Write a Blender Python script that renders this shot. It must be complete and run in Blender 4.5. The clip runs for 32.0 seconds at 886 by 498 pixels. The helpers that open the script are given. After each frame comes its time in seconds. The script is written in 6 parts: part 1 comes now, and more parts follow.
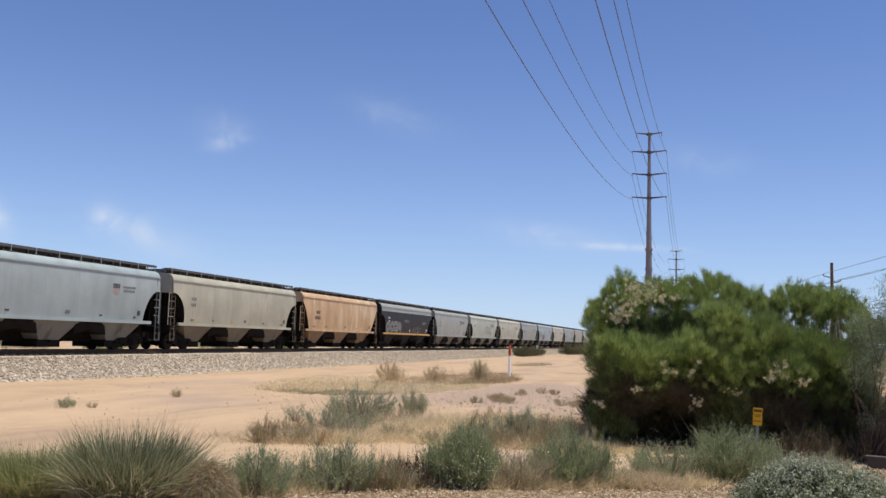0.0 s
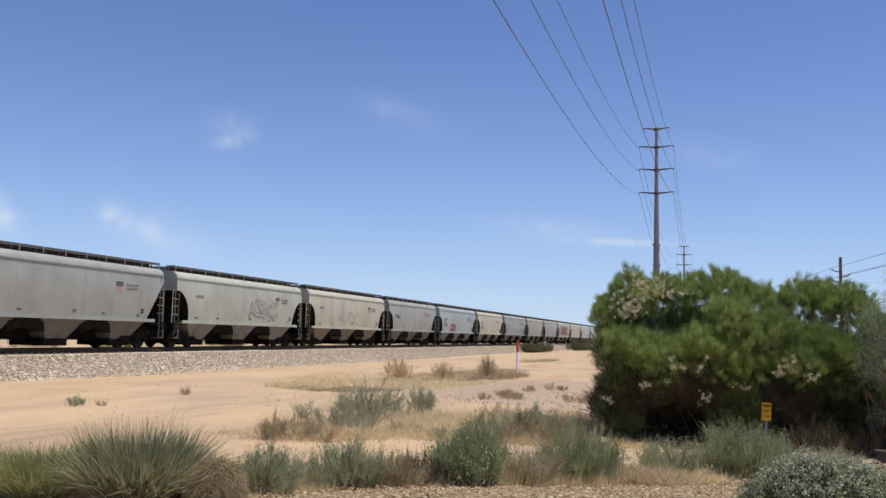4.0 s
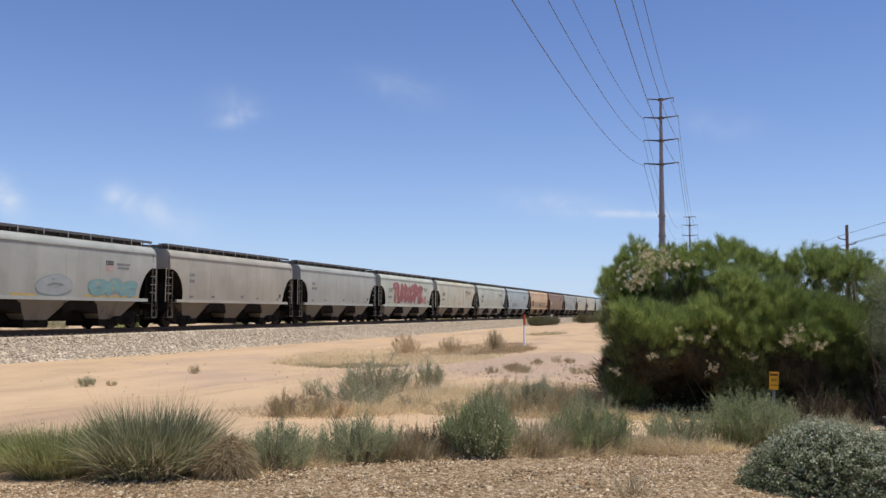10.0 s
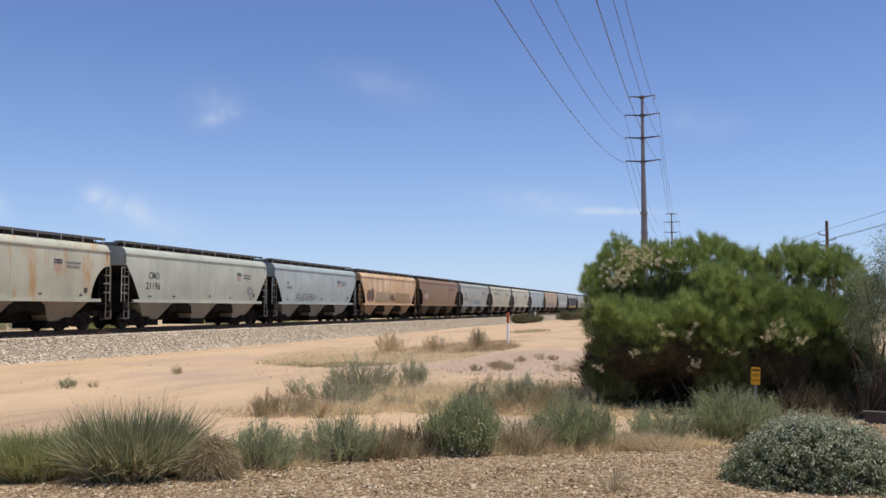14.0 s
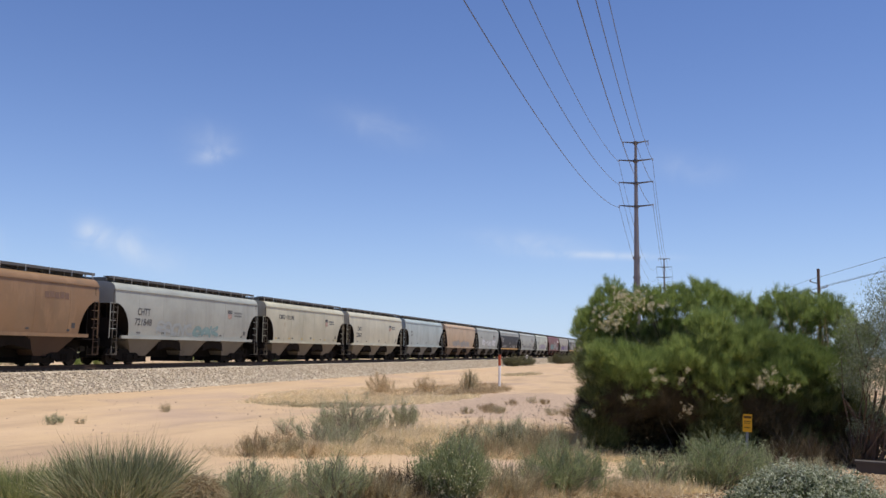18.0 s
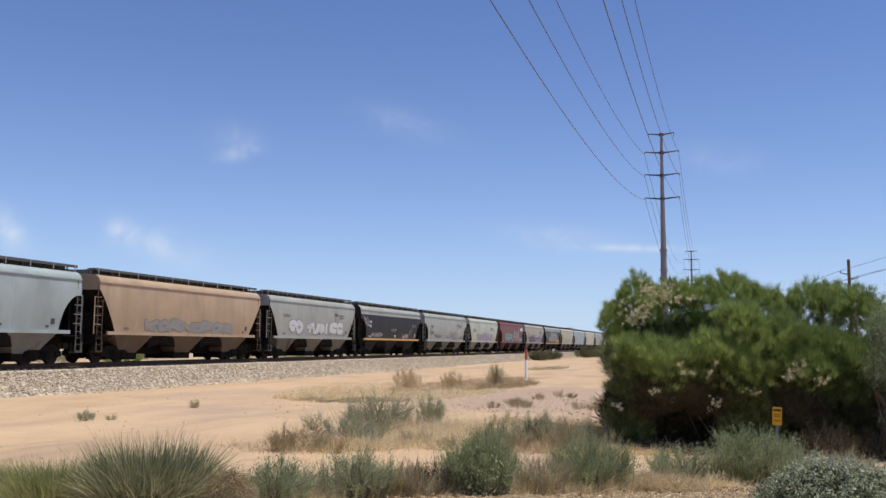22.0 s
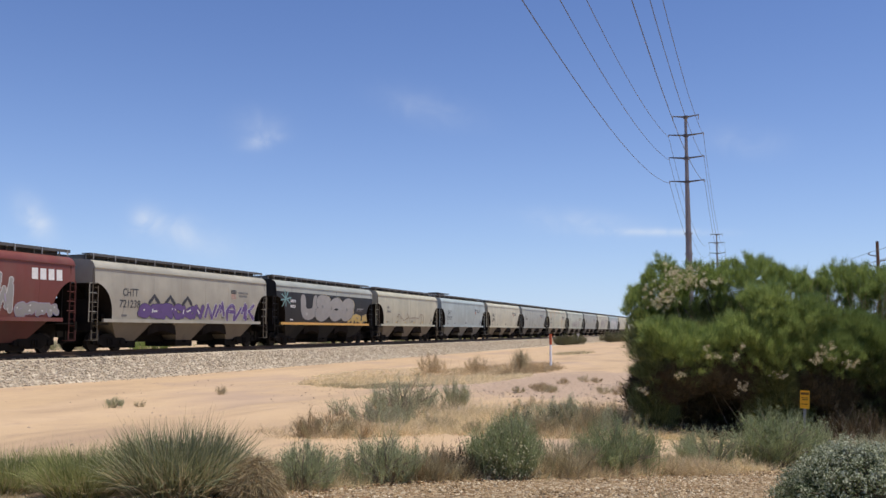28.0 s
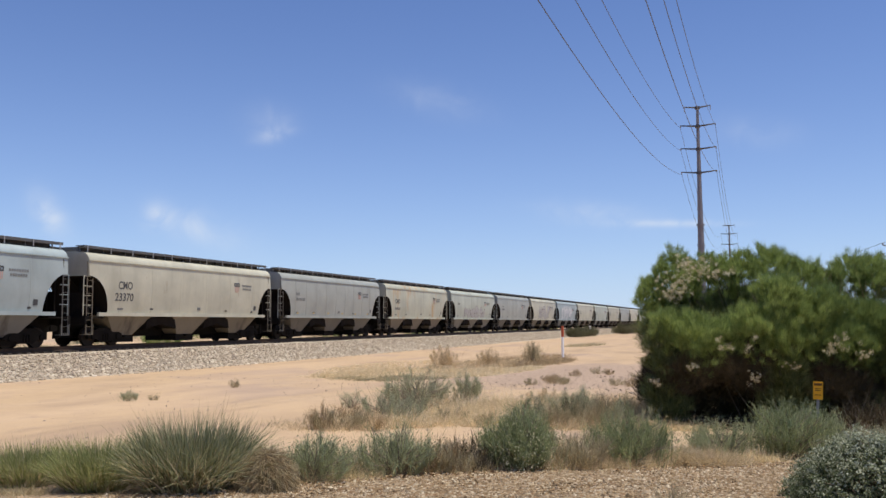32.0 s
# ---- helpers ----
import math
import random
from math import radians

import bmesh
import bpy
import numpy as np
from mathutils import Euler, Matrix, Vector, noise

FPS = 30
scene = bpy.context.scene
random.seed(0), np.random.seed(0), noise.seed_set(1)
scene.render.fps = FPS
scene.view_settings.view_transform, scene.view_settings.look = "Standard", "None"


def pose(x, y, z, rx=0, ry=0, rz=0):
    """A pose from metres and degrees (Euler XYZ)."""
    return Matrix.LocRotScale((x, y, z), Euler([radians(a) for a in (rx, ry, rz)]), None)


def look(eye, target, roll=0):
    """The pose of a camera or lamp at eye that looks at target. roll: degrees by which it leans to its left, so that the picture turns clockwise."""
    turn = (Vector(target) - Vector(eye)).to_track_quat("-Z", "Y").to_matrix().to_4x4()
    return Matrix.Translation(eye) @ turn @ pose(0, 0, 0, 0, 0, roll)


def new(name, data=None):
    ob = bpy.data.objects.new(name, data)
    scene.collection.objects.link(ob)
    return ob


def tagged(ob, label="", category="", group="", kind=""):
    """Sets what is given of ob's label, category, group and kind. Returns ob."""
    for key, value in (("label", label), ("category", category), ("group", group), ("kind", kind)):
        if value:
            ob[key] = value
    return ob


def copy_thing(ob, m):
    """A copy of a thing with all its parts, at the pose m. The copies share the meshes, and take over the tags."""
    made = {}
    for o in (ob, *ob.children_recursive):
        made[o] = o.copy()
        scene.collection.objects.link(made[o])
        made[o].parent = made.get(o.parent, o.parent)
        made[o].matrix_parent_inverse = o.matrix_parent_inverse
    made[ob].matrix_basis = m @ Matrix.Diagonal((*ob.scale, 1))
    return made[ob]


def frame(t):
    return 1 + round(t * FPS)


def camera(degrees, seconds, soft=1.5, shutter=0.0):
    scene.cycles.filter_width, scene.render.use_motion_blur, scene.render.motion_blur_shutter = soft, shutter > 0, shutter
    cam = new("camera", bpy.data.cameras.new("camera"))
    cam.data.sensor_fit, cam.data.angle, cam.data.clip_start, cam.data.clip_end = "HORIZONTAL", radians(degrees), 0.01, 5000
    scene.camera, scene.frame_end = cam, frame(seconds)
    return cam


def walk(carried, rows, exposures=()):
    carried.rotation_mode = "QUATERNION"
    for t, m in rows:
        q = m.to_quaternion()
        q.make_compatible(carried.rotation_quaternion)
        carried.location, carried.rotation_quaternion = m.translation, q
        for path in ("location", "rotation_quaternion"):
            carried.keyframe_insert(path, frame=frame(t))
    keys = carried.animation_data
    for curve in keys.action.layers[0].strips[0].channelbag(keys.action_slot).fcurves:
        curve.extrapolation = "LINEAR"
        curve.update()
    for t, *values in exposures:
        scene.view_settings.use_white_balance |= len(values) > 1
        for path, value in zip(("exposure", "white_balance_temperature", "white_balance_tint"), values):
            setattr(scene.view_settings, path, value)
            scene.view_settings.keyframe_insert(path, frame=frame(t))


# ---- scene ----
# ---- the lens and the hand-held turn of the camera ----
cam = camera(52.79, 32.0)
PATH = [
    (0, pose(-0.000, 0.004, 2.250, 95.813, -1.587, -0.375)),
    (0.5, pose(-0.002, -0.001, 2.246, 95.804, -1.608, -0.375)),
    (1, pose(-0.002, -0.001, 2.249, 95.789, -1.577, -0.397)),
    (1.5, pose(-0.000, -0.001, 2.250, 95.780, -1.550, -0.385)),
    (2, pose(-0.001, 0.003, 2.253, 95.793, -1.531, -0.335)),
    (2.5, pose(-0.001, 0.001, 2.253, 95.793, -1.486, -0.224)),
    (3, pose(0.002, 0.004, 2.250, 95.744, -1.405, -0.062)),
    (3.5, pose(-0.001, 0.002, 2.249, 95.647, -1.369, 0.067)),
    (5.5, pose(0.002, 0.007, 2.249, 95.288, -1.081, 0.136)),
    (6, pose(-0.003, -0.004, 2.252, 95.024, -1.040, 0.145)),
    (6.5, pose(-0.001, 0.004, 2.251, 94.743, -0.926, 0.190)),
    (7, pose(0.000, 0.007, 2.250, 94.523, -0.902, 0.217)),
    (7.5, pose(-0.005, -0.007, 2.251, 94.344, -0.857, 0.254)),
    (8, pose(-0.002, -0.003, 2.253, 94.256, -0.769, 0.314)),
    (8.5, pose(-0.002, 0.004, 2.249, 94.214, -0.695, 0.378)),
    (9, pose(0.003, 0.003, 2.248, 94.247, -0.611, 0.419)),
    (9.5, pose(0.002, 0.009, 2.249, 94.172, -0.491, 0.484)),
    (10, pose(-0.003, 0.009, 2.251, 93.973, -0.314, 0.545)),
    (10.5, pose(-0.006, -0.015, 2.248, 93.677, -0.109, 0.582)),
    (11, pose(0.005, 0.020, 2.250, 93.404, 0.169, 0.664)),
    (11.5, pose(0.003, 0.012, 2.249, 93.215, 0.327, 0.621)),
    (12, pose(0.008, 0.013, 2.251, 93.107, 0.463, 0.520)),
    (12.5, pose(0.006, 0.007, 2.254, 93.065, 0.424, 0.304)),
    (13, pose(0.005, 0.018, 2.252, 93.123, 0.394, 0.022)),
    (13.5, pose(0.007, 0.026, 2.250, 93.364, 0.271, -0.223)),
    (14, pose(0.004, 0.015, 2.251, 93.863, 0.139, -0.498)),
    (14.5, pose(0.002, 0.025, 2.251, 94.546, 0.020, -0.781)),
    (16.5, pose(-0.007, -0.010, 2.250, 96.125, -0.696, -1.768)),
    (17, pose(-0.006, -0.011, 2.251, 96.169, -0.794, -1.650)),
    (17.5, pose(-0.004, -0.010, 2.251, 96.305, -0.804, -1.362)),
    (18, pose(-0.005, -0.014, 2.251, 96.506, -0.813, -1.041)),
    (18.5, pose(-0.006, -0.003, 2.252, 96.706, -0.734, -0.780)),
    (19, pose(-0.002, -0.009, 2.251, 96.826, -0.658, -0.534)),
    (19.5, pose(-0.005, -0.015, 2.250, 96.833, -0.653, -0.306)),
    (20, pose(-0.001, -0.008, 2.248, 96.698, -0.581, -0.006)),
    (20.5, pose(-0.004, -0.011, 2.252, 96.473, -0.510, 0.287)),
    (21, pose(-0.004, -0.016, 2.251, 96.257, -0.506, 0.506)),
    (21.5, pose(-0.003, -0.008, 2.249, 96.157, -0.460, 0.632)),
    (22, pose(-0.000, -0.006, 2.252, 96.151, -0.400, 0.640)),
    (22.5, pose(-0.001, -0.008, 2.251, 96.225, -0.390, 0.633)),
    (23, pose(-0.006, -0.005, 2.251, 96.316, -0.397, 0.590)),
    (23.5, pose(0.001, 0.002, 2.248, 96.306, -0.355, 0.617)),
    (24, pose(-0.000, -0.006, 2.250, 96.192, -0.315, 0.633)),
    (24.5, pose(-0.007, -0.010, 2.250, 96.026, -0.283, 0.644)),
    (25, pose(-0.002, -0.010, 2.251, 95.820, -0.240, 0.752)),
    (25.5, pose(0.003, 0.009, 2.250, 95.695, -0.173, 0.881)),
    (27.5, pose(0.007, 0.006, 2.248, 95.351, -0.031, 2.045)),
    (28, pose(0.005, 0.010, 2.249, 95.232, -0.003, 2.193)),
    (28.5, pose(-0.001, -0.006, 2.248, 95.132, 0.023, 2.246)),
    (29, pose(0.002, 0.001, 2.251, 95.050, 0.096, 2.298)),
    (29.5, pose(-0.000, -0.008, 2.247, 95.003, 0.095, 2.368)),
    (30, pose(0.005, -0.005, 2.250, 94.917, 0.130, 2.505)),
    (30.5, pose(0.006, 0.004, 2.248, 94.849, 0.117, 2.668)),
    (31, pose(0.004, -0.006, 2.250, 94.766, 0.183, 2.822)),
    (31.5, pose(0.003, -0.005, 2.250, 94.728, 0.214, 2.916)),
    (32, pose(0.005, -0.003, 2.245, 94.763, 0.252, 2.945)),
]
walk(cam, PATH)

# ---- sky, sun, exposure ----
SUN_DIR = Vector((0.24, -0.06, 0.97)).normalized()


def make_world():
    world = bpy.data.worlds.new("sky")
    scene.world = world
    world.use_nodes = True
    nt = world.node_tree
    nt.nodes.clear()
    out = nt.nodes.new("ShaderNodeOutputWorld")
    bg = nt.nodes.new("ShaderNodeBackground")
    sky = nt.nodes.new("ShaderNodeTexSky")
    sky.sky_type = "NISHITA"
    sky.sun_disc = False
    sky.sun_elevation = math.asin(SUN_DIR.z)
    sky.sun_rotation = math.atan2(SUN_DIR.x, SUN_DIR.y)
    sky.air_density, sky.dust_density, sky.ozone_density, sky.altitude = 1.0, 0.3, 3.9, 400
    bg.inputs["Strength"].default_value = 0.105
    # thin high clouds: soft noisy wisps, each with a heading, a height and a spread in degrees
    co = nt.nodes.new("ShaderNodeTexCoord")
    noise_node = nt.nodes.new("ShaderNodeTexNoise")
    noise_node.inputs["Scale"].default_value = 24
    noise_node.inputs["Detail"].default_value = 7
    noise_node.inputs["Distortion"].default_value = 1.1
    nt.links.new(co.outputs["Generated"], noise_node.inputs["Vector"])
    total = None

    def op(kind, a, b):
        n = nt.nodes.new("ShaderNodeMath")
        n.operation = kind
        for slot, v in zip(n.inputs, (a, b)):
            if isinstance(v, (int, float)):
                slot.default_value = v
            elif v is not None:
                nt.links.new(v, slot)
        return n.outputs[0]

    for az, el, wide, high, lean, amount in CLOUDS:
        a, e = radians(az), radians(el)
        d = Vector((math.sin(a) * math.cos(e), math.cos(a) * math.cos(e), math.sin(e)))
        right = Vector((math.cos(a), -math.sin(a), 0))
        up = right.cross(d)
        u = right * math.cos(radians(lean)) + up * math.sin(radians(lean))
        v = up * math.cos(radians(lean)) - right * math.sin(radians(lean))
        acc = None
        for axis, spread in ((u, wide), (v, high)):
            dot = nt.nodes.new("ShaderNodeVectorMath")
            dot.operation = "DOT_PRODUCT"
            nt.links.new(co.outputs["Generated"], dot.inputs[0])
            dot.inputs[1].default_value = axis / radians(spread)
            sq = op("MULTIPLY", dot.outputs["Value"], dot.outputs["Value"])
            acc = sq if acc is None else op("ADD", acc, sq)
        ahead = nt.nodes.new("ShaderNodeVectorMath")
        ahead.operation = "DOT_PRODUCT"
        nt.links.new(co.outputs["Generated"], ahead.inputs[0])
        ahead.inputs[1].default_value = d
        m = op("POWER", 2.718, op("MULTIPLY", acc, -1.0))
        m = op("MULTIPLY", m, op("GREATER_THAN", ahead.outputs["Value"], 0.0))
        m = op("MULTIPLY", m, amount)
        total = m if total is None else op("ADD", total, m)
    wisp = nt.nodes.new("ShaderNodeMapRange")
    wisp.inputs["From Min"].default_value = 0.2
    wisp.inputs["From Max"].default_value = 0.78
    nt.links.new(noise_node.outputs["Fac"], wisp.inputs["Value"])
    cover = op("MULTIPLY", total, wisp.outputs["Result"])
    mix = nt.nodes.new("ShaderNodeMix")
    mix.data_type = "RGBA"
    mix.inputs["B"].default_value = (7.6, 8.0, 8.6, 1)
    nt.links.new(cover, mix.inputs["Factor"])
    tint = nt.nodes.new("ShaderNodeMix")
    tint.data_type, tint.blend_type = "RGBA", "MULTIPLY"
    tint.inputs["Factor"].default_value = 1.0
    tint.inputs["B"].default_value = (0.77, 0.85, 1.145, 1)
    nt.links.new(sky.outputs["Color"], tint.inputs["A"])
    # pale haze low over the desert
    sep = nt.nodes.new("ShaderNodeSeparateXYZ")
    nt.links.new(co.outputs["Generated"], sep.inputs["Vector"])
    low = op("POWER", 2.718, op("MULTIPLY", op("ABSOLUTE", sep.outputs["Z"], None), -8.0))
    haze = nt.nodes.new("ShaderNodeMix")
    haze.data_type = "RGBA"
    haze.inputs["B"].default_value = (5.9, 7.75, 10.4, 1)
    nt.links.new(op("MULTIPLY", low, 0.62), haze.inputs["Factor"])
    nt.links.new(tint.outputs["Result"], haze.inputs["A"])
    nt.links.new(haze.outputs["Result"], mix.inputs["A"])
    nt.links.new(mix.outputs["Result"], bg.inputs["Color"])
    nt.links.new(bg.outputs["Background"], out.inputs["Surface"])


CLOUDS = [
    (-13.8, 11.9, 1.1, 0.4, 12, 0.4), (-14.1, 12.7, 1.4, 1.0, 0, 0.2), (-21.0, 6.7, 0.5, 0.8, -30, 0.45), (-20.3, 6.5, 1.2, 0.7, -25, 0.4),
    (-18.9, 6.0, 2.0, 0.8, -20, 0.32), (-17.2, 5.7, 2.6, 1.0, -20, 0.2), (-26.9, 6.5, 0.7, 1.3, 35, 0.7), (-3.2, 14.2, 2.6, 0.9, -15, 0.2),
    (11.2, 6.15, 3.4, 0.22, -2, 0.6), (7.0, 6.8, 3.6, 0.7, -6, 0.28), (16.5, 11.5, 2.5, 0.9, -10, 0.13),
]
make_world()
sun_lamp = new("sun", bpy.data.lights.new("sun", "SUN"))
sun_lamp.data.energy, sun_lamp.data.angle, sun_lamp.data.color = 4.6, radians(1.0), (1.0, 0.95, 0.87)
sun_lamp.matrix_basis = look(SUN_DIR * 60, (0, 0, 0))
scene.view_settings.exposure = 0.0


# ---- materials ----
def shader(name, rough=0.8, metal=0.0, spec=0.3):
    m = bpy.data.materials.new(name)
    m.use_nodes = True
    nt = m.node_tree
    b = nt.nodes["Principled BSDF"]
    b.inputs["Roughness"].default_value = rough
    b.inputs["Metallic"].default_value = metal
    b.inputs["Specular IOR Level"].default_value = spec
    return m, nt, b


def tex_noise(nt, scale, detail=5, vec=None, stretch=None, rough=0.55):
    co = nt.nodes.new("ShaderNodeTexCoord")
    src = vec if vec is not None else co.outputs["Object"]
    if stretch:
        mp = nt.nodes.new("ShaderNodeMapping")
        mp.inputs["Scale"].default_value = stretch
        nt.links.new(src, mp.inputs["Vector"])
        src = mp.outputs["Vector"]
    n = nt.nodes.new("ShaderNodeTexNoise")
    n.inputs["Scale"].default_value, n.inputs["Detail"].default_value = scale, detail
    n.inputs["Roughness"].default_value = rough
    nt.links.new(src, n.inputs["Vector"])
    return n.outputs["Fac"]


def ramp(nt, fac, stops):
    r = nt.nodes.new("ShaderNodeValToRGB")
    e = r.color_ramp.elements
    while len(e) < len(stops):
        e.new(0.5)
    for el, (p, c) in zip(e, stops):
        el.position, el.color = p, (*c, 1) if len(c) == 3 else c
    nt.links.new(fac, r.inputs["Fac"])
    return r.outputs["Color"]


def blend(nt, fac, a, b, kind="MIX"):
    n = nt.nodes.new("ShaderNodeMix")
    n.data_type, n.blend_type = "RGBA", kind
    for slot, v in (("Factor", fac), ("A", a), ("B", b)):
        if isinstance(v, (int, float)):
            n.inputs[slot].default_value = v
        elif isinstance(v, tuple):
            n.inputs[slot].default_value = (*v, 1)
        else:
            nt.links.new(v, n.inputs[slot])
    return n.outputs["Result"]


def bump(nt, b, height, strength=0.4, dist=0.02):
    n = nt.nodes.new("ShaderNodeBump")
    n.inputs["Strength"].default_value, n.inputs["Distance"].default_value = strength, dist
    nt.links.new(height, n.inputs["Height"])
    nt.links.new(n.outputs["Normal"], b.inputs["Normal"])


def scaled(c, k):
    return tuple(min(1.0, v * k) for v in c)


def paint(name, col, rust=0.0, rust_col=(0.23, 0.1, 0.045), grime=0.3, rough=0.55):
    """Weathered freight-car paint: chalky patches, streaks run down from the roof, rust blooms, road dirt."""
    m, nt, b = shader(name, rough - 0.08, 0, 0.42 if max(col) > 0.1 else 0.25)
    col = scaled(col, 1.02)
    info = nt.nodes.new("ShaderNodeObjectInfo")
    co = nt.nodes.new("ShaderNodeTexCoord")
    shift = nt.nodes.new("ShaderNodeVectorMath")
    shift.operation = "MULTIPLY_ADD"
    nt.links.new(info.outputs["Random"], shift.inputs[0])
    shift.inputs[1].default_value = (60, 9, 30)
    nt.links.new(co.outputs["Object"], shift.inputs[2])
    vec = shift.outputs["Vector"]
    chalk = tex_noise(nt, 0.55, 6, vec)
    streak = tex_noise(nt, 1.0, 5, vec, (1.1, 1.0, 0.14))
    fine = tex_noise(nt, 9.0, 4, vec, (1.0, 1.0, 0.6))
    c = blend(nt, ramp(nt, chalk, [(0.35, (0, 0, 0)), (0.7, (1, 1, 1))]), scaled(col, 0.86), scaled(col, 1.1))
    s = ramp(nt, streak, [(0.48, (0, 0, 0)), (0.8, (grime, grime, grime))])
    c = blend(nt, s, c, scaled((0.2, 0.175, 0.125), 0.8 if max(col) > 0.1 else 0.25))
    f = ramp(nt, fine, [(0.55, (0, 0, 0)), (0.8, (0.22, 0.22, 0.22))])
    c = blend(nt, f, c, scaled(col, 0.55))
    if rust > 0:
        bloom = tex_noise(nt, 0.8, 7, vec, (1.5, 1.0, 0.45), 0.62)
        lo = 0.68 - 0.3 * rust
        r = ramp(nt, bloom, [(lo, (0, 0, 0)), (lo + 0.16, (0.85, 0.85, 0.85))])
        c = blend(nt, r, c, rust_col)
    nt.links.new(c, b.inputs["Base Color"])
    bump(nt, b, tex_noise(nt, 1.1, 3, vec), 0.25, 0.03)
    return m


def plain(name, col, rough=0.7, metal=0.0, vary=0.25, scale=6.0, bumpy=0.0, spec=0.3):
    m, nt, b = shader(name, rough, metal, spec)
    n = tex_noise(nt, scale, 6)
    nt.links.new(blend(nt, n, scaled(col, 1 - vary), scaled(col, 1 + vary)), b.inputs["Base Color"])
    if bumpy:
        bump(nt, b, tex_noise(nt, scale * 3, 5), 0.5, bumpy)
    return m


def leaf(name, col_a, col_b, rough=0.75, clear=0.33, clump=0.4, scale=1.3):
    """Leaves, blades and twigs: each strip its own shade, a little light comes through."""
    m, nt, b = shader(name, rough, 0, 0.2)
    g = nt.nodes.new("ShaderNodeNewGeometry")
    big = tex_noise(nt, scale, 3)
    f = blend(nt, clump, g.outputs["Random Per Island"], big)
    c = ramp(nt, f, [(0.2, col_a), (0.75, col_b)])
    nt.links.new(c, b.inputs["Base Color"])
    if clear:
        t = nt.nodes.new("ShaderNodeBsdfTranslucent")
        nt.links.new(c, t.inputs["Color"])
        mx = nt.nodes.new("ShaderNodeMixShader")
        mx.inputs["Fac"].default_value = clear
        out = nt.nodes["Material Output"]
        nt.links.new(b.outputs["BSDF"], mx.inputs[1])
        nt.links.new(t.outputs["BSDF"], mx.inputs[2])
        nt.links.new(mx.outputs["Shader"], out.inputs["Surface"])
    return m


def stone(name, cols, rough=0.9):
    m, nt, b = shader(name, rough, 0, 0.2)
    g = nt.nodes.new("ShaderNodeNewGeometry")
    k = len(cols)
    c = ramp(nt, g.outputs["Random Per Island"], [((i + 0.5) / k, c) for i, c in enumerate(cols)])
    nt.links.new(blend(nt, tex_noise(nt, 40, 4), scaled_mix(nt, c, 0.8), c), b.inputs["Base Color"])
    return m


def scaled_mix(nt, c, k):
    return blend(nt, 1.0, c, (k, k, k), "MULTIPLY")


def ground_material():
    """Pale tan desert sand with pinkish washes, darker damp-looking grit, and a strip of decomposed granite by the camera."""
    m, nt, b = shader("desert_ground", 0.95, 0, 0.1)
    co = nt.nodes.new("ShaderNodeTexCoord")
    big = tex_noise(nt, 0.16, 5, None, (1, 0.55, 1))
    mid = tex_noise(nt, 1.4, 6)
    fine = tex_noise(nt, 26, 5)
    turned = nt.nodes.new("ShaderNodeMapping")
    turned.inputs["Rotation"].default_value = (0, 0, radians(16.2))
    nt.links.new(co.outputs["Object"], turned.inputs["Vector"])
    tracks = tex_noise(nt, 0.5, 5, turned.outputs["Vector"], (0.9, 0.16, 1))
    c = ramp(nt, big, [(0.36, (0.4, 0.28, 0.175)), (0.5, (0.5, 0.35, 0.205)), (0.62, (0.4, 0.285, 0.2))])
    c = blend(nt, ramp(nt, tracks, [(0.42, (0, 0, 0)), (0.66, (0.7, 0.7, 0.7))]), c, (0.55, 0.39, 0.24))
    c = blend(nt, ramp(nt, mid, [(0.5, (0, 0, 0)), (0.75, (0.4, 0.4, 0.4))]), c, (0.38, 0.265, 0.18))
    c = blend(nt, ramp(nt, fine, [(0.5, (0, 0, 0)), (0.8, (0.4, 0.4, 0.4))]), c, (0.25, 0.175, 0.12))
    # pinkish grit flat beyond the scrub
    spot = nt.nodes.new("ShaderNodeMapping")
    spot.vector_type = "POINT"
    spot.inputs["Location"].default_value = (-0.52, -2.35, 0)
    spot.inputs["Scale"].default_value = (0.085, 0.062, 0)
    nt.links.new(co.outputs["Object"], spot.inputs["Vector"])
    ball = nt.nodes.new("ShaderNodeTexGradient")
    ball.gradient_type = "SPHERICAL"
    nt.links.new(spot.outputs["Vector"], ball.inputs["Vector"])
    edge = blend(nt, 0.5, ball.outputs["Color"], mid)
    grit = tex_noise(nt, 7, 6)
    pink = ramp(nt, grit, [(0.35, (0.28, 0.2, 0.142)), (0.65, (0.45, 0.33, 0.24))])
    c = blend(nt, ramp(nt, edge, [(0.34, (0, 0, 0)), (0.46, (0.85, 0.85, 0.85))]), c, pink)
    nt.links.new(c, b.inputs["Base Color"])
    bump(nt, b, fine, 0.35, 0.012)
    return m


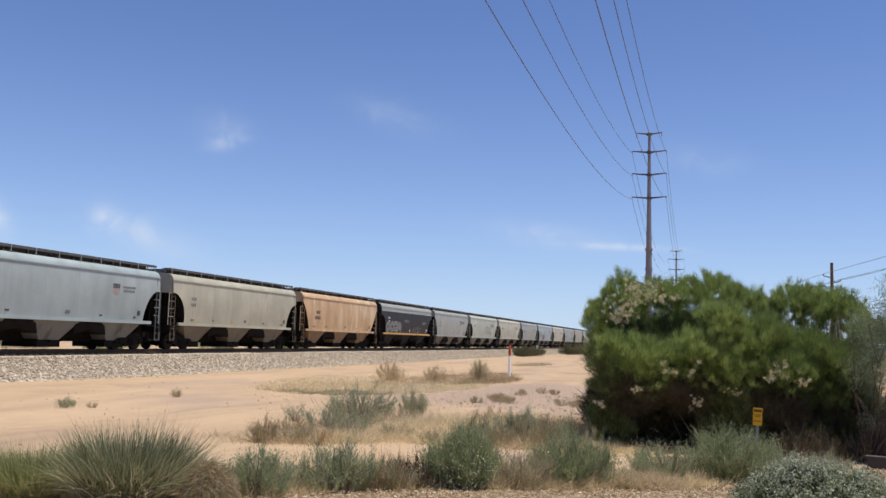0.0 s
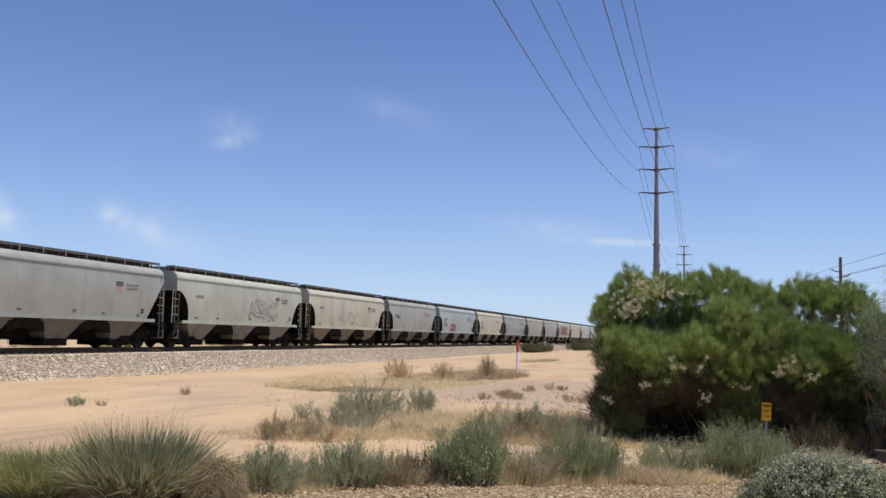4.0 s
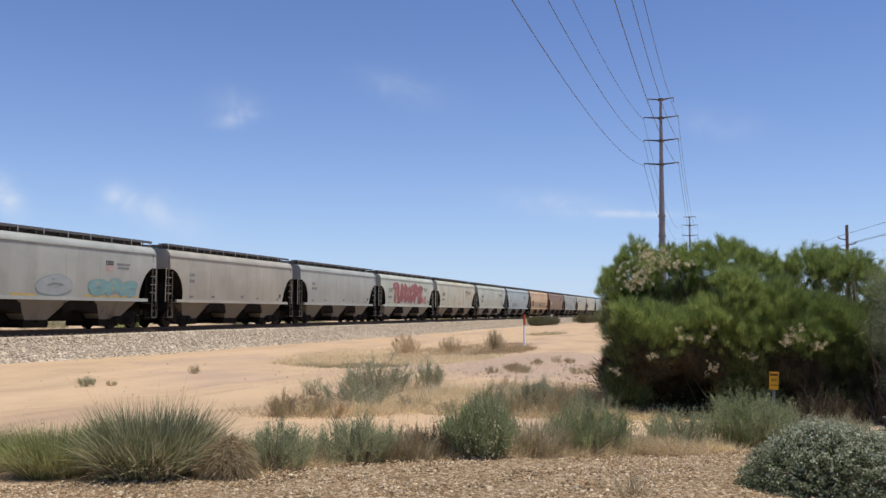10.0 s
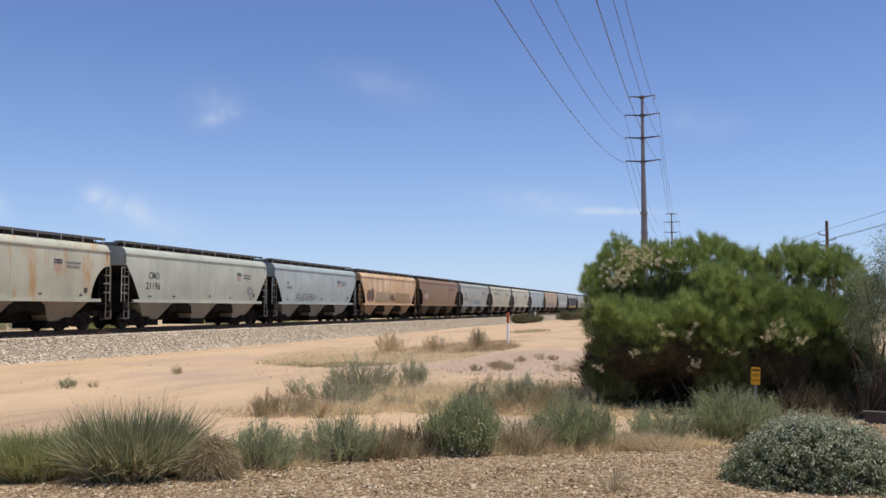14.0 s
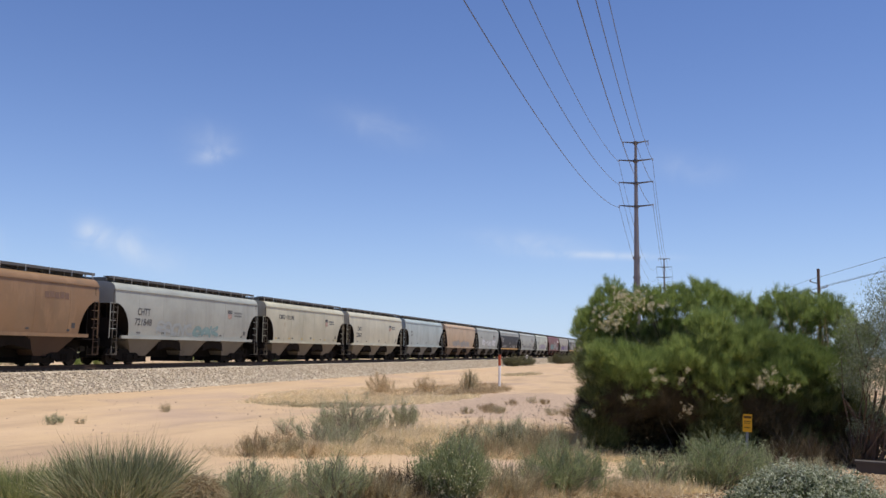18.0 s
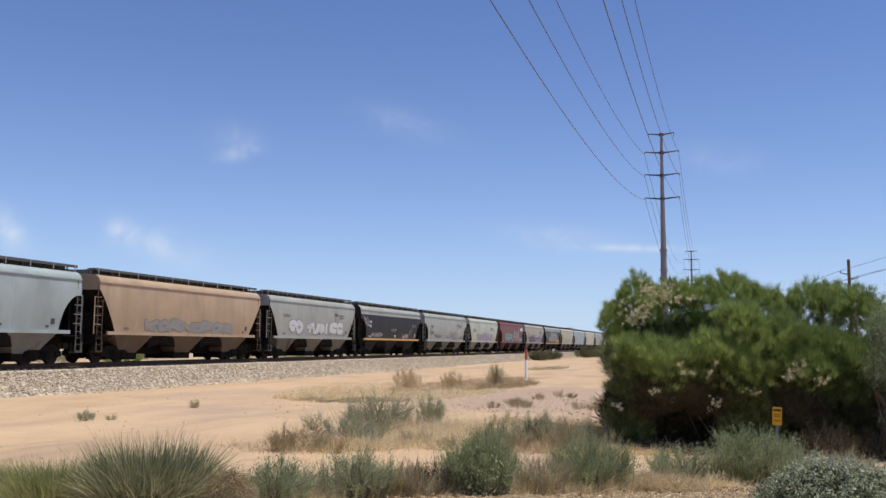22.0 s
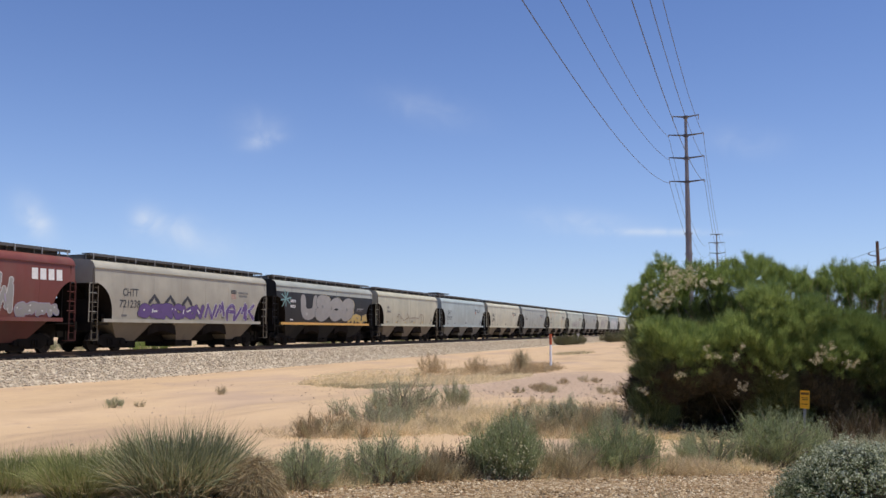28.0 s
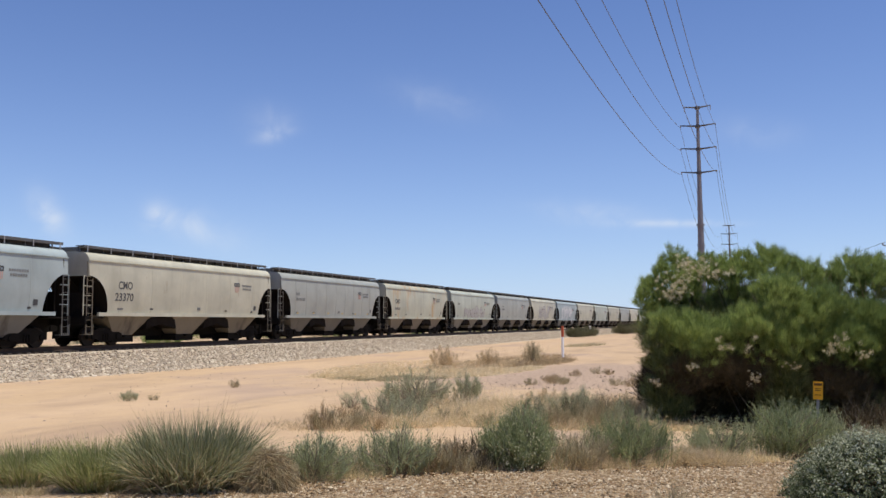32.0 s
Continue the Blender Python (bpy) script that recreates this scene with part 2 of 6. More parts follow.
def gravel_material(name, cols, scale, rough=0.95):
    """A bed of crushed stone: each cell its own shade, the gaps sunk."""
    m, nt, b = shader(name, rough, 0, 0.15)
    co = nt.nodes.new("ShaderNodeTexCoord")
    v = nt.nodes.new("ShaderNodeTexVoronoi")
    v.inputs["Scale"].default_value = scale
    nt.links.new(co.outputs["Object"], v.inputs["Vector"])
    sep = nt.nodes.new("ShaderNodeSeparateColor")
    nt.links.new(v.outputs["Color"], sep.inputs["Color"])
    k = len(cols)
    c = ramp(nt, sep.outputs["Red"], [((i + 0.5) / k, c) for i, c in enumerate(cols)])
    big = tex_noise(nt, 0.35, 4)
    c = blend(nt, ramp(nt, big, [(0.4, (0, 0, 0)), (0.65, (0.45, 0.45, 0.45))]), c, cols[0])
    nt.links.new(c, b.inputs["Base Color"])
    inv = nt.nodes.new("ShaderNodeMath")
    inv.operation = "SUBTRACT"
    inv.inputs[0].default_value = 1.0
    nt.links.new(v.outputs["Distance"], inv.inputs[1])
    bump(nt, b, inv.outputs[0], 1.0, 0.05)
    return m


M_GROUND = ground_material()
BALLAST_COLS = [(0.36, 0.29, 0.205), (0.49, 0.405, 0.3), (0.4, 0.325, 0.23), (0.63, 0.545, 0.415), (0.28, 0.22, 0.165), (0.48, 0.39, 0.29)]
GRAVEL_COLS = [(0.23, 0.152, 0.078), (0.38, 0.262, 0.142), (0.49, 0.36, 0.21), (0.1, 0.062, 0.033), (0.73, 0.6, 0.41), (0.28, 0.172, 0.09)]
M_BALLAST = gravel_material("ballast_bed", BALLAST_COLS, 6.5)
M_GRAVEL = gravel_material("granite_bed", GRAVEL_COLS, 30.0)
M_BALLAST_STONE = stone("ballast_stone", BALLAST_COLS)
M_GRAVEL_STONE = stone("granite_stone", GRAVEL_COLS)
M_ROCK = stone("buff_grey_rock", [(0.3, 0.235, 0.18), (0.42, 0.34, 0.265), (0.22, 0.165, 0.125)])
M_RAIL = plain("rusted_rail_steel", (0.09, 0.055, 0.035), 0.6, 0.4)
M_TIE = plain("weathered_tie_wood", (0.1, 0.08, 0.065), 0.95, 0, 0.35, 5, 0.01)
M_DIRTY = plain("greasy_dark_iron", (0.012, 0.01, 0.008), 0.9, 0, 0.5, 4, 0, 0.1)
M_WHEEL = plain("wheel_steel", (0.03, 0.023, 0.018), 0.7, 0.2, 0.4, 5, 0, 0.15)
M_GRATE = plain("galvanised_walkway", (0.11, 0.108, 0.105), 0.7, 0.2, 0.3, 3)
M_BRACKET = plain("galvanised_bracket", (0.34, 0.34, 0.33), 0.6, 0.3, 0.2, 3)
# near-black that puts the shade under the car ends into the colour
M_UNDER_SHADE = plain("shade_black_slope_sheet", (0.018, 0.014, 0.011), 0.95, 0, 0.5, 2, 0, 0.08)
M_POLE = plain("weathered_steel_pole", (0.22, 0.21, 0.225), 0.7, 0.3, 0.2, 1.5)
M_ARM = plain("dark_steel_arm", (0.1, 0.095, 0.1), 0.6, 0.4)
M_INSUL = plain("grey_insulator", (0.3, 0.3, 0.32), 0.35, 0)
M_WIRE = plain("conductor_wire", (0.09, 0.09, 0.1), 0.5, 0.5)
M_WOODPOLE = plain("creosoted_wood_pole", (0.13, 0.085, 0.06), 0.9, 0, 0.3, 3, 0.01)
M_WHITE = plain("white_plastic_post", (0.9, 0.89, 0.86), 0.5, 0, 0.06, 3)
M_ORANGE = plain("orange_red_cap", (0.45, 0.09, 0.035), 0.5, 0, 0.12, 3)
M_YELLOW = plain("yellow_sign_face", (0.85, 0.42, 0.02), 0.5, 0, 0.08, 8)
M_SIGNINK = plain("dark_sign_print", (0.18, 0.09, 0.02), 0.6)
M_SIGNPOST = plain("galvanised_sign_post", (0.3, 0.3, 0.29), 0.5, 0.6)
M_BLACKINK = plain("black_stencil_paint", (0.07, 0.07, 0.072), 0.6)
M_GREYINK = plain("faded_grey_stencil_paint", (0.17, 0.17, 0.165), 0.6)
M_WHITEINK = plain("white_stencil_paint", (0.7, 0.69, 0.66), 0.6)
M_REDINK = plain("faded_red_paint", (0.52, 0.34, 0.28), 0.6)
PAINTS = {
    "grey": paint("pale_grey_paint", (0.35, 0.36, 0.315)),
    "white": paint("chalky_white_grey_paint", (0.45, 0.47, 0.38)),
    "blue": paint("faded_blue_grey_paint", (0.36, 0.415, 0.4)),
    "cream": paint("dusty_cream_paint", (0.51, 0.485, 0.365), 0.1),
    "dun": paint("dusty_dun_grey_paint", (0.37, 0.345, 0.275)),
    "tan": paint("dusty_tan_paint", (0.46, 0.435, 0.32), 0.12),
    "rustcream": paint("rust_stained_cream_paint", (0.48, 0.475, 0.36), 0.5, (0.46, 0.27, 0.1)),
    "orange": paint("sun_bleached_orange_paint", (0.58, 0.375, 0.19), 0.62, (0.7, 0.54, 0.34), grime=0.55),
    "clay": paint("faded_clay_orange_paint", (0.44, 0.315, 0.195), 0.35, (0.48, 0.385, 0.26)),
    "brown": paint("rust_brown_paint", (0.235, 0.138, 0.067), 0.4, (0.31, 0.19, 0.1)),
    "black": paint("worn_black_paint", (0.02, 0.02, 0.021), 0, grime=0.15, rough=0.6),
    "red": paint("oxide_red_paint", (0.17, 0.046, 0.034), 0.2, (0.22, 0.09, 0.06)),
}
# body colours darkened for road dirt and for the shade below the sill
BAYS = {k: paint(k + "_road_dirt_and_shade", scaled(c, 0.85), 0.4, (0.05, 0.035, 0.024), 0.5, 0.9) for k, c in {
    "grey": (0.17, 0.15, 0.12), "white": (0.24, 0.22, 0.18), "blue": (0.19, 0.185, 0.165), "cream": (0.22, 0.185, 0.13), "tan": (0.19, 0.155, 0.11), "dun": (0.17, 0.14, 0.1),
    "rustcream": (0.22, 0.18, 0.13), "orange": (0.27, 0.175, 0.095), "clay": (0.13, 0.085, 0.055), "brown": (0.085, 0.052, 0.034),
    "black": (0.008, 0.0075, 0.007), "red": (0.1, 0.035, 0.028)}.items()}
M_YSTRIPE = paint("yellow_orange_sill_paint", (0.62, 0.34, 0.08))
INKS = {k: plain(k + "_spray_paint", c, 0.6, 0, 0.18, 2) for k, c in {
    "teal": (0.19, 0.33, 0.32), "cyan": (0.25, 0.5, 0.58), "purple": (0.13, 0.08, 0.22), "crimson": (0.28, 0.105, 0.1),
    "silver": (0.42, 0.4, 0.37), "ink": (0.05, 0.05, 0.06), "chalk": (0.62, 0.62, 0.6), "mustard": (0.5, 0.36, 0.12),
    "navy": (0.08, 0.1, 0.2), "ash": (0.2, 0.2, 0.19), "pewter": (0.3, 0.29, 0.27), "cloud": (0.33, 0.36, 0.35), "umber": (0.16, 0.1, 0.07), "lilac": (0.36, 0.32, 0.42),
    "straw": (0.36, 0.31, 0.2), "rose": (0.4, 0.215, 0.195), "buff": (0.42, 0.32, 0.19), "sand": (0.4, 0.27, 0.135), "moss": (0.15, 0.16, 0.085), "tealgrey": (0.2, 0.3, 0.29)}.items()}
INKS["clayfill"], INKS["blackfill"], INKS["brownfill"] = PAINTS["clay"], PAINTS["black"], PAINTS["brown"]
M_CONCRETE = plain("weathered_concrete", (0.07, 0.06, 0.052), 0.9, 0, 0.25, 4, 0.01)
M_STEM = plain("grey_brown_stem", (0.24, 0.19, 0.14), 0.95, 0, 0.3, 12)
M_LIMB = plain("grey_brown_limb_bark", (0.13, 0.1, 0.075), 0.95, 0, 0.3, 12)
M_STRAWSTEM = plain("dry_straw_stem", (0.5, 0.39, 0.23), 0.95, 0, 0.3, 12)
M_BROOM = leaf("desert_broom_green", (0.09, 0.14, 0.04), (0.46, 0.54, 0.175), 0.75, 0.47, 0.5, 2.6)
# darker copies of the broom green, with the plumes' shade in the colour
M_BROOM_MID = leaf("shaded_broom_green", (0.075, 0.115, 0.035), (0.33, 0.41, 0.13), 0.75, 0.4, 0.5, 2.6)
M_BROOM_DARK = leaf("shaded_olive_broom_shoots", (0.06, 0.08, 0.028), (0.3, 0.33, 0.13), 0.75, 0.34)
M_FARSHRUB = leaf("dusty_dark_olive_leaves", (0.09, 0.09, 0.045), (0.25, 0.24, 0.13), 0.75, 0.3)
# dead broom brown, darkened further to hold the shade of the hollow
M_BROOM_BROWN = leaf("dead_brown_broom_and_shade", (0.035, 0.03, 0.017), (0.165, 0.13, 0.075), 0.75, 0.12)
M_BROWNWEED = leaf("brown_olive_weed", (0.28, 0.235, 0.135), (0.57, 0.485, 0.3), 0.75, 0.45)
M_BLOOM = leaf("cream_seed_tufts", (0.42, 0.36, 0.21), (0.78, 0.7, 0.47))
M_TWIG = leaf("dead_tan_twigs", (0.28, 0.2, 0.11), (0.5, 0.38, 0.22))
M_GRASS = leaf("grey_green_blades", (0.1, 0.112, 0.046), (0.43, 0.42, 0.225))
M_GRASS2 = leaf("fresh_green_blades", (0.13, 0.155, 0.045), (0.46, 0.46, 0.19))
M_STRAW = leaf("straw_blades", (0.55, 0.43, 0.23), (0.96, 0.82, 0.55), 0.75, 0.6)
M_STRAWDULL = leaf("dull_straw_blades", (0.36, 0.27, 0.15), (0.8, 0.65, 0.42), 0.75, 0.52)
M_SAGE = leaf("sage_green_leaves", (0.24, 0.265, 0.13), (0.52, 0.53, 0.31), 0.75, 0.44)
M_SHRUB = leaf("blue_green_leaves", (0.18, 0.215, 0.09), (0.45, 0.475, 0.25), 0.75, 0.42)
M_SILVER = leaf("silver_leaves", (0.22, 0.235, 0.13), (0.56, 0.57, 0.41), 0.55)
# deep green foliage that also carries the shade of the gaps
M_SILVERDEEP = leaf("deep_green_gap_shade_leaves", (0.065, 0.085, 0.038), (0.22, 0.25, 0.13))
M_TREE = leaf("pale_grey_green_leaves", (0.11, 0.13, 0.07), (0.34, 0.37, 0.24), 0.75, 0.32)
M_OLIVE = leaf("grey_olive_leaves", (0.29, 0.3, 0.17), (0.55, 0.545, 0.36), 0.75, 0.45)


# ---- small building tools ----
TRACK_TURN = 90 - 16.249
ALONG = Vector((math.sin(radians(16.249)), math.cos(radians(16.249)), 0))
ACROSS = Vector((-ALONG.y, ALONG.x, 0))
TRACK_LAT, RAIL_Z = 31.2, 1.23


def site(a, b, z=0.0):
    """World place from metres along and across the railway."""
    p = ALONG * a + ACROSS * b
    return Vector((p.x, p.y, z))


def smooth(a, b, x):
    t = min(1.0, max(0.0, (x - a) / (b - a)))
    return t * t * (3 - 2 * t)


def ground_z(x, y):
    r = math.hypot(x, y)
    b = x * ACROSS.x + y * ACROSS.y
    z = 0.35 * (1 - smooth(8.5, 18, r)) + 0.25 * (1 - smooth(12, 50, r)) + 0.95 * smooth(35, 41, b)
    return z


class Mesh:
    """Collects faces of one part."""

    def __init__(self):
        self.v, self.f = [], []

    def box(self, x0, x1, y0, y1, z0, z1):
        n = len(self.v)
        self.v += [(x, y, z) for z in (z0, z1) for y in (y0, y1) for x in (x0, x1)]
        self.f += [tuple(n + i for i in q) for q in ((0, 2, 3, 1), (4, 5, 7, 6), (0, 1, 5, 4), (2, 6, 7, 3), (0, 4, 6, 2), (1, 3, 7, 5))]
        return self

    def tube(self, pts, r, sides=6, r_end=None):
        pts = [Vector(p) for p in pts]
        r_end = r if r_end is None else r_end
        start = len(self.v)
        for i, p in enumerate(pts):
            d = (pts[min(i + 1, len(pts) - 1)] - pts[max(i - 1, 0)]).normalized()
            u = d.cross(Vector((0, 0, 1)) if abs(d.z) < 0.9 else Vector((1, 0, 0))).normalized()
            w = d.cross(u)
            k = r + (r_end - r) * i / max(1, len(pts) - 1)
            for s in range(sides):
                t = 2 * math.pi * s / sides
                self.v.append(tuple(p + (u * math.cos(t) + w * math.sin(t)) * k))
        for i in range(len(pts) - 1):
            for s in range(sides):
                a, b = start + i * sides + s, start + i * sides + (s + 1) % sides
                self.f.append((a, b, b + sides, a + sides))
        self.f.append(tuple(start + s for s in reversed(range(sides))))
        self.f.append(tuple(len(self.v) - sides + s for s in range(sides)))
        return self

    def prism(self, poly, y0, y1):
        """A polygon in x and z, drawn out along y."""
        n, k = len(self.v), len(poly)
        self.v += [(x, y0, z) for x, z in poly] + [(x, y1, z) for x, z in poly]
        self.f += [tuple(n + i for i in range(k)), tuple(n + k + i for i in reversed(range(k)))]
        self.f += [(n + i, n + k + i, n + k + (i + 1) % k, n + (i + 1) % k) for i in range(k)]
        return self

    def done(self, name, mat, soft=False):
        me = bpy.data.meshes.new(name)
        me.from_pydata(self.v, [], self.f)
        bm = bmesh.new()
        bm.from_mesh(me)
        bmesh.ops.recalc_face_normals(bm, faces=bm.faces)
        bm.to_mesh(me)
        bm.free()
        me.materials.append(mat)
        if soft:
            me.polygons.foreach_set("use_smooth", [True] * len(me.polygons))
            me.set_sharp_from_angle(angle=radians(38))
        return me


def raw_mesh(name, verts, faces, mat, soft=False):
    me = bpy.data.meshes.new(name)
    me.from_pydata(verts.tolist() if isinstance(verts, np.ndarray) else verts, [], faces.tolist() if isinstance(faces, np.ndarray) else faces)
    me.materials.append(mat)
    if soft:
        me.polygons.foreach_set("use_smooth", [True] * len(me.polygons))
    return me


def part(name, me, parent, m=None, label=""):
    ob = new(name, me)
    ob.parent = parent
    if m is not None:
        ob.matrix_basis = m
    return tagged(ob, label)


def thing(name, m, label, category, group="", kind="", me=None):
    ob = new(name, me)
    ob.matrix_basis = m
    return tagged(ob, label, category, group, kind)


# ---- the ground, one sheet to the horizon ----
def build_ground():
    radii = [0.0] + [1.2 * 1.062 ** i for i in range(136)]
    n = 288
    verts, faces = [], []
    for r in radii:
        for k in range(n):
            t = 2 * math.pi * k / n
            x, y = r * math.sin(t), r * math.cos(t)
            fade = smooth(5, 14, r) * (1 - smooth(90, 200, r))
            b = x * ACROSS.x + y * ACROSS.y
            fade *= 1 - smooth(24, 27, b) * (1 - smooth(35, 39, b))
            lump = 0.12 * noise.noise((x * 0.3, y * 0.3, 3))
            verts.append((x, y, ground_z(x, y) + lump * fade * (1 if r < 30 else 0.5)))
    for i in range(len(radii) - 1):
        for k in range(n):
            a, b = i * n + k, i * n + (k + 1) % n
            faces.append((a, b, b + n, a + n))
    me = raw_mesh("ground", verts, faces, M_GROUND, True)
    return thing("ground", pose(0, 0, 0), "pale tan desert sand reaching flat to the horizon", "ground", kind="structure", me=me)


def stones(name, spots, mat, rng):
    """Angular stones, one mesh. spots: x, y, z, size."""
    base = np.array([(1, 0, 0), (0, 1, 0), (-1, 0, 0), (0, -1, 0), (0, 0, 1), (0, 0, -1)], float)
    tri = np.array([(0, 1, 4), (1, 2, 4), (2, 3, 4), (3, 0, 4), (1, 0, 5), (2, 1, 5), (3, 2, 5), (0, 3, 5)])
    k = len(spots)
    v = np.repeat(base[None], k, 0) * rng.uniform(0.55, 1.25, (k, 6, 1)) + rng.normal(0, 0.16, (k, 6, 3))
    a = rng.uniform(0, 6.28, k)
    c, s = np.cos(a)[:, None], np.sin(a)[:, None]
    x, y = v[..., 0] * c - v[..., 1] * s, v[..., 0] * s + v[..., 1] * c
    v = np.stack([x, y, v[..., 2] * 0.7], -1) * spots[:, None, 3:4] + spots[:, None, :3]
    f = (tri[None] + 6 * np.arange(k)[:, None, None]).reshape(-1, 3)
    return raw_mesh(name, v.reshape(-1, 3), f, mat)


# ---- the railway ----
def build_track():
    rng = np.random.default_rng(5)
    bed = Mesh()
    prof = [(-4.6, -0.12), (-4.1, 0.06), (-2.05, 0.93), (-1.7, 1.0), (1.7, 1.0), (2.05, 0.95), (4.3, 0.4), (5.0, -0.3)]
    steps = [-160 + 2.5 * i for i in range(150)] + [220 + 20 * i for i in range(70)]
    k = len(prof)
    for a in steps:
        for y, z in prof:
            j = 0.05 * noise.noise((a * 0.7, y, 1))
            bed.v.append((a, y + 2 * j, z + j))
    for i in range(len(steps) - 1):
        for q in range(k - 1):
            bed.f.append((i * k + q, i * k + q + 1, (i + 1) * k + q + 1, (i + 1) * k + q))
    m = Matrix.Translation(site(0, TRACK_LAT)) @ pose(0, 0, 0, 0, 0, TRACK_TURN)
    ob = thing("ballast", m, "raised bed of pale grey crushed-stone ballast under the track", "ballast", kind="structure",
               me=raw_mesh("ballast", bed.v, bed.f, M_BALLAST))
    # loose stones of the near slope
    n = 32000
    a = 12 + 190 * rng.uniform(0, 1, n) ** 1.35
    q = rng.uniform(0, 1, n)
    z = 0.06 + q * 0.91
    y = -4.1 + q * 2.1
    s = rng.uniform(0.035, 0.08, n) * (1 + a / 300)
    spots = np.stack([a, y + rng.normal(0, 0.03, n), z + 0.0 * a, s], 1)
    edge = np.stack([rng.uniform(12, 95, 900), -4.2 - abs(rng.normal(0, 0.35, 900)), np.full(900, 0.03), rng.uniform(0.025, 0.055, 900)], 1)
    thing("ballast_stones", m, "loose grey and buff crushed stones on the ballast slope", "stones", kind="stuff",
          me=stones("ballast_stones", np.concatenate([spots, edge]), M_BALLAST_STONE, rng))
    rail = Mesh()
    prof = [(-0.07, 0), (0.07, 0), (0.07, 0.02), (0.012, 0.04), (0.012, 0.13), (0.036, 0.14), (0.036, 0.172), (-0.036, 0.172), (-0.036, 0.14), (-0.012, 0.13), (-0.012, 0.04), (-0.07, 0.02)]
    k = len(prof)
    for a in (-160, 1500):
        rail.v += [(a, y, z) for y, z in prof]
    rail.f = [(i, (i + 1) % k, k + (i + 1) % k, k + i) for i in range(k)]
    me = rail.done("rail", M_RAIL)
    for y in (-0.7535, 0.7535):
        thing("rail", m @ pose(0, y, RAIL_Z - 0.172), "rusty brown steel rail with a worn top", "rail", "rails of the track", "structure", me)
    return ob, m


def build_ties(bed):
    me = Mesh().box(-0.115, 0.115, -1.3, 1.3, -0.16, 0.012).done("tie", M_TIE)
    for i in range(290):
        part("tie", me, bed, pose(8 + 0.5 * i, 0.02 * math.sin(i * 2.3), RAIL_Z - 0.185, 0, 0, 0.5 * math.sin(i * 1.7)))


# ---- covered hopper cars ----
SPEED = 18.0
SILL, END_Z, RUN, EAVE = 1.58, 3.34, 1.4, 4.06
_cache = {}


def body_ring(x, zb):
    pts = []
    for i in range(8):
        z = zb + (EAVE - zb) * i / 7
        pts.append((side_y(z), z))
    for ang in (8, 24, 40, 56, 72):
        pts.append((-1.04 - 0.5 * math.cos(radians(ang)), EAVE + 0.03 + 0.4 * math.sin(radians(ang))))
    pts.append((-0.7, 4.52))
    return [(x, y, z) for y, z in pts] + [(x, -y, z) for y, z in reversed(pts)]


def side_y(z):
    """The side sheet bows out a little between sill and eave."""
    return -1.5 - 0.1 * math.sin(math.pi * min(1, max(0, (z - SILL) / 2.98)))


def seam_mesh(name, half, proud):
    """A thin upright bead that follows the bowed side."""
    m = Mesh()
    zs = [SILL + 0.03 + 0.3 * i for i in range(9)]
    for a, b in zip(zs, zs[1:]):
        n = len(m.v)
        m.v += [(x, side_y(z) + d, z) for z in (a, b) for x, d in ((-half, 0.004), (-half * 0.5, -proud), (half * 0.5, -proud), (half, 0.004))]
        m.f += [(n + q, n + q + 1, n + q + 5, n + q + 4) for q in range(3)]
    return m.done(name, PAINTS["grey"])


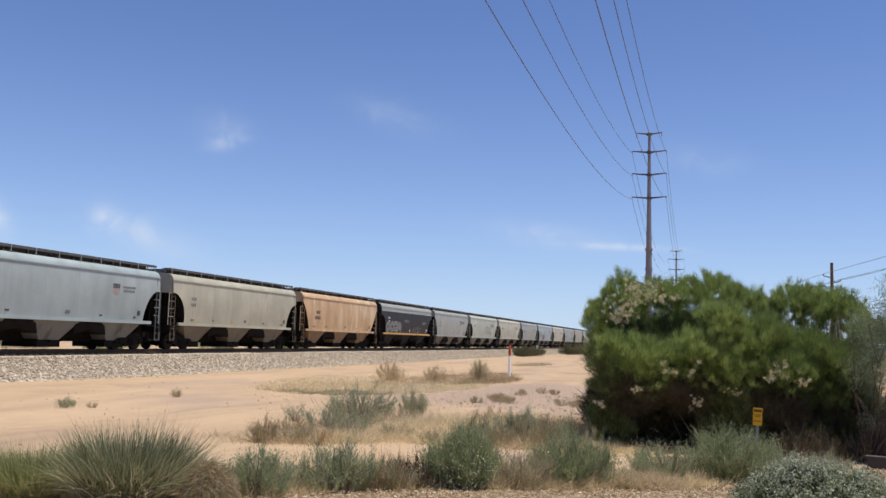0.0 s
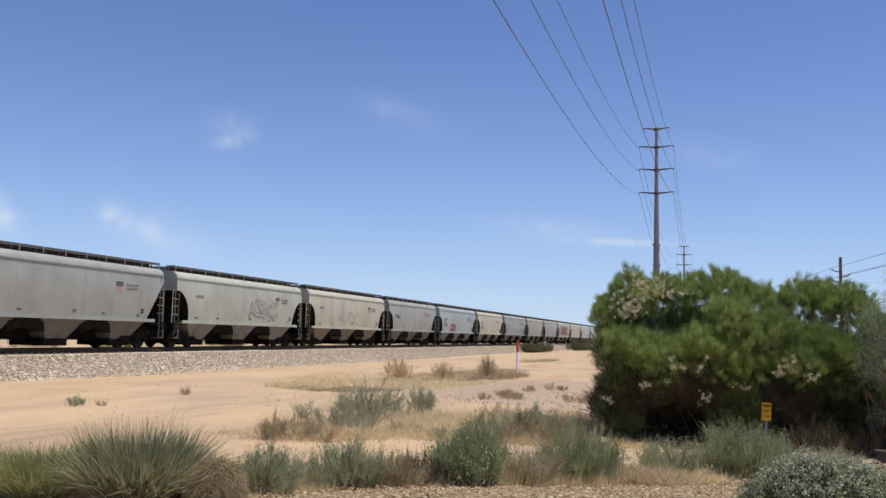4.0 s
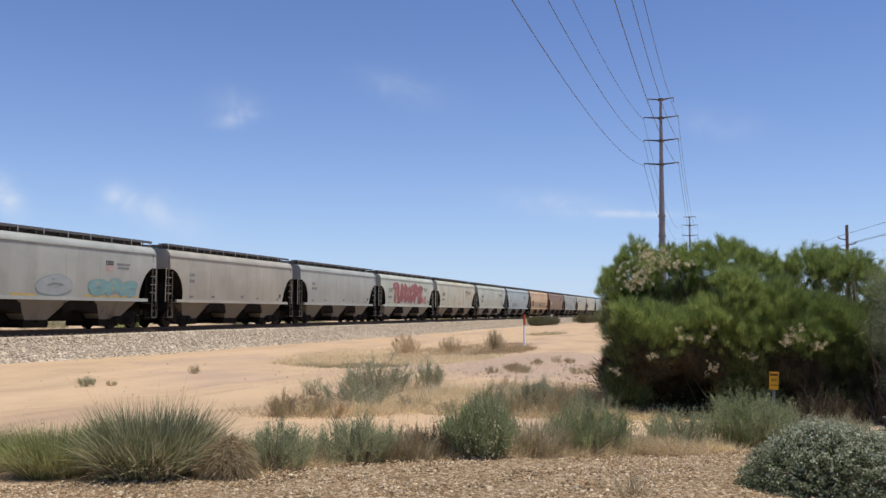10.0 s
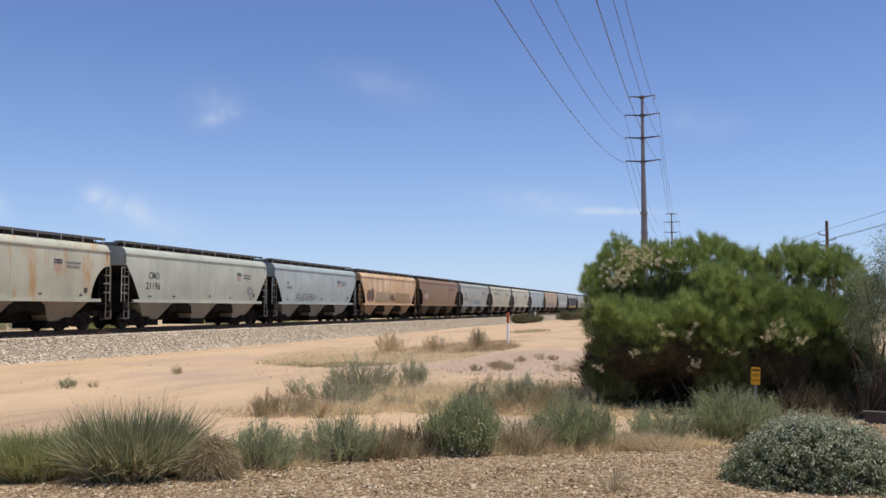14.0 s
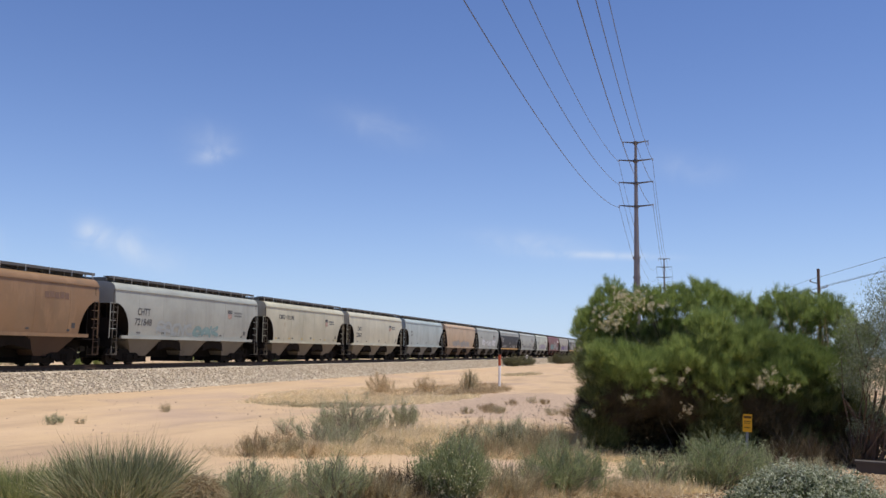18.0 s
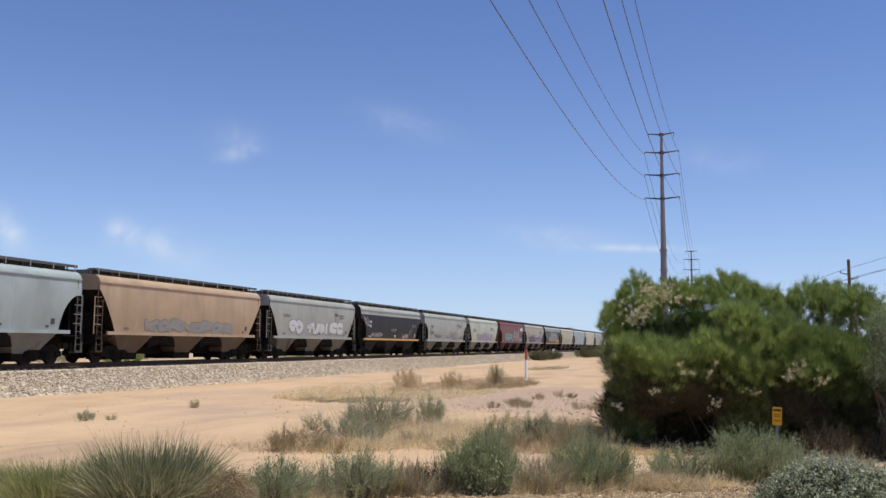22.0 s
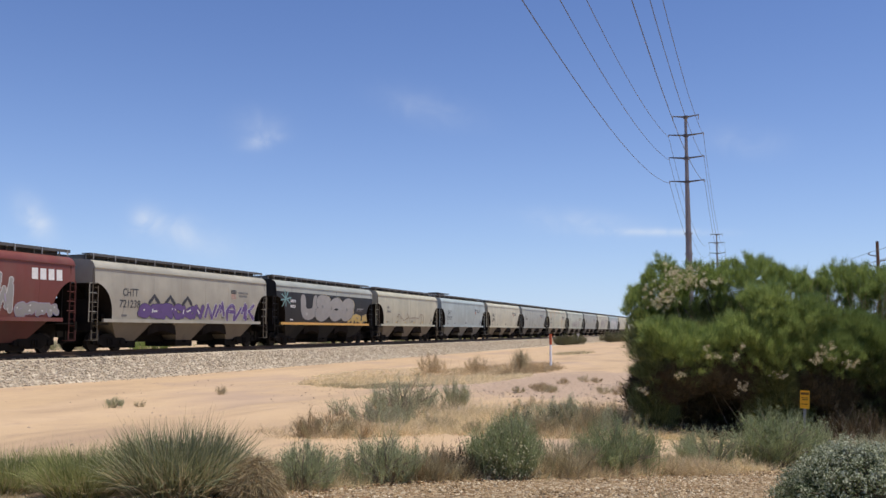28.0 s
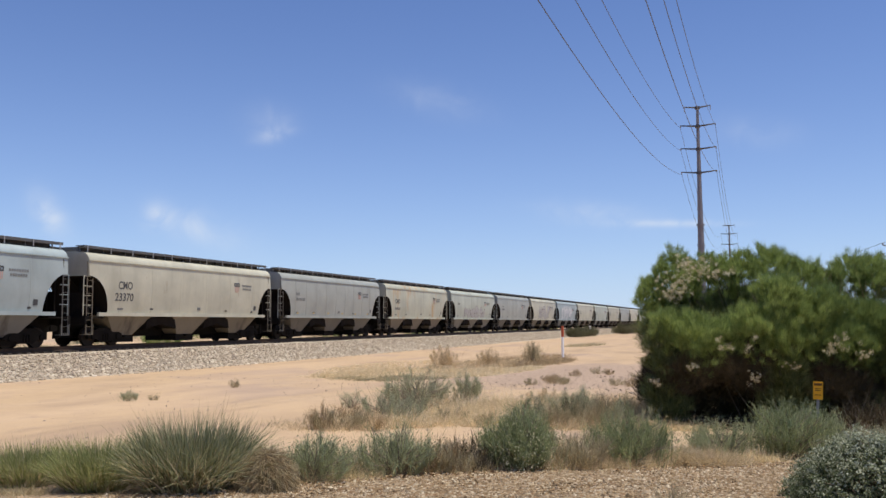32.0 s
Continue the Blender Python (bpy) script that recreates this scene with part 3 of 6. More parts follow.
def car_meshes(length, ribbed, slant=False):
    key = (round(length, 1), ribbed, slant)
    if key in _cache:
        return _cache[key]
    e = key[0] / 2
    end = e - 0.22
    out = {"e": e, "end": end}
    body = Mesh()
    xs = [-end + RUN * ((i / 12) ** 0.7 if slant else math.sin(math.pi / 2 * i / 12)) for i in range(13)]
    xs = xs + [-x for x in reversed(xs)]
    rings = []
    for x in xs:
        t = min(1.0, max(0.0, (abs(x) - (end - RUN)) / RUN))
        rise = 1 - (1 - t) ** 1.1 if slant else math.sqrt(max(0.0, 1 - (1 - t) ** 2))
        rings.append(body_ring(x, SILL + ((END_Z if not slant else 3.7 if slant is True else slant) - SILL) * rise))
    k = len(rings[0])
    for r in rings:
        body.v += r
    for i in range(len(rings) - 1):
        for s in range(k):
            body.f.append((i * k + s, i * k + (s + 1) % k, (i + 1) * k + (s + 1) % k, (i + 1) * k + s))
    body.f.append(tuple(range(k)))
    body.f.append(tuple((len(rings) - 1) * k + s for s in range(k)))
    # the roof is a part of its own above the eave
    roof = Mesh()
    roof.v = list(body.v)
    low = set(range(8)) | set(range(k - 8, k))
    roof.f = [f for f in body.f if len(f) == 4 and not all((q % k) in low for q in f)]
    body.f = [f for f in body.f if not (len(f) == 4 and not all((q % k) in low for q in f))]
    out["roof"] = roof.done("roof", PAINTS["grey"], True)
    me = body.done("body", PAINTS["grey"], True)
    me.materials.append(M_UNDER_SHADE)
    # undersides and end slopes get the near-black painted shade
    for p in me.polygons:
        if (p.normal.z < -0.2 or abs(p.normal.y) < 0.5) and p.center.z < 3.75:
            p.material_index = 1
    out["body"] = me
    cap = Mesh()
    cap.box(-end - 0.02, end + 0.02, -1.6, -1.5, EAVE, EAVE + 0.045).box(-end - 0.02, end + 0.02, 1.5, 1.6, EAVE, EAVE + 0.045)
    out["eave"] = cap.done("eave_rail", PAINTS["grey"])
    sill = Mesh().box(-end + 0.7, end - 0.7, -0.06, 0.05, 0, 0.17).box(-end + 0.7, end - 0.7, 0.05, 0.12, 0, 0.03)
    band = Mesh()
    for a, b in ((3.7, 3.82), (3.82, 3.94), (3.94, EAVE)):
        n = len(band.v)
        band.v += [(x, side_y(z) - 0.004, z) for z in (a, b) for x in (-end, end)]
        band.f.append((n, n + 1, n + 3, n + 2))
    out["band"] = band.done("silver_band", PAINTS["grey"])
    out["sill"] = sill.done("side_sill", PAINTS["grey"])
    hop = Mesh()
    half = (2 * (end - RUN) + 1.6) / 6
    wide = half * 0.7
    top = [(-wide, -1.5, SILL), (wide, -1.5, SILL), (wide, 1.5, SILL), (-wide, 1.5, SILL)]
    low = [(-0.7, -1.0, 0.5), (0.7, -1.0, 0.5), (0.7, 1.0, 0.5), (-0.7, 1.0, 0.5)]
    hop.v = top + low
    hop.f = [(0, 1, 2, 3), (7, 6, 5, 4), (0, 4, 5, 1), (1, 5, 6, 2), (2, 6, 7, 3), (3, 7, 4, 0)]
    # dark filler between the bays, its shade painted in
    out["slope"] = Mesh().prism([(-half * 0.42, SILL - 0.004), (half * 0.42, SILL - 0.004), (half * 0.5, 0.8), (0.0, 1.05), (-half * 0.5, 0.8)], -1.38, 1.38).done("slope_sheet", M_UNDER_SHADE)
    out["hopper"], out["hopper_step"] = hop.done("hopper_bay", PAINTS["grey"]), 2 * half
    gate = Mesh().box(-0.8, 0.8, -1.0, 1.0, 0.15, 0.52).box(-0.95, 0.95, -0.06, 0.06, 0.3, 0.4).box(-0.1, 0.1, -1.2, 1.2, 0.4, 0.46)
    out["gate"] = gate.done("outlet_gate", M_DIRTY)
    beam = Mesh().box(-e - 0.1, e + 0.1, -0.2, 0.2, 0.42, 1.1).box(-e + 1.2, e - 1.2, -0.26, 0.26, 1.1, 1.57)
    out["centre_sill"] = beam.done("centre_sill", M_DIRTY)
    board = Mesh().box(-end, end, -0.25, 0.25, 0, 0.04).box(-end, end, -0.28, -0.25, -0.09, 0.045)
    out["board"] = board.done("running_board", M_GRATE)
    out["bracket"] = Mesh().box(-0.025, 0.025, -0.2, 0.2, -0.05, 0).box(-0.025, 0.025, -0.31, -0.285, -0.28, 0.03).box(-0.025, 0.025, 0.14, 0.19, -0.22, 0).done("board_bracket", M_BRACKET)
    hl = (2 * end - 0.4) / 4
    hat = Mesh().prism([(-hl / 2 + 0.02, 0), (hl / 2 - 0.02, 0), (hl / 2 - 0.03, 0.24), (-hl / 2 + 0.03, 0.24)], -0.72, 0.72)
    out["hatch"], out["hatch_step"] = hat.done("roof_hatch", M_GRATE), hl
    plat = Mesh().box(-0.75, 0.6, -1.55, 1.55, 0, 0.07).box(0.48, 0.6, -1.6, 1.6, -0.3, 0.12).box(-0.7, 0.55, -0.5, 0.5, -0.4, 0)
    out["platform"] = plat.done("end_platform", M_DIRTY)
    lad = Mesh()
    for x in (-0.19, 0.19):
        lad.box(x - 0.015, x + 0.015, -0.025, 0.01, 0.55, 3.2 if x > 0 else 4.02)
    for i in range(9):
        z = 0.62 + 0.31 * i
        lad.box(-0.19, 0.19, -0.028, -0.012, z, z + 0.018)
    out["ladder"] = lad.done("side_ladder", PAINTS["grey"])
    stanchion = Mesh()
    stanchion.box(-0.05, 0.05, -0.05, 0.05, 1.3, 3.2).box(-0.04, 0.04, -0.5, -0.42, 1.3, 2.95)
    for i in range(4):
        stanchion.box(-0.02, 0.02, -0.5, 0.0, 1.55 + 0.36 * i, 1.58 + 0.36 * i)
    out["stanchion"] = stanchion.done("end_stanchion", M_DIRTY)
    cp = Mesh().box(-0.15, 0.55, -0.1, 0.1, 0.74, 0.98).prism([(0.4, 0.7), (0.68, 0.72), (0.72, 1.0), (0.42, 1.03)], -0.2, 0.12)
    out["coupler"] = cp.done("coupler", M_DIRTY)
    wheel_brake = Mesh()
    wheel_brake.tube([(0.28 * math.cos(i * math.pi / 8), 0.28 * math.sin(i * math.pi / 8), 0) for i in range(17)], 0.02, 5).box(-0.27, 0.27, -0.015, 0.015, -0.012, 0.012).box(-0.015, 0.015, -0.27, 0.27, -0.01, 0.01)
    out["brake_wheel"] = wheel_brake.done("brake_wheel", M_DIRTY)
    # dark plates added to close the end openings and make them look shaded
    out["end_web"] = Mesh().prism([(end - 2.2, SILL - 0.1), (end - 0.05, SILL - 0.1), (end - 0.05, END_Z + 0.15), (end - 1.2, END_Z + 0.1)], -0.04, 0.04).done("end_web", M_UNDER_SHADE)
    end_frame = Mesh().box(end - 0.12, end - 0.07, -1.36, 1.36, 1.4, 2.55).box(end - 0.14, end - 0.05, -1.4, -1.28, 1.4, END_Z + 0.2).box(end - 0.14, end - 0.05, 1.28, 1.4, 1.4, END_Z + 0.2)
    out["end_frame"] = end_frame.done("end_frame", M_UNDER_SHADE)
    tank = Mesh().tube([(-0.5, 0, 0), (-0.46, 0, 0), (0.46, 0, 0), (0.5, 0, 0)], 0.2, 10)
    out["air_tank"] = tank.done("air_reservoir", M_DIRTY, True)
    out["seam"], out["rib"] = seam_mesh("side_seam", 0.018, 0.006), seam_mesh("side_rib", 0.035, 0.014)
    rail = Mesh().tube([(0, 0, 1.45), (0, 0, 3.35)], 0.028, 6)
    for z in (1.95, 2.4, 2.85, 3.32):
        rail.tube([(0, 0, z), (-0.5, 0.02, z)], 0.02, 5)
    out["end_rail"] = rail.done("end_rail", PAINTS["grey"])
    out["step"] = Mesh().box(-0.25, 0.25, -0.06, 0.3, 0, 0.03).box(-0.25, -0.22, -0.06, -0.02, 0, 0.5).box(0.22, 0.25, -0.06, -0.02, 0, 0.5).done("sill_step", PAINTS["grey"])
    _cache[key] = out
    return out


def truck_meshes():
    frame_poly = [(-1.2, 0.36), (-1.2, 0.58), (-0.95, 0.68), (-0.5, 0.86), (0.5, 0.86), (0.95, 0.68), (1.2, 0.58), (1.2, 0.36), (0.62, 0.34), (0.36, 0.2), (-0.36, 0.2), (-0.62, 0.34)]
    side = Mesh().prism(frame_poly, -0.08, 0.08)
    for x in (-0.16, 0, 0.16):
        side.tube([(x, -0.1, 0.28), (x, -0.1, 0.6)], 0.06, 7)
    for x in (-0.875, 0.875):
        side.tube([(x, -0.14, 0.457), (x, 0.1, 0.457)], 0.14, 10)
    bolster = Mesh().box(-0.24, 0.24, -1.05, 1.05, 0.45, 0.74)
    ws = Mesh()
    for y in (-0.8, 0.66):
        ring = [(0.457 * math.cos(i * math.pi / 12), 0.457 * math.sin(i * math.pi / 12)) for i in range(24)]
        ws.prism(ring, y, y + 0.14)
        flange = [(0.485 * math.cos(i * math.pi / 12), 0.485 * math.sin(i * math.pi / 12)) for i in range(24)]
        ws.prism(flange, (y + 0.14) if y < 0 else (y - 0.03), (y + 0.17) if y < 0 else y)
        hub = [(0.13 * math.cos(i * math.pi / 6), 0.13 * math.sin(i * math.pi / 6)) for i in range(12)]
        ws.prism(hub, y - 0.05, y + 0.19)
        for q in range(3):
            a = q * 2.094
            ws.prism([(0.3 * math.cos(a + d) * s, 0.3 * math.sin(a + d) * s) for d, s in ((-0.3, 0.8), (0.3, 0.8), (0.3, 1.2), (-0.3, 1.2))], y - 0.012, y + 0.02)
    ws.tube([(0, -1.0, 0), (0, 1.0, 0)], 0.085, 10)
    return side.done("side_frame", M_DIRTY), bolster.done("truck", M_DIRTY), ws.done("wheelset", M_WHEEL)


TRUCK = truck_meshes()
CARS, WHEELS = [], []
LOGO = [("emblem_frame", [(0, 0.08, 0.58, 0.06), (0, 0.24, 0.58, 0.06), (0, 0.14, 0.07, 0.1), (0.51, 0.14, 0.07, 0.1), (0.14, 0.165, 0.3, 0.05)], None),
        ("emblem_stripe", [(0.04 + 0.088 * j, -0.3 + 0.03 * abs(j - 2.5), 0.045, 0.36 - 0.03 * abs(j - 2.5)) for j in range(6)], M_REDINK),
        ("slogan_bar", [(0.85 + 0.14 * j, 0.1, 0.1, 0.11) for j in range(8)], M_GREYINK), ("slogan_bar_low", [(0.92 + 0.14 * j, -0.1, 0.1, 0.11) for j in range(7)], M_GREYINK)]


def own_paint(ob, mat):
    ob.material_slots[0].link = "OBJECT"
    ob.material_slots[0].material = mat
    return ob


_texts = {}


def on_side(me, off=-0.008):
    """Lays flat markings drawn in x and z on the bowed side of a car."""
    for v in me.vertices:
        v.co.y += side_y(v.co.z) + off
    return me


def text_mesh(words, size, wide, z, mat):
    key = (words, size, z, mat.name)
    if key not in _texts:
        cu = bpy.data.curves.new("letters", "FONT")
        cu.body, cu.size, cu.extrude, cu.resolution_u, cu.offset = words, size, 0.002, 3, 0.006
        tmp = bpy.data.objects.new("letters", cu)
        scene.collection.objects.link(tmp)
        me = bpy.data.meshes.new_from_object(tmp.evaluated_get(bpy.context.evaluated_depsgraph_get()))
        me.materials.clear()
        me.materials.append(mat)
        bpy.data.objects.remove(tmp)
        bpy.data.curves.remove(cu)
        me.transform(Matrix.Translation((0, 0, z)) @ FLAT @ Matrix.Diagonal((wide, 1, 1, 1)))
        _texts[key] = on_side(me)
    return _texts[key]


FLAT = Matrix(((1, 0, 0, 0), (0, 0, -1, 0), (0, 1, 0, 0), (0, 0, 0, 1)))  # x stays, y goes up, the face looks to -y


def bars(rows, mat, name="markings"):
    """Flat bars: x, z, width, height."""
    m = Mesh()
    for x, z, w, h in rows:
        m.box(x, x + w, -0.004, 0.004, z, z + h)
    return m.done(name, mat)


def stroke(m, pts, thick, y):
    """A flat painted stroke with round ends along a line of points, laid on the bowed side."""
    fine = [pts[0]]
    for a, b in zip(pts, pts[1:]):
        k = max(1, int(math.hypot(b[0] - a[0], b[1] - a[1]) / 0.25))
        fine += [(a[0] + (b[0] - a[0]) * q / k, a[1] + (b[1] - a[1]) * q / k) for q in range(1, k + 1)]
    n = len(m.v)
    for i, p in enumerate(fine):
        a, b = fine[max(0, i - 1)], fine[min(len(fine) - 1, i + 1)]
        ln = math.hypot(b[0] - a[0], b[1] - a[1]) or 1.0
        u, w = -(b[1] - a[1]) / ln * thick, (b[0] - a[0]) / ln * thick
        m.v += [(p[0] + u, 0, p[1] + w), (p[0] - u, 0, p[1] - w)]
        if i:
            q = n + 2 * i
            m.f.append((q - 2, q - 1, q + 1, q))
    for p in (fine[0], fine[-1], *pts[1:-1]):
        c = len(m.v)
        m.v += [(p[0] + thick * math.cos(i * math.pi / 5), 0, p[1] + thick * math.sin(i * math.pi / 5)) for i in range(10)]
        m.f.append(tuple(range(c, c + 10)))
    for i in range(n, len(m.v)):
        x, _, z = m.v[i]
        m.v[i] = (x, side_y(z) - 0.012 + y, z)


# skeletons of sprayed shapes: lines of points in a unit square
SHAPES = {
    "arch": [[(0, 0), (0.08, 0.7), (0.5, 1), (0.92, 0.7), (1, 0)], [(0.1, 0.4), (0.9, 0.4)]], "ring": [[(0.5, 0), (0.06, 0.22), (0, 0.65), (0.4, 1), (0.9, 0.85), (1, 0.35), (0.5, 0)]],
    "curl": [[(0.95, 0.8), (0.5, 1), (0.05, 0.7), (0.05, 0.3), (0.5, 0), (0.95, 0.2)]], "snake": [[(0.95, 0.85), (0.5, 1), (0.08, 0.78), (0.5, 0.52), (0.95, 0.28), (0.5, 0), (0.05, 0.15)]],
    "cup": [[(0, 1), (0.03, 0.3), (0.4, 0), (0.85, 0.2), (1, 1)]], "zig": [[(0, 0), (0.05, 1), (0.9, 0), (1, 1)]], "loop": [[(0.05, 0), (0, 1), (0.7, 0.95), (0.9, 0.7), (0.6, 0.45), (0.05, 0.42)]],
    "kick": [[(0, 0), (0.02, 1)], [(0.95, 1), (0.1, 0.45), (1, 0)]], "comb": [[(0.95, 1), (0, 0.95), (0, 0.03), (1, 0)], [(0, 0.5), (0.8, 0.52)]], "bar": [[(0, 0.98), (1, 1)], [(0.5, 0.95), (0.48, 0)]],
    "leg": [[(0.02, 0), (0, 1), (0.8, 0.95), (0.9, 0.62), (0.1, 0.48), (1, 0)]], "crest": [[(0, 0), (0.25, 0.75), (0.45, 0.3), (0.7, 1), (1, 0.05)]],
}


ANGULAR = ("zig", "crest", "kick", "comb", "bar")


def rounded(pts):
    """A smooth line through the given points."""
    out = []
    for i in range(len(pts) - 1):
        p0, p1, p2, p3 = pts[max(0, i - 1)], pts[i], pts[i + 1], pts[min(len(pts) - 1, i + 2)]
        for q in range(4):
            t = q / 4
            out.append(tuple(0.5 * (2 * b + (c - a) * t + (2 * a - 5 * b + 4 * c - d) * t * t + (3 * b - a - 3 * c + d) * t ** 3) for a, b, c, d in zip(p0, p1, p2, p3)))
    return out + [pts[-1]]


def spray(car, x0, x1, z0, z1, cols, letters, seed, spiky=0.1, fat=0.17, shapes=None, shine=True, over=0.0):
    """Sprayed shapes of thick round strokes: an outline, a fill over it and thin highlights."""
    rng = np.random.default_rng(seed)
    w, h = (x1 - x0) / letters, z1 - z0
    for i in range(letters):
        outline, fill, glint = Mesh(), Mesh(), Mesh()
        thick = min(w * fat, h * 0.2)
        rim = 0.03 if cols[0] != cols[1] else 0.0
        ww, hh = w - 1.1 * thick, h * rng.uniform(0.86, 1.0) - 2 * thick
        ox, oz, lean = x0 + w * i + 0.55 * thick, z0 + thick + h * rng.uniform(0, 0.06), rng.uniform(-0.04, 0.14)
        name = shapes[i % len(shapes)] if shapes else list(SHAPES)[int(rng.integers(len(SHAPES)))]
        for j, line in enumerate(SHAPES[name]):
            pts = []
            for px, pz in line:
                px, pz = px + rng.uniform(-spiky, spiky) * 1.7, pz + rng.uniform(-spiky, spiky) * 1.3
                pts.append((ox + px * ww + lean * pz * hh, oz + pz * hh))
            if name not in ANGULAR:
                pts = rounded(pts)
            stroke(outline, pts, thick + rim, over - 0.001 * j - 0.003 * (i % 2))
            stroke(fill, pts, thick, over - 0.0075 - 0.001 * j)
            a, b = pts[len(pts) // 2 - 1], pts[len(pts) // 2]
            stroke(glint, [(a[0] * 0.7 + b[0] * 0.3, a[1] * 0.7 + b[1] * 0.3), (a[0] * 0.3 + b[0] * 0.7, a[1] * 0.3 + b[1] * 0.7)], thick * 0.28, over - 0.012 - 0.001 * j)
        letter = part("sprayed_letter", raw_mesh("sprayed_letter", outline.v, outline.f, INKS[cols[0]]), car)
        if rim:
            part("letter_fill", raw_mesh("letter_fill", fill.v, fill.f, INKS[cols[1]]), letter)
        if shine and cols[2] != cols[1]:
            part("letter_shine", raw_mesh("letter_shine", glint.v, glint.f, INKS[cols[2]]), letter)["kind"] = "stuff"


def scrawl(car, rows, thick, ink):
    """Thin hand-drawn lines."""
    for pts in rows:
        m = Mesh()
        stroke(m, pts, thick, 0)
        part("scrawled_line", raw_mesh("scrawled_line", m.v, m.f, INKS[ink]), car)


def tall_letters(car, end):
    """Tall faded crimson letters, close together, with runs of paint and a thin pink wash round them."""
    spray(car, -4.9, 4.0, 1.72, 3.72, ("rose", "crimson", "rose"), 7, 13, 0.03, 0.25, ("bar", "cup", "zig", "kick", "ring", "loop", "comb"))
    spray(car, 3.7, 5.6, 1.75, 2.6, ("rose", "rose", "rose"), 2, 14, 0.1, 0.16, ("crest", "comb"))
    rng = np.random.default_rng(3)
    scrawl(car, [[(x, 1.85), (x + 0.02, 1.85 - rng.uniform(0.1, 0.24))] for x in rng.uniform(-4.7, 4.6, 16)], 0.03, "crimson")


def make_car(at, length, paint_key, label, ribbed=False, marks=None, ink="black", logo=True, stripe=False, extra=None, raised=False, slant=False):
    g = car_meshes(length, ribbed, slant or paint_key in ("orange", "clay"))
    e, end = g["e"], g["end"]
    mat = PAINTS[paint_key]
    car = thing("hopper_car", pose(0, 0, 0), label, "freight car", "cars of the train")
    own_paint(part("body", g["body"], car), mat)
    own_paint(part("roof", g["roof"], car), PAINTS["grey"] if paint_key == "black" else mat)
    own_paint(part("eave_rail", g["eave"], car), PAINTS["grey"] if paint_key == "black" else mat)
    if paint_key == "black":
        part("silver_band", g["band"], car, None, "pale grey band below the roof")
    for y, turn in ((-1.6, 0), (1.6, 180)):
        own_paint(part("side_sill", g["sill"], car, pose(0, y + 0.06 * (1 if y < 0 else -1), 1.44, 0, 0, turn)), M_YSTRIPE if stripe else mat)
    for i in (-1, 0, 1):
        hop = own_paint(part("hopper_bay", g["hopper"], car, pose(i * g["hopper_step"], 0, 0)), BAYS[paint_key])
        part("outlet_gate", g["gate"], hop)
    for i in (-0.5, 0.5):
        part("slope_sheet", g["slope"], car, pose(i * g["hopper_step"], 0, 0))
    part("centre_sill", g["centre_sill"], car)
    for y, turn in ((-0.98, 0), (0.98, 180)):
        b = part("running_board", g["board"], car, pose(0, y, 4.76, 0, 0, turn))
        n = 11
        for i in range(n):
            part("board_bracket", g["bracket"], b, pose(-end + 0.2 + (2 * end - 0.4) * i / (n - 1), 0, 0))
    for i in range(4):
        part("roof_hatch", g["hatch"], car, pose((i - 1.5) * g["hatch_step"], 0, 4.515))
    if raised:
        part("open_hatch", Mesh().box(-2.1, 2.1, -0.5, 0.5, 0, 0.09).box(-1.8, -1.7, -0.05, 0.05, -0.3, 0).box(1.7, 1.8, -0.05, 0.05, -0.3, 0).done("open_hatch", M_GRATE), car, pose(-end + 3.2, -0.2, 4.98), "raised roof hatch")
    for sx, turn in ((-1, 180), (1, 0)):
        part("end_platform", g["platform"], car, pose(sx * (e - 0.6), 0, 1.32, 0, 0, turn))
        part("end_web", g["end_web"], car, pose(0, 0, 0, 0, 0, turn))
        part("end_frame", g["end_frame"], car, pose(0, 0, 0, 0, 0, turn))
        part("coupler", g["coupler"], car, pose(sx * (e - 0.1), 0, 0, 0, 0, turn))
        for sy in (-1, 1):
            # ladders and steps share the darker bay paint
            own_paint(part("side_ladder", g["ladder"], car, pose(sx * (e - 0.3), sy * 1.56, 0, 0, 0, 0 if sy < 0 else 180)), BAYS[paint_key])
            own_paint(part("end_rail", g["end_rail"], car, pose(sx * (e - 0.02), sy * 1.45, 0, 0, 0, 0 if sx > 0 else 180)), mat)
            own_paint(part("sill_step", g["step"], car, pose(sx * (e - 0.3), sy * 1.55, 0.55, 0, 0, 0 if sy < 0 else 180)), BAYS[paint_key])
            part("end_stanchion", g["stanchion"], car, pose(sx * (e - 0.62), sy * 0.75, 0.12))
    part("brake_wheel", g["brake_wheel"], car, pose(e - 0.45, -0.55, 2.5, 0, 90, 0))
    part("air_reservoir", g["air_tank"], car, pose(-e + 1.5, -0.6, 1.67, 0, 0, 90))
    for i in range(0 if ribbed else 6):
        own_paint(part("side_seam", g["seam"], car, pose((i - 2.5) * (2 * (end - 1.0) / 6), 0, 0)), mat)
    if ribbed or paint_key == "tan":
        if "reflector" not in _cache:
            _cache["reflector"] = Mesh().box(-0.12, 0.12, -0.004, 0.004, -0.05, 0.05).done("reflector", INKS["mustard"])
        for i in range(6):
            part("reflector", _cache["reflector"], car, pose((i - 2.5) * 2.35, side_y(1.78) - 0.012, 1.78))
    if ribbed:
        for i in range(9):
            own_paint(part("side_rib", g["rib"], car, pose((i - 4) * (2 * (end - 1.2) / 9), 0, 0)), mat)
    for sx in (-1, 1):
        truck = part("truck", TRUCK[1], car, pose(sx * (e - 2.05), 0, 0))
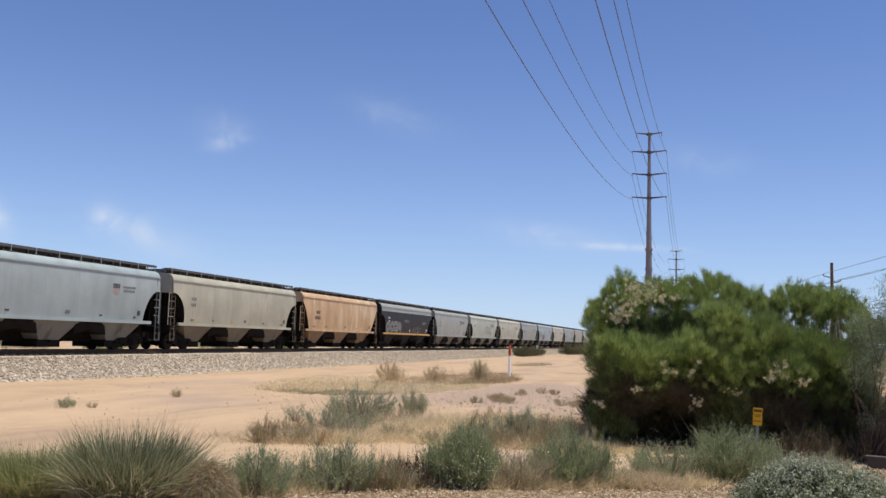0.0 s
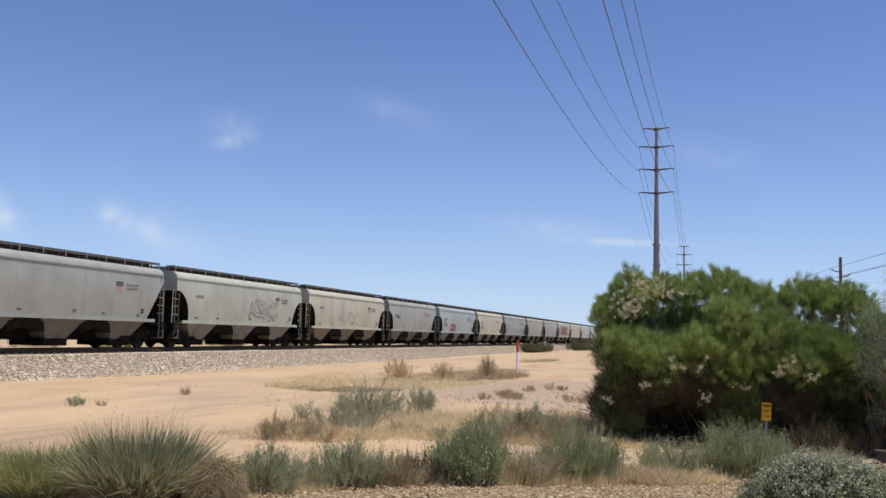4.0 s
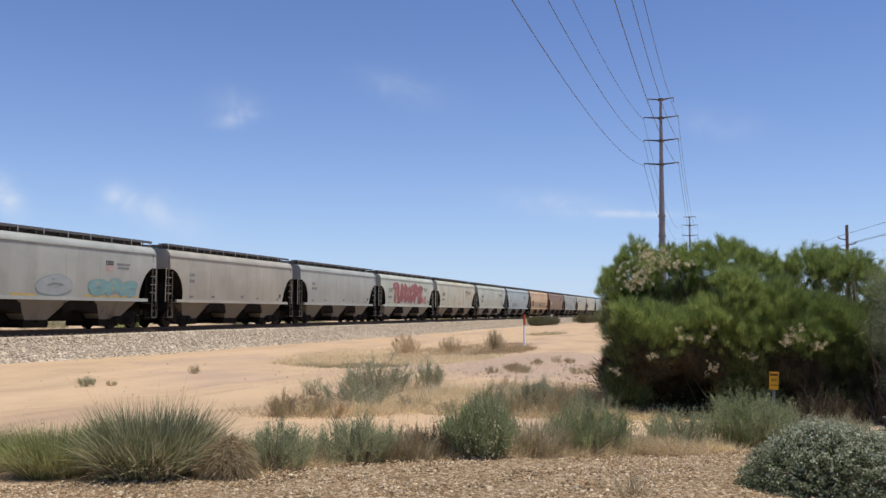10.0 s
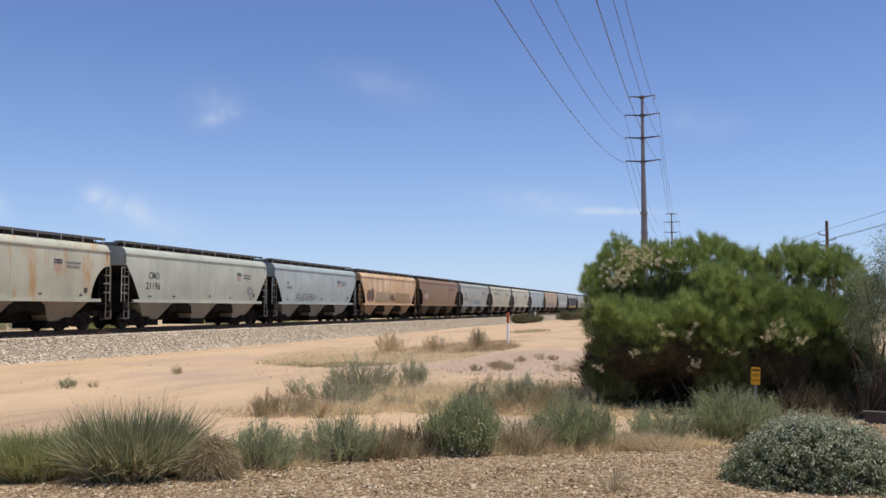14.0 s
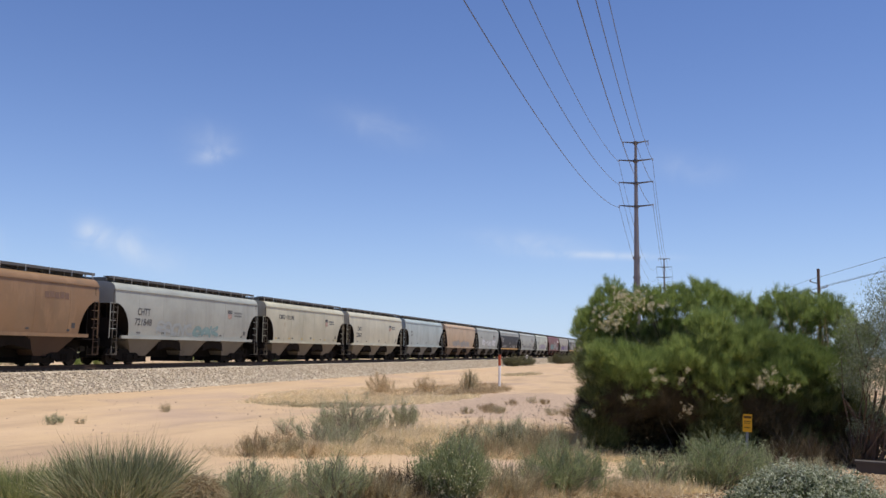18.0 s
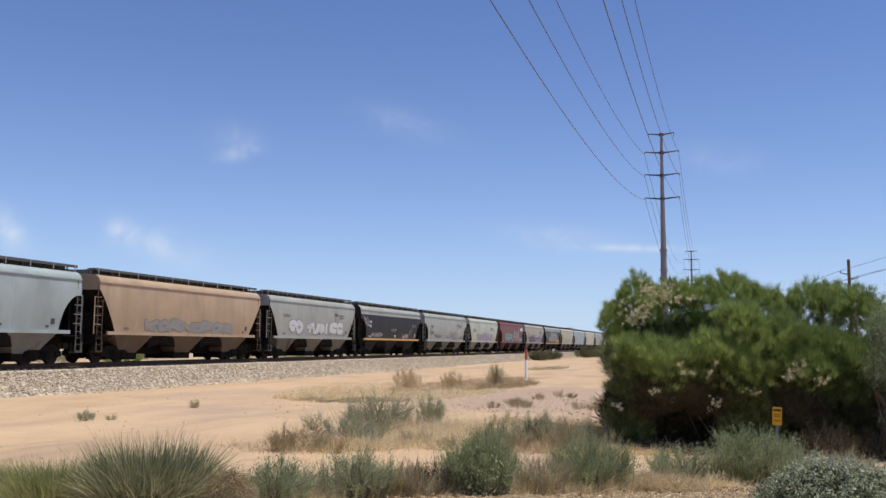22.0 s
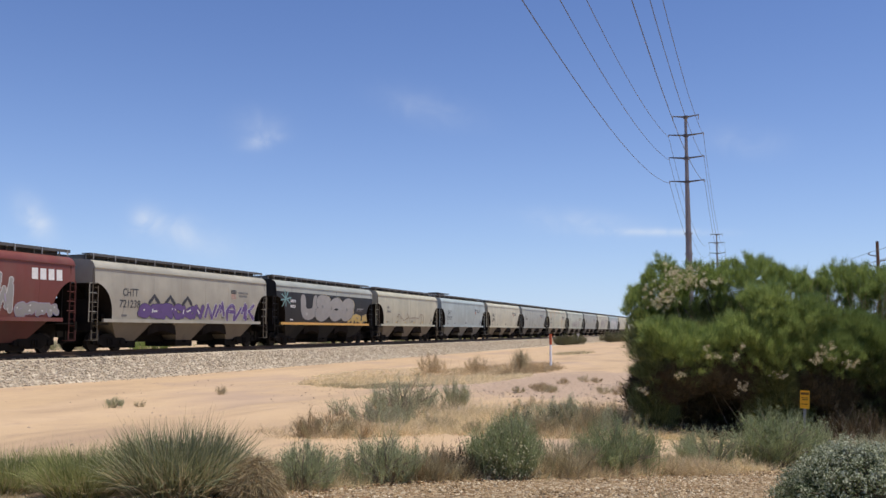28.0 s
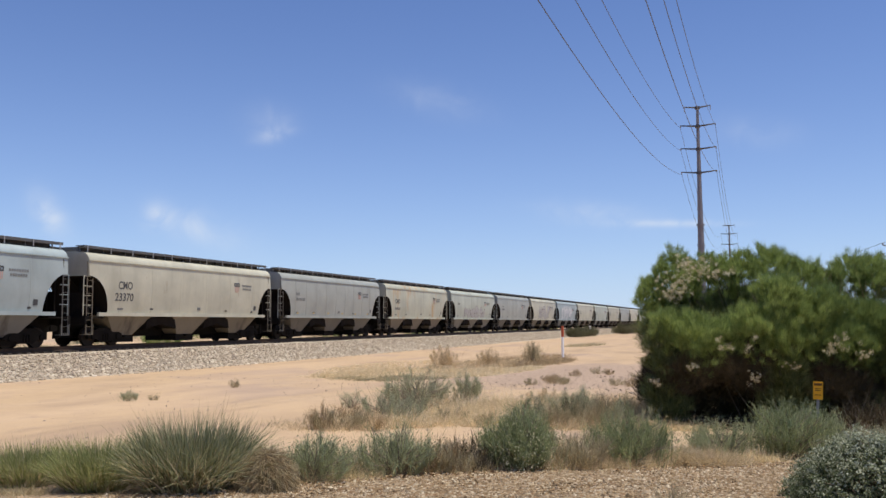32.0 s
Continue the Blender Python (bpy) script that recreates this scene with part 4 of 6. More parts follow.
        for sy in (-1, 1):
            part("side_frame", TRUCK[0], truck, pose(0, sy * 1.0, 0, 0, 0, 0 if sy < 0 else 180))
        for wx in (-0.875, 0.875):
            WHEELS.append((part("wheelset", TRUCK[2], truck, pose(wx, 0, 0.457)), wx))
    pen = M_BLACKINK if ink == "black" else M_WHITEINK
    faint = M_GREYINK if ink == "black" else M_WHITEINK
    for i, line in enumerate(marks or ()):
        if line.startswith("="):
            k = max(1, int(float(line[1:]) / 0.18))
            part("stencilled_mark", on_side(bars([(j * 0.19, 2.98 - 0.36 * i if marks[0][0] == "=" else 2.24, 0.12, 0.19) for j in range(k)], faint)), car, pose(-end + 2.0, 0, 0))
        elif " " in line:
            part("stencilled_mark", text_mesh(line, 0.46, 1.05, 3.25, M_BLACKINK), car, pose(-end + 2.1, 0, 0))
        else:
            word = line.isalpha()
            z = 2.78 if word else 2.2 if marks[0].isalpha() else 2.72
            part("stencilled_mark", text_mesh(line, 0.55, 0.85 if word else 1.0, z, pen), car, pose(-end + (2.05 if word else 1.85), 0, 0))
    if logo:
        for nm, rows, ink_mat in LOGO:
            if nm not in _cache:
                _cache[nm] = on_side(bars([(x, z + 3.2, w, h) for x, z, w, h in rows], M_BLACKINK, nm))
            own_paint(part(nm, _cache[nm], car, pose(end - 4.3, 0, 0)), ink_mat or pen)
    for x, z, w, h in ((-end + 2.1, 1.74, 0.4, 0.1), (end - 2.0, 1.88, 0.26, 0.26), (-end + 4.6, 1.78, 0.26, 0.08), (end - 5.2, 1.76, 0.22, 0.08), (end - 2.3, 1.72, 0.2, 0.1), (0.4, 1.8, 0.3, 0.16)):
        if ("stencil", w, z) not in _cache:
            _cache["stencil", w, z] = on_side(bars([(0, z, w, h)], M_BLACKINK, "data_stencil"))
        own_paint(part("data_stencil", _cache["stencil", w, z], car, pose(x, 0, 0)), faint if w > 0.26 else pen)
    if extra:
        extra(car, end)
    CARS.append((car, at))
    return car


GAPS = [45.06, 63.09, 81.12, 99.5, 116.61, 134.72, 153.05, 170.25, 188.4, 205.04, 223.24, 240.07, 257.05, 274.78, 292.86, 310.7, 328.23, 346.4,
        364.66, 382.63, 399.34, 416.3, 433.02, 451.05, 467.84, 485.78, 503.97, 520.77, 538.64, 556.45, 574.26, 591.36, 609.28, 627.47, 645.35, 662.83]


def build_train():
    ends = [GAPS[0] - 17.7 * k for k in (3, 2, 1)] + GAPS + [GAPS[-1] + 17.6 * (k + 1) for k in range(15)]
    G, Wt, B, C, T = "grey", "white", "blue", "cream", "tan"
    def s(*a, **k):
        return lambda car, end: spray(car, *a, **k)
    L = {
        "grey": "dusty pale grey covered hopper car", "white": "chalky white-grey covered hopper car, dusty",
        "blue": "faded blue-grey covered hopper car", "cream": "dusty cream covered hopper car", "tan": "dusty tan covered hopper car", "dun": "dusty dun-grey covered hopper car",
        "rustcream": "cream covered hopper car stained with orange rust", "orange": "sun-bleached orange covered hopper car",
        "clay": "faded clay-orange covered hopper car", "brown": "rust-brown covered hopper car", "black": "worn black hopper car with orange sill",
        "red": "oxide-red covered hopper car"}
    cars = [
        (C, {}), (G, {}),
        (B, dict(marks=["=1.2", "=1.5"])),
        (T, dict(marks=["=0.7", "=0.7"], logo=False)),
        ("orange", dict(marks=None, logo=False, tail=" with two small dark stencil blocks", extra=dark_blocks)),
        ("black", dict(marks=["=0.7", "=0.7"], ink="white", logo=False, stripe=True, tail=", sprayed with pale lettering", extra=black_car)),
        (G, dict(marks=["=0.5", "=0.8"], slant=True)),
        (Wt, dict(marks=["=0.9"], tail=", sprayed with dark scrawls", extra=s(0.5, 4.4, 1.9, 3.1, ("ink", "silver", "chalk"), 4, 5, 0.1, 0.1))),
        (C, dict(marks=["=1.0"], tail=" with a faint scrawl", extra=s(-2.6, 1.8, 1.9, 2.8, ("silver", "silver", "silver"), 4, 6, 0.16, 0.04))),
        (G, dict(ribbed=True, marks=["=0.4", "99062"])),
        (B, dict(marks=["CHTT", "720925"], tail=" with a small red block of paint", extra=red_block)),
        (C, dict(marks=["CMO", "22549"])),
        (G, dict(marks=["CHTT", "721452"], tail=" sprayed with teal and mustard rings", extra=teal_rings)),
        ("dun", dict(marks=["=0.6", "=0.6"], logo=False)),
        (G, dict(marks=["=0.7", "=0.9"], logo=False)),
        (Wt, dict(marks=["CHTT", "=1.1"], tail=" sprayed with tall crimson lettering", extra=tall_letters)),
        ("rustcream", dict(marks=["CMO", "=1.1"])),
        (Wt, dict(marks=["CMO", "21196"], slant=3.45, tail=" with a small dark scrawl", extra=s(5.4, 6.2, 1.8, 2.6, ("ash", "pewter", "ink"), 1, 15, 0.15, 0.1))),
        (B, dict(marks=["=0.4", "=0.9"], slant=3.45, tail=" with small dark letters", extra=s(-4.4, -0.6, 1.75, 2.25, ("ink", "cloud", "ink"), 6, 16, 0.1, 0.12))),
        ("orange", dict(logo=False, tail=", with buff panels under dark lettering", extra=buff_panels)),
        ("brown", dict(logo=False, marks=None, tail=" with a small framed panel", extra=brown_car)),
        (G, dict(marks=["CHTT", "721848"], tail=" sprayed with pale and teal letters", extra=pale_teal)),
    ]
    cars += [
        (T, dict(marks=["CMO 101398"])),
        (C, dict(marks=["CMO", "22560"])),
        (B, dict(marks=["=0.6", "=0.7"], logo=False)),
        ("clay", dict(logo=False, tail=" with grey lettering along the bottom", extra=s(-4.4, 4.6, 1.62, 2.35, ("ash", "pewter", "clayfill"), 8, 23, 0.1, 0.14))),
        (G, dict(marks=["=1.2"], slant=True, tail=", sprayed with blue and white letters", extra=blue_white)),
        ("black", dict(marks=["=0.7", "=0.7"], ink="white", logo=False, stripe=True, tail=", with small white scrawls", extra=scrawled_black)),
        (G, dict(marks=["CHTT", "723967"], tail=" with small black and white letters", extra=small_letters)),
        (Wt, dict(marks=["=0.4", "99105"], slant=True, tail=" sprayed with dark purple lettering", extra=s(-3.6, 4.4, 1.65, 2.6, ("umber", "lilac", "ash"), 9, 27, 0.1, 0.13))),
        ("red", dict(marks=None, ink="white", logo=False, tail=", sprayed with teal and silver lettering", extra=red_car)),
        ("dun", dict(marks=["CHTT", "721238"], tail=" sprayed with purple and white lettering", extra=purple_car)),
        ("black", dict(marks=["=0.8", "=0.8"], ink="white", logo=False, stripe=True, tail=", covered with big silver letters", extra=silver_car)),
        (T, dict(marks=["=0.7", "=1.0"], logo=False, ribbed=True, tail=" with a thin dark scrawl", extra=thin_car)),
        (B, dict(marks=["CHTT", "721107"], raised=True, tail=" with a roof hatch raised")),
        (C, dict(marks=["CMO", "23370"])),
        (G, dict(marks=["=0.7", "=1.4"], ribbed=True)),
        ("rustcream", dict(marks=["CMO", "=1.4"])),
        (Wt, dict(marks=["=0.8"], tail=", sprayed with brown scrawls", extra=s(-4, 4, 1.6, 2.8, ("umber", "silver", "ink"), 7, 36, 0.3))),
        (G, dict(marks=["=0.8", "=1.4"])),
        (C, dict(marks=None, tail=", sprayed with dark letters", extra=s(-4, 4, 1.7, 3.5, ("ink", "silver", "umber"), 5, 38, 0.3))),
        (B, dict(marks=None, tail=", sprayed with navy letters", extra=s(-5, 4, 1.6, 3.6, ("navy", "chalk", "navy"), 6, 39, 0.3))),
    ]
    rest = [G, T, Wt, C, G, B, C, Wt, T, G, C, Wt]
    for i in range(len(ends) - 1):
        key, kw = cars[i] if i < len(cars) else (rest[i % len(rest)], dict(marks=["=0.9", "=1.3"]))
        kw = dict(kw)
        label = L[key] + kw.pop("tail", "")
        make_car((ends[i] + ends[i + 1]) / 2 + 0.3, ends[i + 1] - ends[i] - 0.95, key, label, **kw)


def white_lines(car, rows):
    """Two-line white stencils too small to read."""
    for x, z, w in rows:
        part("white_stencil", on_side(bars([(x, z, w, 0.045), (x, z - 0.13, w * 0.9, 0.025)], INKS["silver"])), car)


def black_car(car, end):
    spray(car, -7.0, -2.4, 1.66, 2.75, ("silver", "ash", "silver"), 4, 3, 0.05, 0.15, ("ring", "curl", "ring", "arch"))
    spray(car, 1.4, 4.4, 1.64, 2.25, ("pewter", "blackfill", "pewter"), 4, 4, 0.1, 0.1)
    white_lines(car, [(-1.4, 2.9, 1.5), (5.0, 2.8, 1.1)])


def scrawled_black(car, end):
    spray(car, -5.6, -3.0, 1.72, 2.15, ("ash", "pewter", "ash"), 5, 25, 0.2, 0.1)
    spray(car, 2.6, 4.2, 1.7, 2.1, ("silver", "pewter", "silver"), 2, 26, 0.2, 0.14)
    spray(car, 4.4, 5.6, 1.75, 2.65, ("silver", "blackfill", "blackfill"), 1, 27, 0.1, 0.06, ("crest",))
    scrawl(car, [[(-7.6, 3.5), (-7.2, 3.2), (-6.8, 3.45), (-6.5, 2.9), (-6.9, 2.7)], [(-7.5, 3.3), (-7.0, 3.0), (-6.6, 3.2)], [(-7.3, 3.0), (-6.5, 2.75), (-5.9, 2.6)]], 0.06, "pewter")
    white_lines(car, [(-0.6, 2.45, 1.5), (5.4, 2.95, 1.2)])


def red_block(car, end):
    spray(car, -3.5, -1.3, 1.62, 2.55, ("crimson", "crimson", "chalk"), 2, 8, 0.05, 0.3, ("comb", "ring"))
    scrawl(car, [[(-3.4, 1.75), (-1.4, 1.8), (-1.5, 2.35), (-3.3, 2.4)]], 0.16, "crimson")


def teal_rings(car, end):
    spray(car, -0.6, 1.5, 1.66, 2.6, ("tealgrey", "cloud", "tealgrey"), 1, 10, 0.05, 0.19, ("ring",))
    spray(car, 3.0, 6.8, 1.66, 2.6, ("tealgrey", "teal", "mustard"), 3, 11, 0.06, 0.2, ("ring", "arch", "curl"))
    scrawl(car, [[(-2.2, 1.68), (-0.7, 1.66)], [(2.6, 1.68), (6.9, 1.68)]], 0.05, "mustard")


def dark_blocks(car, end):
    for x, z, w in ((-end + 2.5, 2.85, 0.75), (-end + 2.3, 2.4, 1.1)):
        part("stencil_block", on_side(bars([(x, z, w, 0.05), (x, z + 0.2, w, 0.05)] + [(x + q * w / 4, z + 0.06, w / 5, 0.13) for q in range(4)], INKS["umber"])), car)


def buff_panels(car, end):
    for x, w, ink in ((-4.4, 3.2, "buff"), (-1.1, 2.3, "buff"), (1.4, 4.6, "sand")):
        part("painted_panel", on_side(bars([(x, 1.68 + 0.17 * j, w - 0.04 * j, 0.17) for j in range(6)], INKS[ink])), car)
    spray(car, -4.0, -1.5, 1.8, 2.55, ("moss", "buff", "buff"), 5, 17, 0.1, 0.2, ("kick", "leg", "zig", "loop", "comb"), False, -0.02)
    spray(car, -0.2, 1.1, 1.72, 2.5, ("umber", "umber", "umber"), 1, 18, 0.1, 0.14, ("leg",), False, -0.02)
    spray(car, 1.5, 5.4, 1.72, 2.62, ("ash", "sand", "sand"), 6, 19, 0.1, 0.16, ("loop", "ring", "cup", "kick", "comb", "zig"), False, -0.02)
    spray(car, -6.8, -4.9, 1.85, 3.0, ("ash", "umber", "umber"), 2, 20, 0.12, 0.22, ("curl", "snake"), False)
    scrawl(car, [[(-1.15, 1.66), (-1.05, 2.75)], [(5.2, 1.9), (6.2, 2.5)], [(5.5, 2.5), (6.4, 1.75)]], 0.07, "ash")


def brown_car(car, end):
    x = -end + 2.0
    part("panel_frame", on_side(bars([(x, 2.72, 1.3, 0.06), (x, 2.28, 1.3, 0.06), (x, 2.34, 0.06, 0.38), (x + 1.24, 2.34, 0.06, 0.38)] + [(x + 0.16 + 0.2 * j, 2.43, 0.13, 0.2) for j in range(5)], INKS["chalk"])), car)
    part("dark_patch", on_side(bars([(end - 4.1 + 0.36 * j, 3.3 + 0.03 * (j % 2), 0.3, 0.3) for j in range(5)], INKS["umber"])), car)
    spray(car, -1.6, 1.0, 1.66, 2.3, ("pewter", "brownfill", "brownfill"), 2, 20, 0.1, 0.06, ("arch", "loop"))


def pale_teal(car, end):
    spray(car, -4.2, -0.4, 1.66, 2.5, ("cloud", "cloud", "cloud"), 5, 19, 0.12, 0.12)
    spray(car, -0.2, 2.8, 1.66, 2.4, ("tealgrey", "tealgrey", "cloud"), 3, 20, 0.08, 0.13, ("ring", "arch", "kick"))


def blue_white(car, end):
    spray(car, -4.6, -2.5, 1.8, 2.85, ("navy", "chalk", "cyan"), 2, 24, 0.13, 0.19, ("curl", "ring"))
    spray(car, -1.6, 2.0, 1.8, 2.7, ("navy", "chalk", "teal"), 4, 25, 0.13, 0.19, ("bar", "cup", "arch", "zig"))
    spray(car, 2.6, 5.0, 1.8, 2.85, ("navy", "chalk", "cyan"), 2, 26, 0.13, 0.19, ("curl", "curl"))


def small_letters(car, end):
    spray(car, 1.0, 4.3, 1.68, 2.55, ("ink", "cloud", "cloud"), 5, 26, 0.08, 0.12, ("loop", "kick", "comb", "ring", "leg"))
    spray(car, -4.6, -2.3, 1.8, 2.3, ("ash", "ash", "ink"), 3, 27, 0.2, 0.13)
    spray(car, -1.0, 0.6, 1.78, 2.1, ("pewter", "pewter", "pewter"), 4, 28, 0.2, 0.1)
    spray(car, 5.0, 6.4, 1.75, 2.1, ("ash", "ash", "ash"), 3, 29, 0.2, 0.1)


def purple_car(car, end):
    spray(car, -4.8, 1.0, 1.64, 2.55, ("ink", "purple", "chalk"), 6, 29, 0.08, 0.17, ("snake", "comb", "leg", "curl", "kick", "zig"))
    scrawl(car, [[(x, 2.5), (x + 0.4, 2.86), (x + 0.8, 2.52)] for x in (-4.0, -2.6, -1.0)], 0.1, "ink")
    spray(car, 1.2, 6.8, 1.64, 2.75, ("chalk", "purple", "lilac"), 5, 30, 0.12, 0.1, ("zig", "crest", "arch", "crest", "kick"))


def silver_car(car, end):
    spray(car, -4.6, -2.2, 1.75, 3.75, ("ink", "pewter", "silver"), 1, 30, 0.03, 0.2, ("cup",))
    spray(car, -2.2, 4.4, 1.7, 3.8, ("straw", "straw", "straw"), 3, 31, 0.02, 0.3, ("snake", "curl", "snake"))
    spray(car, -2.3, 4.2, 1.7, 3.75, ("ink", "pewter", "ash"), 3, 31, 0.04, 0.24, ("snake", "curl", "snake"), True, -0.02)
    spray(car, 3.4, 7.0, 1.64, 2.3, ("ash", "mustard", "pewter"), 6, 32, 0.2, 0.2)
    scrawl(car, [[(-7.4, 2.7), (-6.6, 3.7)], [(-7.5, 3.5), (-6.3, 2.9)], [(-7.6, 3.1), (-6.2, 3.3)], [(-7.1, 3.8), (-6.9, 2.7)]], 0.05, "teal")
    white_lines(car, [(5.0, 2.75, 1.3)])


def thin_car(car, end):
    scrawl(car, [[(-3.3, 1.64), (-3.0, 2.6), (-2.6, 2.3), (-1.6, 1.95), (-0.4, 2.25), (-0.8, 2.6), (-0.2, 2.1), (0.1, 1.7)],
                 [(-0.2, 2.2), (1.2, 2.25), (2.3, 2.2), (2.9, 2.6), (3.3, 2.0), (3.0, 1.65)], [(2.9, 2.6), (3.6, 2.5), (3.8, 1.7)], [(-3.0, 2.6), (-3.4, 2.2)]], 0.03, "umber")


def red_car(car, end):
    spray(car, -4.8, 0.2, 1.65, 2.9, ("ink", "teal", "chalk"), 5, 281, 0.08, 0.16, ("leg", "snake", "comb", "arch", "curl"))
    spray(car, 0.4, 4.6, 1.65, 3.4, ("chalk", "pewter", "lilac"), 4, 282, 0.1, 0.11, ("crest", "cup", "zig", "crest"))
    spray(car, 4.6, 7.2, 1.65, 2.3, ("lilac", "pewter", "chalk"), 4, 283, 0.2, 0.2)
    part("white_initials", on_side(bars([(end - 2.7 + 0.5 * j, 3.3, w, h) for j, w, h in ((0, 0.36, 0.5), (1, 0.36, 0.5), (2, 0.36, 0.5), (3, 0.36, 0.5))], M_WHITEINK)), car)


# ---- power lines ----
def wire(parent_m, name, p, q, sag, r, label, group):
    pts = []
    for i in range(33):
        t = i / 32
        c = p.lerp(q, t)
        pts.append(c - Vector((0, 0, 4 * sag * t * (1 - t))))
    ob = thing(name, pose(0, 0, 0), label, "wire", group, me=Mesh().tube(pts, r, 5).done(name, M_WIRE, True))
    return ob


def build_steel_line():
    levels = [(20.02, 2.03), (22.9, 2.03), (25.69, 2.03)]
    top = 28.05
    lat = 5.73
    master = None
    for a in (-30, 110, 250, 390, 530):
        p = site(a, lat)
        z = ground_z(p.x, p.y)
        m = Matrix.Translation((p.x, p.y, 0)) @ pose(0, 0, 0, 0, 0, TRACK_TURN)
        if master is None:
            pole = thing("steel_power_pole", m, "tall tapered dark steel power pole with four pairs of arms", "power pole", "poles of the power line")
            shaft = Mesh()
            shaft.tube([(0, 0, -0.2), (0, 0, 7), (0, 0, 14)], 0.5, 12, 0.345).tube([(0, 0, 13.6), (0, 0, 20), (0, 0, top)], 0.335, 12, 0.15)
            part("shaft", shaft.done("shaft", M_POLE, True), pole)
            for zz in (11.3, 13.7):
                part("flange", Mesh().tube([(0, 0, zz), (0, 0, zz + 0.2)], 0.47, 12).done("flange", M_POLE), pole)
            for zz, half in levels + [(top - 0.1, 1.5)]:
                for sy in (-1, 1):
                    arm = part("crossarm", Mesh().tube([(0, 0, zz + 0.05), (0, sy * half * 0.6, zz + 0.16), (0, sy * half, zz + 0.24)], 0.12, 7, 0.06).done("crossarm", M_ARM, True), pole)
                    if half > 1.6:
                        part("insulator", Mesh().tube([(0, sy * half, zz + 0.28), (0, sy * half, zz)], 0.075, 7, 0.055).done("insulator", M_INSUL), arm)
                    else:
                        part("insulator", Mesh().tube([(0, sy * half, zz + 0.3), (0, sy * half, zz - 0.35)], 0.06, 7, 0.05).done("insulator", M_INSUL), arm)
                part("collar", Mesh().tube([(0, 0, zz - 0.12), (0, 0, zz + 0.2)], 0.3, 10).done("collar", M_ARM), pole)
            master = pole
        else:
            copy_thing(master, m)
    for a0, a1 in ((-30, 110), (110, 250), (250, 390), (390, 530)):
        for zz, half in levels:
            for sy in (-1, 1):
                p, q = site(a0, lat + sy * half, zz - 0.02), site(a1, lat + sy * half, zz - 0.02)
                wire(None, "power_wire", p, q, 4.95, 0.022, "dark stranded overhead power conductor", "wires of the power line")


def build_wood_line():
    p, q, back = Vector((41.3, 93.4, 0)), Vector((30, 28, 0)), Vector((52.6, 158.8, 0))
    master = None
    for spot in (p, q, back):
        z = ground_z(spot.x, spot.y)
        m = pose(spot.x, spot.y, 0, 0, 0, -8)
        if master is None:
            master = thing("wooden_utility_pole", m, "brown wooden utility pole with short side brackets", "utility pole", "wooden poles")
            part("pole_shaft", Mesh().tube([(0, 0, -0.3), (0, 0, 5.5), (0, 0, 11.45)], 0.2, 10, 0.15).done("pole_shaft", M_WOODPOLE, True), master)
            for zz, sx in SIDES:
                br = part("bracket", Mesh().tube([(0, 0, zz - 0.12), (sx * 0.6, 0, zz), (sx * 0.85, 0, zz + 0.08)], 0.055, 6).done("bracket", M_ARM), master)
                part("insulator", Mesh().tube([(sx * 0.85, 0, zz + 0.06), (sx * 0.85, 0, zz + 0.28)], 0.08, 7).done("insulator", M_INSUL), br)
        else:
            copy_thing(master, m)
    side = pose(0, 0, 0, 0, 0, -8) @ Vector((0.85, 0, 0))
    for zz, sx in SIDES:
        up = side * sx + Vector((0, 0, zz + 0.28))
        for u, v in ((p, q), (back, p)):
            wire(None, "utility_wire", u + up, v + up, 0.15, 0.02, "thin dark overhead utility wire", "wires of the wooden poles")


SIDES = ((10.0, -1), (9.45, 1), (8.9, -1))


# ---- markers and signs ----
def build_markers():
    x, y = 4.71, 57.92
    post = thing("marker_post", pose(x, y, ground_z(x, y)), "slim white plastic marker post with an orange-red top", "marker post")
    part("stake", Mesh().tube([(0, 0, -0.2), (0, 0, 1.35)], 0.085, 10).done("stake", M_WHITE, True), post)
    part("cap", Mesh().tube([(0, 0, 1.35), (0, 0, 1.98), (0, 0, 2.05)], 0.092, 10, 0.082).done("cap", M_ORANGE, True), post, None, "orange-red cap")
    p = site(160.8, 28.0)
    post = thing("short_marker", pose(p.x, p.y, 0), "short pale grey marker post beside the ballast", "marker post")
    part("stake", Mesh().box(-0.2, 0.2, -0.08, 0.08, -0.2, 1.7).done("stake", M_WHITE), post)
    part("cap", Mesh().box(-0.22, 0.22, -0.1, 0.1, 1.7, 1.8).done("cap", M_SIGNPOST), post)
    # yellow warning sign on a thin post among the shrubs
    x, y = SIGN
    z = ground_z(x, y)
    sign = thing("warning_sign", pose(x, y, z, 1.5, 2.2, -20), "small yellow warning sign on a thin steel post", "sign")
    part("post", Mesh().box(-0.02, 0.02, 0.004, 0.03, -0.2, SIGN_TOP - 0.03).done("post", M_SIGNPOST), sign)
    part("panel", Mesh().box(-0.065, 0.065, -0.006, 0.003, SIGN_TOP - 0.26, SIGN_TOP).done("panel", M_YELLOW), sign)
    for half, lo, hi in ((0.055, 0.06, 0.025), (0.045, 0.11, 0.1), (0.04, 0.135, 0.125), (0.045, 0.2, 0.19)):
        part("print_bar", Mesh().box(-half, half, -0.009, -0.006, SIGN_TOP - lo, SIGN_TOP - hi).done("print_bar", M_SIGNINK), sign)


